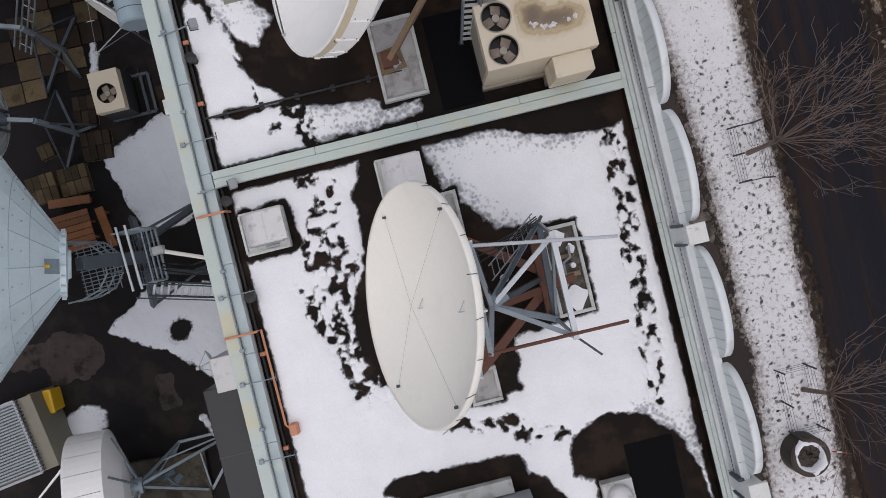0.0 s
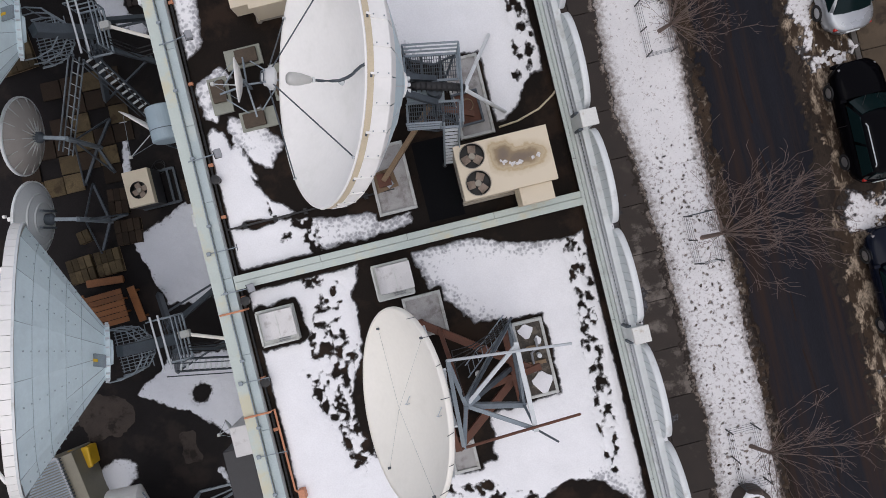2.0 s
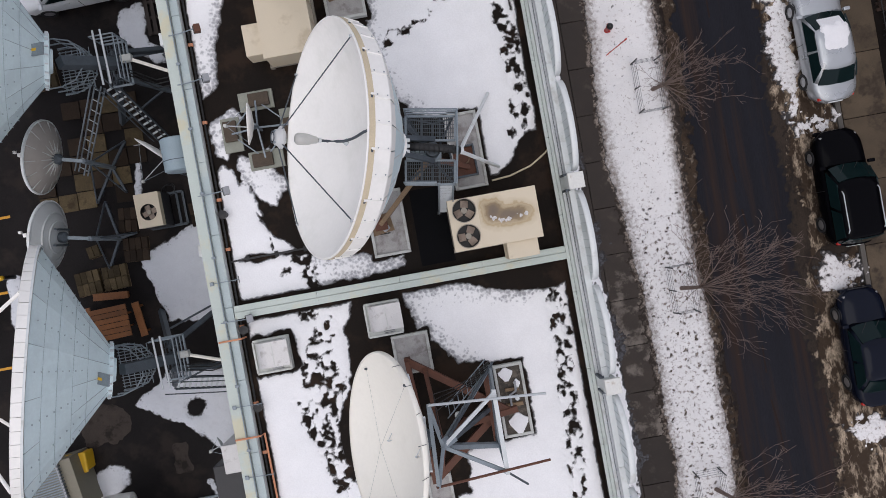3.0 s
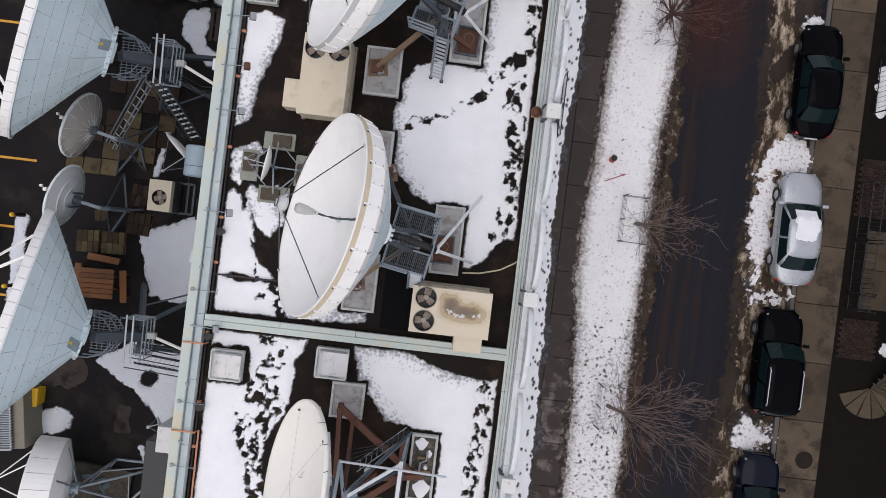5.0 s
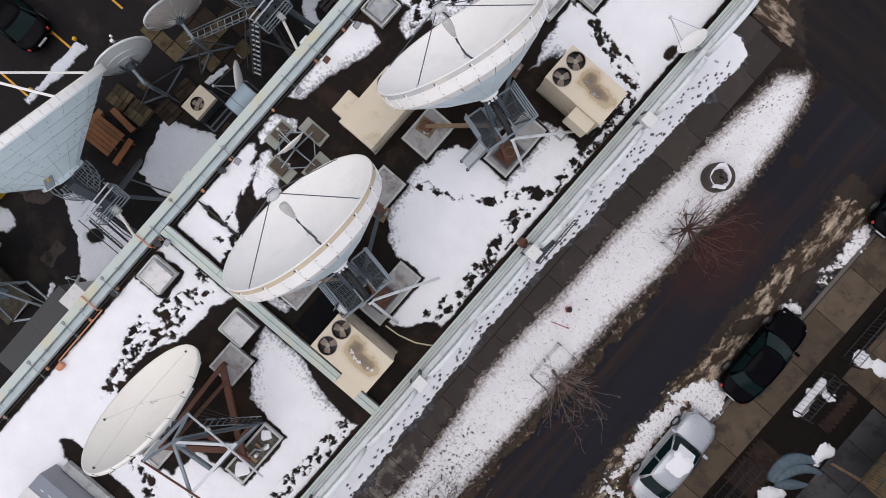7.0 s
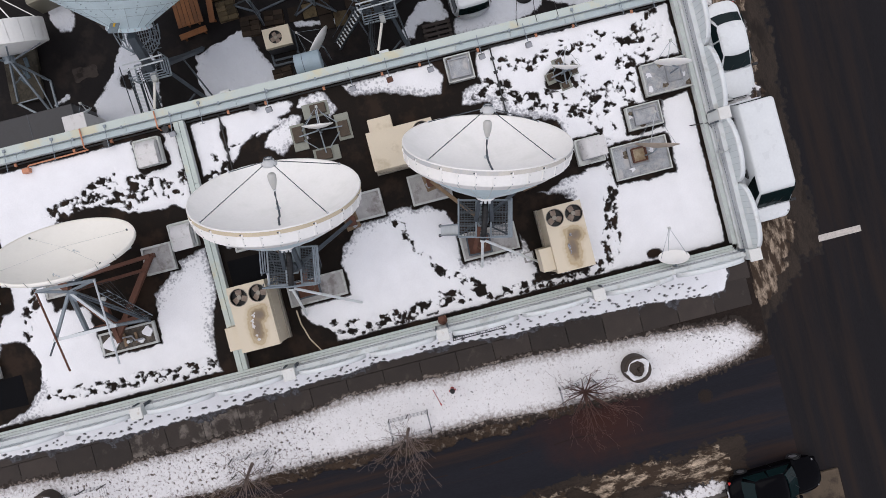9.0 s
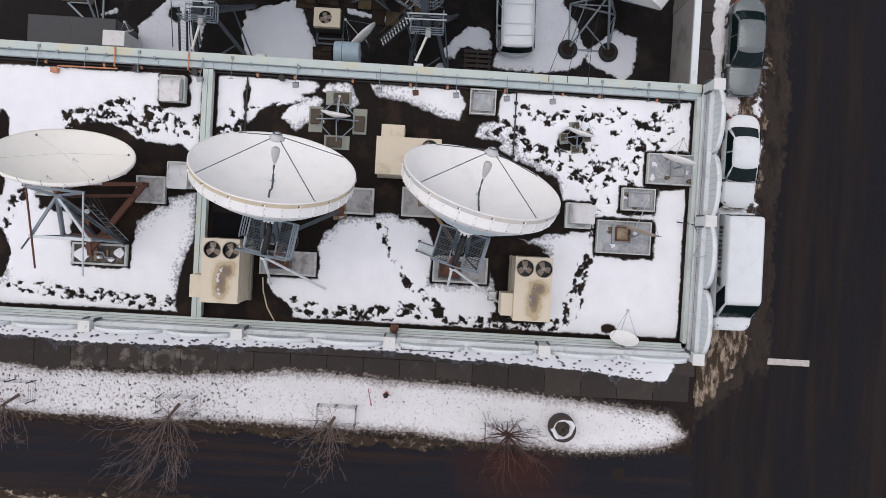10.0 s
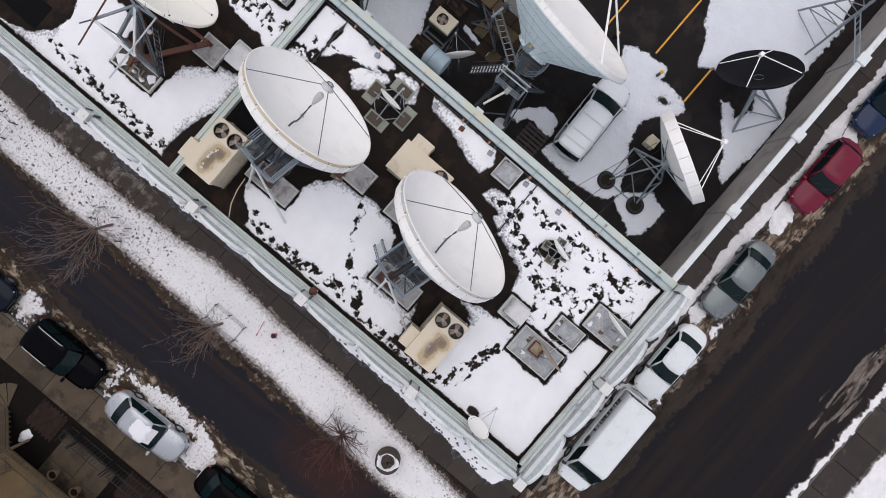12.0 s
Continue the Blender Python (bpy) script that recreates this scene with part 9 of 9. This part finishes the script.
def chiller(m):
    top = root("generator", m, "long khaki generator cabinet with a slatted grey lid", "generator")
    part("body", cube(-1.4, -2.4, 0, 0.62, 0.0, 1.35, 0.02), KHAKI, top)
    part("frame", beams([((-1.4, -2.4, 1.4), (0.1, -2.4, 1.4)), ((-1.4, 0.0, 1.4), (0.1, 0.0, 1.4)), ((0.1, -2.4, 1.4), (0.1, 0, 1.4)), ((-1.4, -2.4, 1.4), (-1.4, 0, 1.4))], 0.08), GREY_METAL, top)
    for k in range(24):
        y = -2.3 + 0.096 * k
        part("slat", cube(-1.35, y, 1.38, 0.05, y + 0.055, 1.43, 0.0, None), STEEL, top)
    for k in range(20):
        part("rail_post", cube(0.14, -2.35 + 0.12 * k, 1.38, 0.22, -2.31 + 0.12 * k, 1.5), STEEL_DARK, top)


chiller(pose(-9.1, -4.45, YZ, 0, 0, 8))
gb_ = root("equipment_cabinet", pose(-2.25, -7.2, YZ), "dark grey sheet-metal cabinet with a duct against the wall", "cabinet")
part("body", cube(-0.62, -2.4, 0, 0.9, 1.75, 2.35, 0.03), GREY_DARK, gb_)
part("seam", cube(-0.63, -0.35, 2.35, 0.9, -0.33, 2.36), STEEL_DARK, gb_)
part("duct", cube(0.25, 1.75, 1.6, 0.95, 2.75, 3.6, 0.03), HOOD, gb_, "pale sheet-metal duct")
small_dish((-2.1, -4.55, 3.3), 195, 20, 0.34, (-1.75, -4.6), "small grey dish on an arm from the wall", DISH_GREY, base_z=YZ, shallow=0.08)
bx2 = root("junction_box", pose(-0.72, 2.2, 4.9), "small white box fixed to the outer parapet wall", "box")
part("box", cube(-0.18, -0.2, 0, 0.1, 0.2, 0.5, 0.02), CAP_WHITE, bx2)
bx3 = root("junction_box", pose(-0.72, 9.0, 4.9), "small white box fixed to the outer parapet wall", "box")
part("box", cube(-0.15, -0.2, 0, 0.1, 0.2, 0.5, 0.02), CAP_WHITE, bx3)
pl_ = root("pallet", pose(-2.3, 11.75, YZ), "dark slatted timber pallet against the wall", "pallet")
for k in range(6):
    part("board", cube(-0.7 + 0.24 * k, -0.7, 0.14, -0.55 + 0.24 * k, 0.7, 0.18), mat("black-brown timber", (0.022, 0.014, 0.011), 0.7), pl_)
for y in (-0.6, 0.0, 0.6):
    part("bearer", cube(-0.72, y - 0.05, 0, 0.8, y + 0.05, 0.14), MATS["black-brown timber"], pl_)
wb = root("water_butt", pose(-1.75, 9.95, YZ), "round grey lidded drum beside the wall", "drum")
part("drum", spin([(0.001, 0), (0.3, 0), (0.33, 0.4), (0.3, 0.85), (0.32, 0.9), (0.001, 0.94)], 24), GREY_METAL, wb)
for k, (x, y) in enumerate(((-1.35, 7.2), (-1.3, 5.1))):
    wb = root("water_butt", pose(x, y, YZ), "round grey lidded drum beside the wall", "drum")
    part("drum", spin([(0.001, 0), (0.28, 0), (0.3, 0.4), (0.28, 0.8), (0.3, 0.85), (0.001, 0.89)], 24), GREY_DARK, wb)
bxg = root("motor_box", pose(-6.35, 16.75, YZ), "pale beige equipment box under a dish frame", "box")
part("box", cube(-0.3, -0.28, 0, 0.3, 0.28, 0.75, 0.03), BEIGE, bxg)
for x, y in ((-9.4, 14.7), (-9.45, 11.6), (-10.0, 2.75), (-10.0, -0.25)):
    bo = root("bollard", pose(x, y, YZ), "dark bollard with a yellow top", "bollard", "bollards in the yard")
    part("post", rods([((0, 0, 0), (0, 0, 0.85))], 0.08, 12), BLACK, bo)
    part("cap", spin([(0.09, 0.8), (0.1, 0.92), (0.06, 0.99), (0.001, 1.01)], 14), YELLOW, bo)
pk = root("parking_lines", pose(0, 0, 0), "yellow painted parking lines on the yard", "road marking", kind="structure")
for x0, x1, y in ((-14.5, -10.3, 13.87), (-14.0, -9.3, 16.73), (-14.5, -9.6, 10.87), (-14.0, -9.75, 5.12), (-14.0, -10.0, 2.2), (-14, -10.2, -0.75), (-14.0, -9.8, 8.0)):
    part("line", cube(x0, y - 0.05, 0.0, x1, y + 0.05, YZ + 0.006), YELLOW_LINE, pk)
mast = root("lattice_mast", pose(-16.8, 19.6, YZ), "blue-grey lattice mast with a ladder leaning on the wall", "mast")
for a in range(3):
    c, s = math.cos(radians(120 * a + 20)), math.sin(radians(120 * a + 20))
    part("leg", rods([((1.4 * c, 1.4 * s, 0), (0.15 * c, 0.15 * s, 5.5))], 0.06, 8), STEEL, mast)
    for k in range(5):
        f0, f1 = 1 - k / 6, 1 - (k + 1) / 6
        c2, s2 = math.cos(radians(120 * a + 140)), math.sin(radians(120 * a + 140))
        part("brace", rods([((1.4 * f0 * c, 1.4 * f0 * s, 5.5 * (1 - f0)), (1.4 * f1 * c2, 1.4 * f1 * s2, 5.5 * (1 - f1)))], 0.03, 6), STEEL, mast)
for s in (-0.2, 0.2):
    part("ladder_rail", beams([((0.3 + s, 0.2, 4.0), (1.5 + s, 2.0, 2.95))], 0.05), STEEL, mast)
for k in range(8):
    f = (k + 0.5) / 8
    part("rung", rods([((0.1 + 1.2 * f, 0.2 + 1.8 * f, 4.0 - 1.05 * f), (0.5 + 1.2 * f, 0.2 + 1.8 * f, 4.0 - 1.05 * f))], 0.02, 6), STEEL, mast)
wp = root("concrete_patch", pose(0, 0, 0), "lighter worn concrete patches in the yard asphalt", "patch", kind="structure")
for nm, fn, x0, y0, x1, y1 in (("patch", lambda X, Y: np.minimum(d_oval(X, Y, -7.8, -3.6, 1.05, 0.95), d_oval(X, Y, -8.8, -3.3, 1.0, 0.5)) + 0.3 * fbm(X, Y, 0.9, 71) + 0.05 * fbm(X, Y, 0.15, 72), -10.5, -5.5, -6.2, -2), ("patch", lambda X, Y: d_rect(X, Y, -5.15, -6.1, -4.6, -4.9, 0.1) + 0.12 * fbm(X, Y, 0.5, 73), -5.6, -6.6, -4.1, -4.5)):
    ob_ = field(nm, x0, y0, x1, y1, YZ + 0.001, 0.04, 0.004, fn, PATCH, 0.1, 0.0, 0.3, 3)
    ob_.parent = wp

# ---- front gardens across the street ----
def iron_fence(x, y0, y1, label, rows=2, gap=0.5):
    """Black iron fences: posts, rails and thin bars."""
    top = root("iron_fence", pose(x + 0.12, (y0 + y1) / 2 + 0.07, 0.1), label, "fence", "iron fences across the street")
    l = (y1 - y0) / 2
    for i in range(rows):
        xx = gap * i
        for z in (0.12, 0.85):
            part("rail", rods([((xx, -l, z), (xx, l, z))], 0.018, 6), IRON, top)
        for k in range(int(2 * l / 0.22)):
            part("bar", rods([((xx, -l + 0.22 * k, 0.0), (xx, -l + 0.22 * k, 0.95))], 0.009, 4), IRON, top)
    for y in (-l, l):
        for xp in (-0.06, gap * (rows - 1) + 0.1):
            part("post", rods([((xp, y, 0), (xp, y, 1.05))], 0.03, 6), IRON, top)
        part("cross_rail", rods([((-0.1, y, 0.85), (gap * (rows - 1) + 0.15, y, 0.85))], 0.016, 6), IRON, top)
    n = int(2 * l / 0.16)
    for k in range(n):
        part("slat", rods([((0, -l + 0.16 * k + 0.08, 0.85), (gap * (rows - 1), -l + 0.16 * k + 0.08, 0.85))], 0.009, 4), IRON, top)


iron_fence(25.4, 2.85, 3.5, "short black iron fence in front of a forecourt")
iron_fence(25.4, 3.6, 5.75, "black iron fence in front of a paved forecourt")
iron_fence(25.4, 5.9, 8.3, "black iron fence in front of a paved forecourt")
iron_fence(25.5, 11.3, 13.6, "black iron fence rack dusted with snow")
iron_fence(25.65, 14.6, 18.0, "black iron fence beside the pavement", 2, 0.45)
yardE = root("forecourt", pose(0, 0, 0), "forecourts of brown pavers and grey slabs across the street", "paving", kind="structure")
slabs(yardE, [(26.9 + 1.6 * i, 3.85 + 1.7 * k, 0) for i in range(3) for k in range(2)], 1.6, 1.7, PAVE_E, 0.09)
slabs(yardE, [(27.2 + 1.5 * i, 14.9 + 1.8 * k, 0) for i in range(3) for k in range(4)], 1.5, 1.8, PAVE_E, 0.09)
slabs(yardE, [(29.4 + 1.8 * i, 9.2 + 1.9 * k, 0) for i in range(2) for k in range(3)], 1.8, 1.9, GREY_DAMP, 0.10)
bm_ = cube(-0.095, -0.06, 0, 0.095, 0.06, 0.075, 0.008)
me_ = bpy.data.meshes.new("brick")
bm_.to_mesh(me_)
bm_.free()
me_.materials.append(BRICK)
rng_ = random.Random(33)
for i in range(8):
    for j in range(34):
        ob_ = new("brick", me_)
        ob_.matrix_world = pose(25.45 + 0.2 * i + (0.1 if j % 2 else 0), (7.0 + 0.125 * j if j < 20 else 0.85 + 0.125 * (j - 20)), 0.03 + rng_.uniform(-0.006, 0.006), 0, 0, rng_.uniform(-2, 2))
        ob_.parent = yardE
for i in range(3):
    for j in range(17):
        ob_ = new("brick", me_)
        ob_.matrix_world = pose(27.15 + 0.2 * i + (0.1 if j % 2 else 0), 11.7 + 0.125 * j, 0.03 + rng_.uniform(-0.006, 0.006), 0, 0, rng_.uniform(-2, 2))
        ob_.parent = yardE
tp = root("tarpaulin", pose(27.3, 9.0, 0.06), "crumpled blue-grey tarpaulin lying in folds on snow", "tarpaulin")
for k, (path, wide) in enumerate(((((-0.15, -0.75), (-0.5, 0.2), (-0.1, 1.0), (1.05, 1.35)), 0.36), (((-0.1, -0.7), (0.05, 0.2), (0.5, 0.85), (1.4, 1.02)), 0.30), (((0.0, -0.72), (0.45, -0.4), (0.9, -0.1), (1.25, 0.22)), 0.27))):
    p0, p1, p2, p3 = [Vector((*p, 0)) for p in path]
    rings = []
    for j in range(15):
        u = j / 14
        c = p0 * (1 - u) ** 3 + p1 * 3 * u * (1 - u) ** 2 + p2 * 3 * u * u * (1 - u) + p3 * u ** 3
        d = ((p1 - p0) * (1 - u) ** 2 + (p2 - p1) * 2 * u * (1 - u) + (p3 - p2) * u * u).normalized()
        w_ = 1.35 * wide * (0.25 + 0.75 * math.sin(math.pi * min(1.0, 0.12 + 0.85 * u)) ** 0.7) * (1 - 0.45 * u)
        h_ = (0.34 - 0.2 * u) * (0.6 + 0.4 * math.sin(math.pi * min(1, u + 0.2)))
        rings.append([(c.x - d.y * w_ * q, c.y + d.x * w_ * q, max(0.0, h_ * (1 - abs(q) ** 1.6) + 0.03 * math.sin(9 * q + 6 * u + 2 * k) * (1 - q * q))) for q in (-1, -0.7, -0.4, -0.15, 0.1, 0.4, 0.7, 1)])
    part("fold", loft(rings), TARP, tp, smooth=True)


def garden_snow(X, Y):
    n, f = fbm(X, Y, 0.5, 81), fbm(X, Y, 0.15, 82)
    d = np.minimum.reduce([d_line(X, Y, [(25.95, 11.5), (25.95, 13.3)], 0.1), d_line(X, Y, [(27.3, 7.5), (27.9, 8.1)], 0.2), d_line(X, Y, [(28.1, 10.4), (28.2, 11.0)], 0.2), d_oval(X, Y, 27.55, 15.5, 0.35, 0.3), d_oval(X, Y, 27.65, 1.3, 0.3, 0.25), d_oval(X, Y, 26.5, 13.0, 0.2, 0.15), d_oval(X, Y, 26.6, 15.3, 0.4, 0.25), d_oval(X, Y, 26.4, 19.0, 0.4, 0.6)])
    return d + 0.15 * n + 0.06 * f


snow_field("garden_snow", 25.2, -1.5, 29, 20, 0.11, 0.04, 0.07, garden_snow, SNOW_SMOOTH, 0.08, 0.01, 0.2, 20, "small leftover snow patches in the forecourts")
for x, y in ((28.05, 3.87), (28.02, 5.35)):
    fp = root("flower_pot", pose(x, y, 0.09), "round pot of dark soil with a tan rim", "pot", "pots in the forecourt")
    part("pot", spin([(0.001, 0), (0.2, 0), (0.26, 0.42), (0.28, 0.45), (0.22, 0.45), (0.2, 0.36)], 20), WOOD_OLD, fp)
    part("soil", spin([(0.001, 0.37), (0.205, 0.36)], 20), EARTH, fp)


def stoop(x, y, turn, label):
    """An outside stair: winding lower treads, a straight flight with railings."""
    top = root("outside_stair", pose(x, y, 0.08, 0, 0, turn), label, "stair", "outside stairs")
    for k in range(12):
        part("tread", cube(0.25 * k, -0.55, 0.17 * (k + 1) - 0.05, 0.25 * k + 0.3, 0.55, 0.17 * (k + 1), 0.01), TREAD, top)
        part("riser", cube(0.25 * k + 0.27, -0.53, 0.17 * k, 0.25 * k + 0.3, 0.53, 0.17 * (k + 1) - 0.05), WOOD_OLD, top)
    for k in range(5):
        a0, a1 = radians(130 + 28 * k), radians(158 + 28 * k)
        poly = [(0.0, 0.55)] + [(1.3 * math.cos(a), 0.55 + 1.3 * math.sin(a)) for a in (a0 + 0.02, (a0 + a1) / 2, a1 - 0.02)]
        part("winder", prism(poly, 0, 0.06 + 0.03 * k), TREAD, top)
    for s in (-0.52, 0.52):
        part("hand_rail", rods([((0, s, 1.05), (3.0, s, 3.1))], 0.025, 6), IRON, top)
        part("low_rail", rods([((0, s, 0.3), (3.0, s, 2.35))], 0.018, 6), IRON, top)
        for k in range(20):
            f = k / 19
            part("baluster", rods([((3 * f, s, 0.28 + 2.05 * f), (3 * f, s, 1.05 + 2.05 * f))], 0.009, 4), IRON, top)


stoop(27.45, -0.6, 66, "tan outside stair with black iron railings")
hs = root("house", pose(31.5, 9.5, 0), "house front with a tan balcony across the street", "house")
part("wall", cube(0, -18, 0, 9, 14, 7.5), HOUSE, hs)
part("roof", cube(-0.2, -18.2, 7.5, 9.2, 14.2, 7.8), ROOF_WET, hs)
for y in (-15, -11, -7, -3, 1, 5, 9):
    wn_ = part("window", cube(-0.03, y, 1.2, 0.02, y + 1.3, 2.9), GLASS, hs)
    part("window_frame", cube(-0.06, y - 0.08, 1.1, 0.0, y + 1.38, 1.2), CAP_WHITE, wn_)


def balcony(y0, y1, x0, z, label):
    top = root("balcony", pose(x0, (y0 + y1) / 2, 0), label, "balcony", "balconies across the street")
    l = (y1 - y0) / 2
    w_ = 31.5 - x0
    part("deck", cube(0, -l, z - 0.15, w_, l, z, 0.01), DECK, top)
    for k in range(int(2 * l / 0.2)):
        part("edge_tile", cube(-0.02, -l + 0.2 * k, z, 0.26, -l + 0.2 * k + 0.17, z + 0.05, 0.02), TREAD, top)
    part("rail", rods([((0.05, -l, z + 0.9), (0.05, l, z + 0.9)), ((0.05, -l, z + 0.9), (w_, -l, z + 0.9)), ((0.05, l, z + 0.9), (w_, l, z + 0.9))], 0.025, 6), IRON, top)
    for k in range(int(2 * l / 0.13)):
        part("baluster", rods([((0.05, -l + 0.13 * k, z), (0.05, -l + 0.13 * k, z + 0.9))], 0.009, 4), IRON, top)
    for y in (-l + 0.1, l - 0.1):
        part("post", cube(0.1, y - 0.06, 0.05, 0.22, y + 0.06, z - 0.15), WOOD_OLD, top)


balcony(10.6, 15.0, 28.6, 2.6, "tan tiled balcony with black iron railings")
balcony(1.5, 7.0, 27.5, 2.0, "tan tiled balcony with black iron railings")

pl2 = root("dish_plinth", pose(-5.5, -8.3, YZ, 0, 0, -4), "low khaki concrete plinth under a dish frame", "plinth")
part("slab", cube(-1.35, -0.85, -0.02, 1.35, 0.75, 0.22, 0.02), KHAKI_DARK, pl2)
for k, (x, y, a) in enumerate(((-0.5, 0.25, 10), (0.05, 0.15, 25), (0.3, -0.05, 40))):
    part("cloth_scrap", cube(-0.25, -0.1, 0.22, 0.25, 0.1, 0.26, 0.015, Matrix.Translation((x, y, 0)) @ Matrix.Rotation(radians(a), 4, "Z")), TARP, pl2, "scrap of blue-grey cloth")
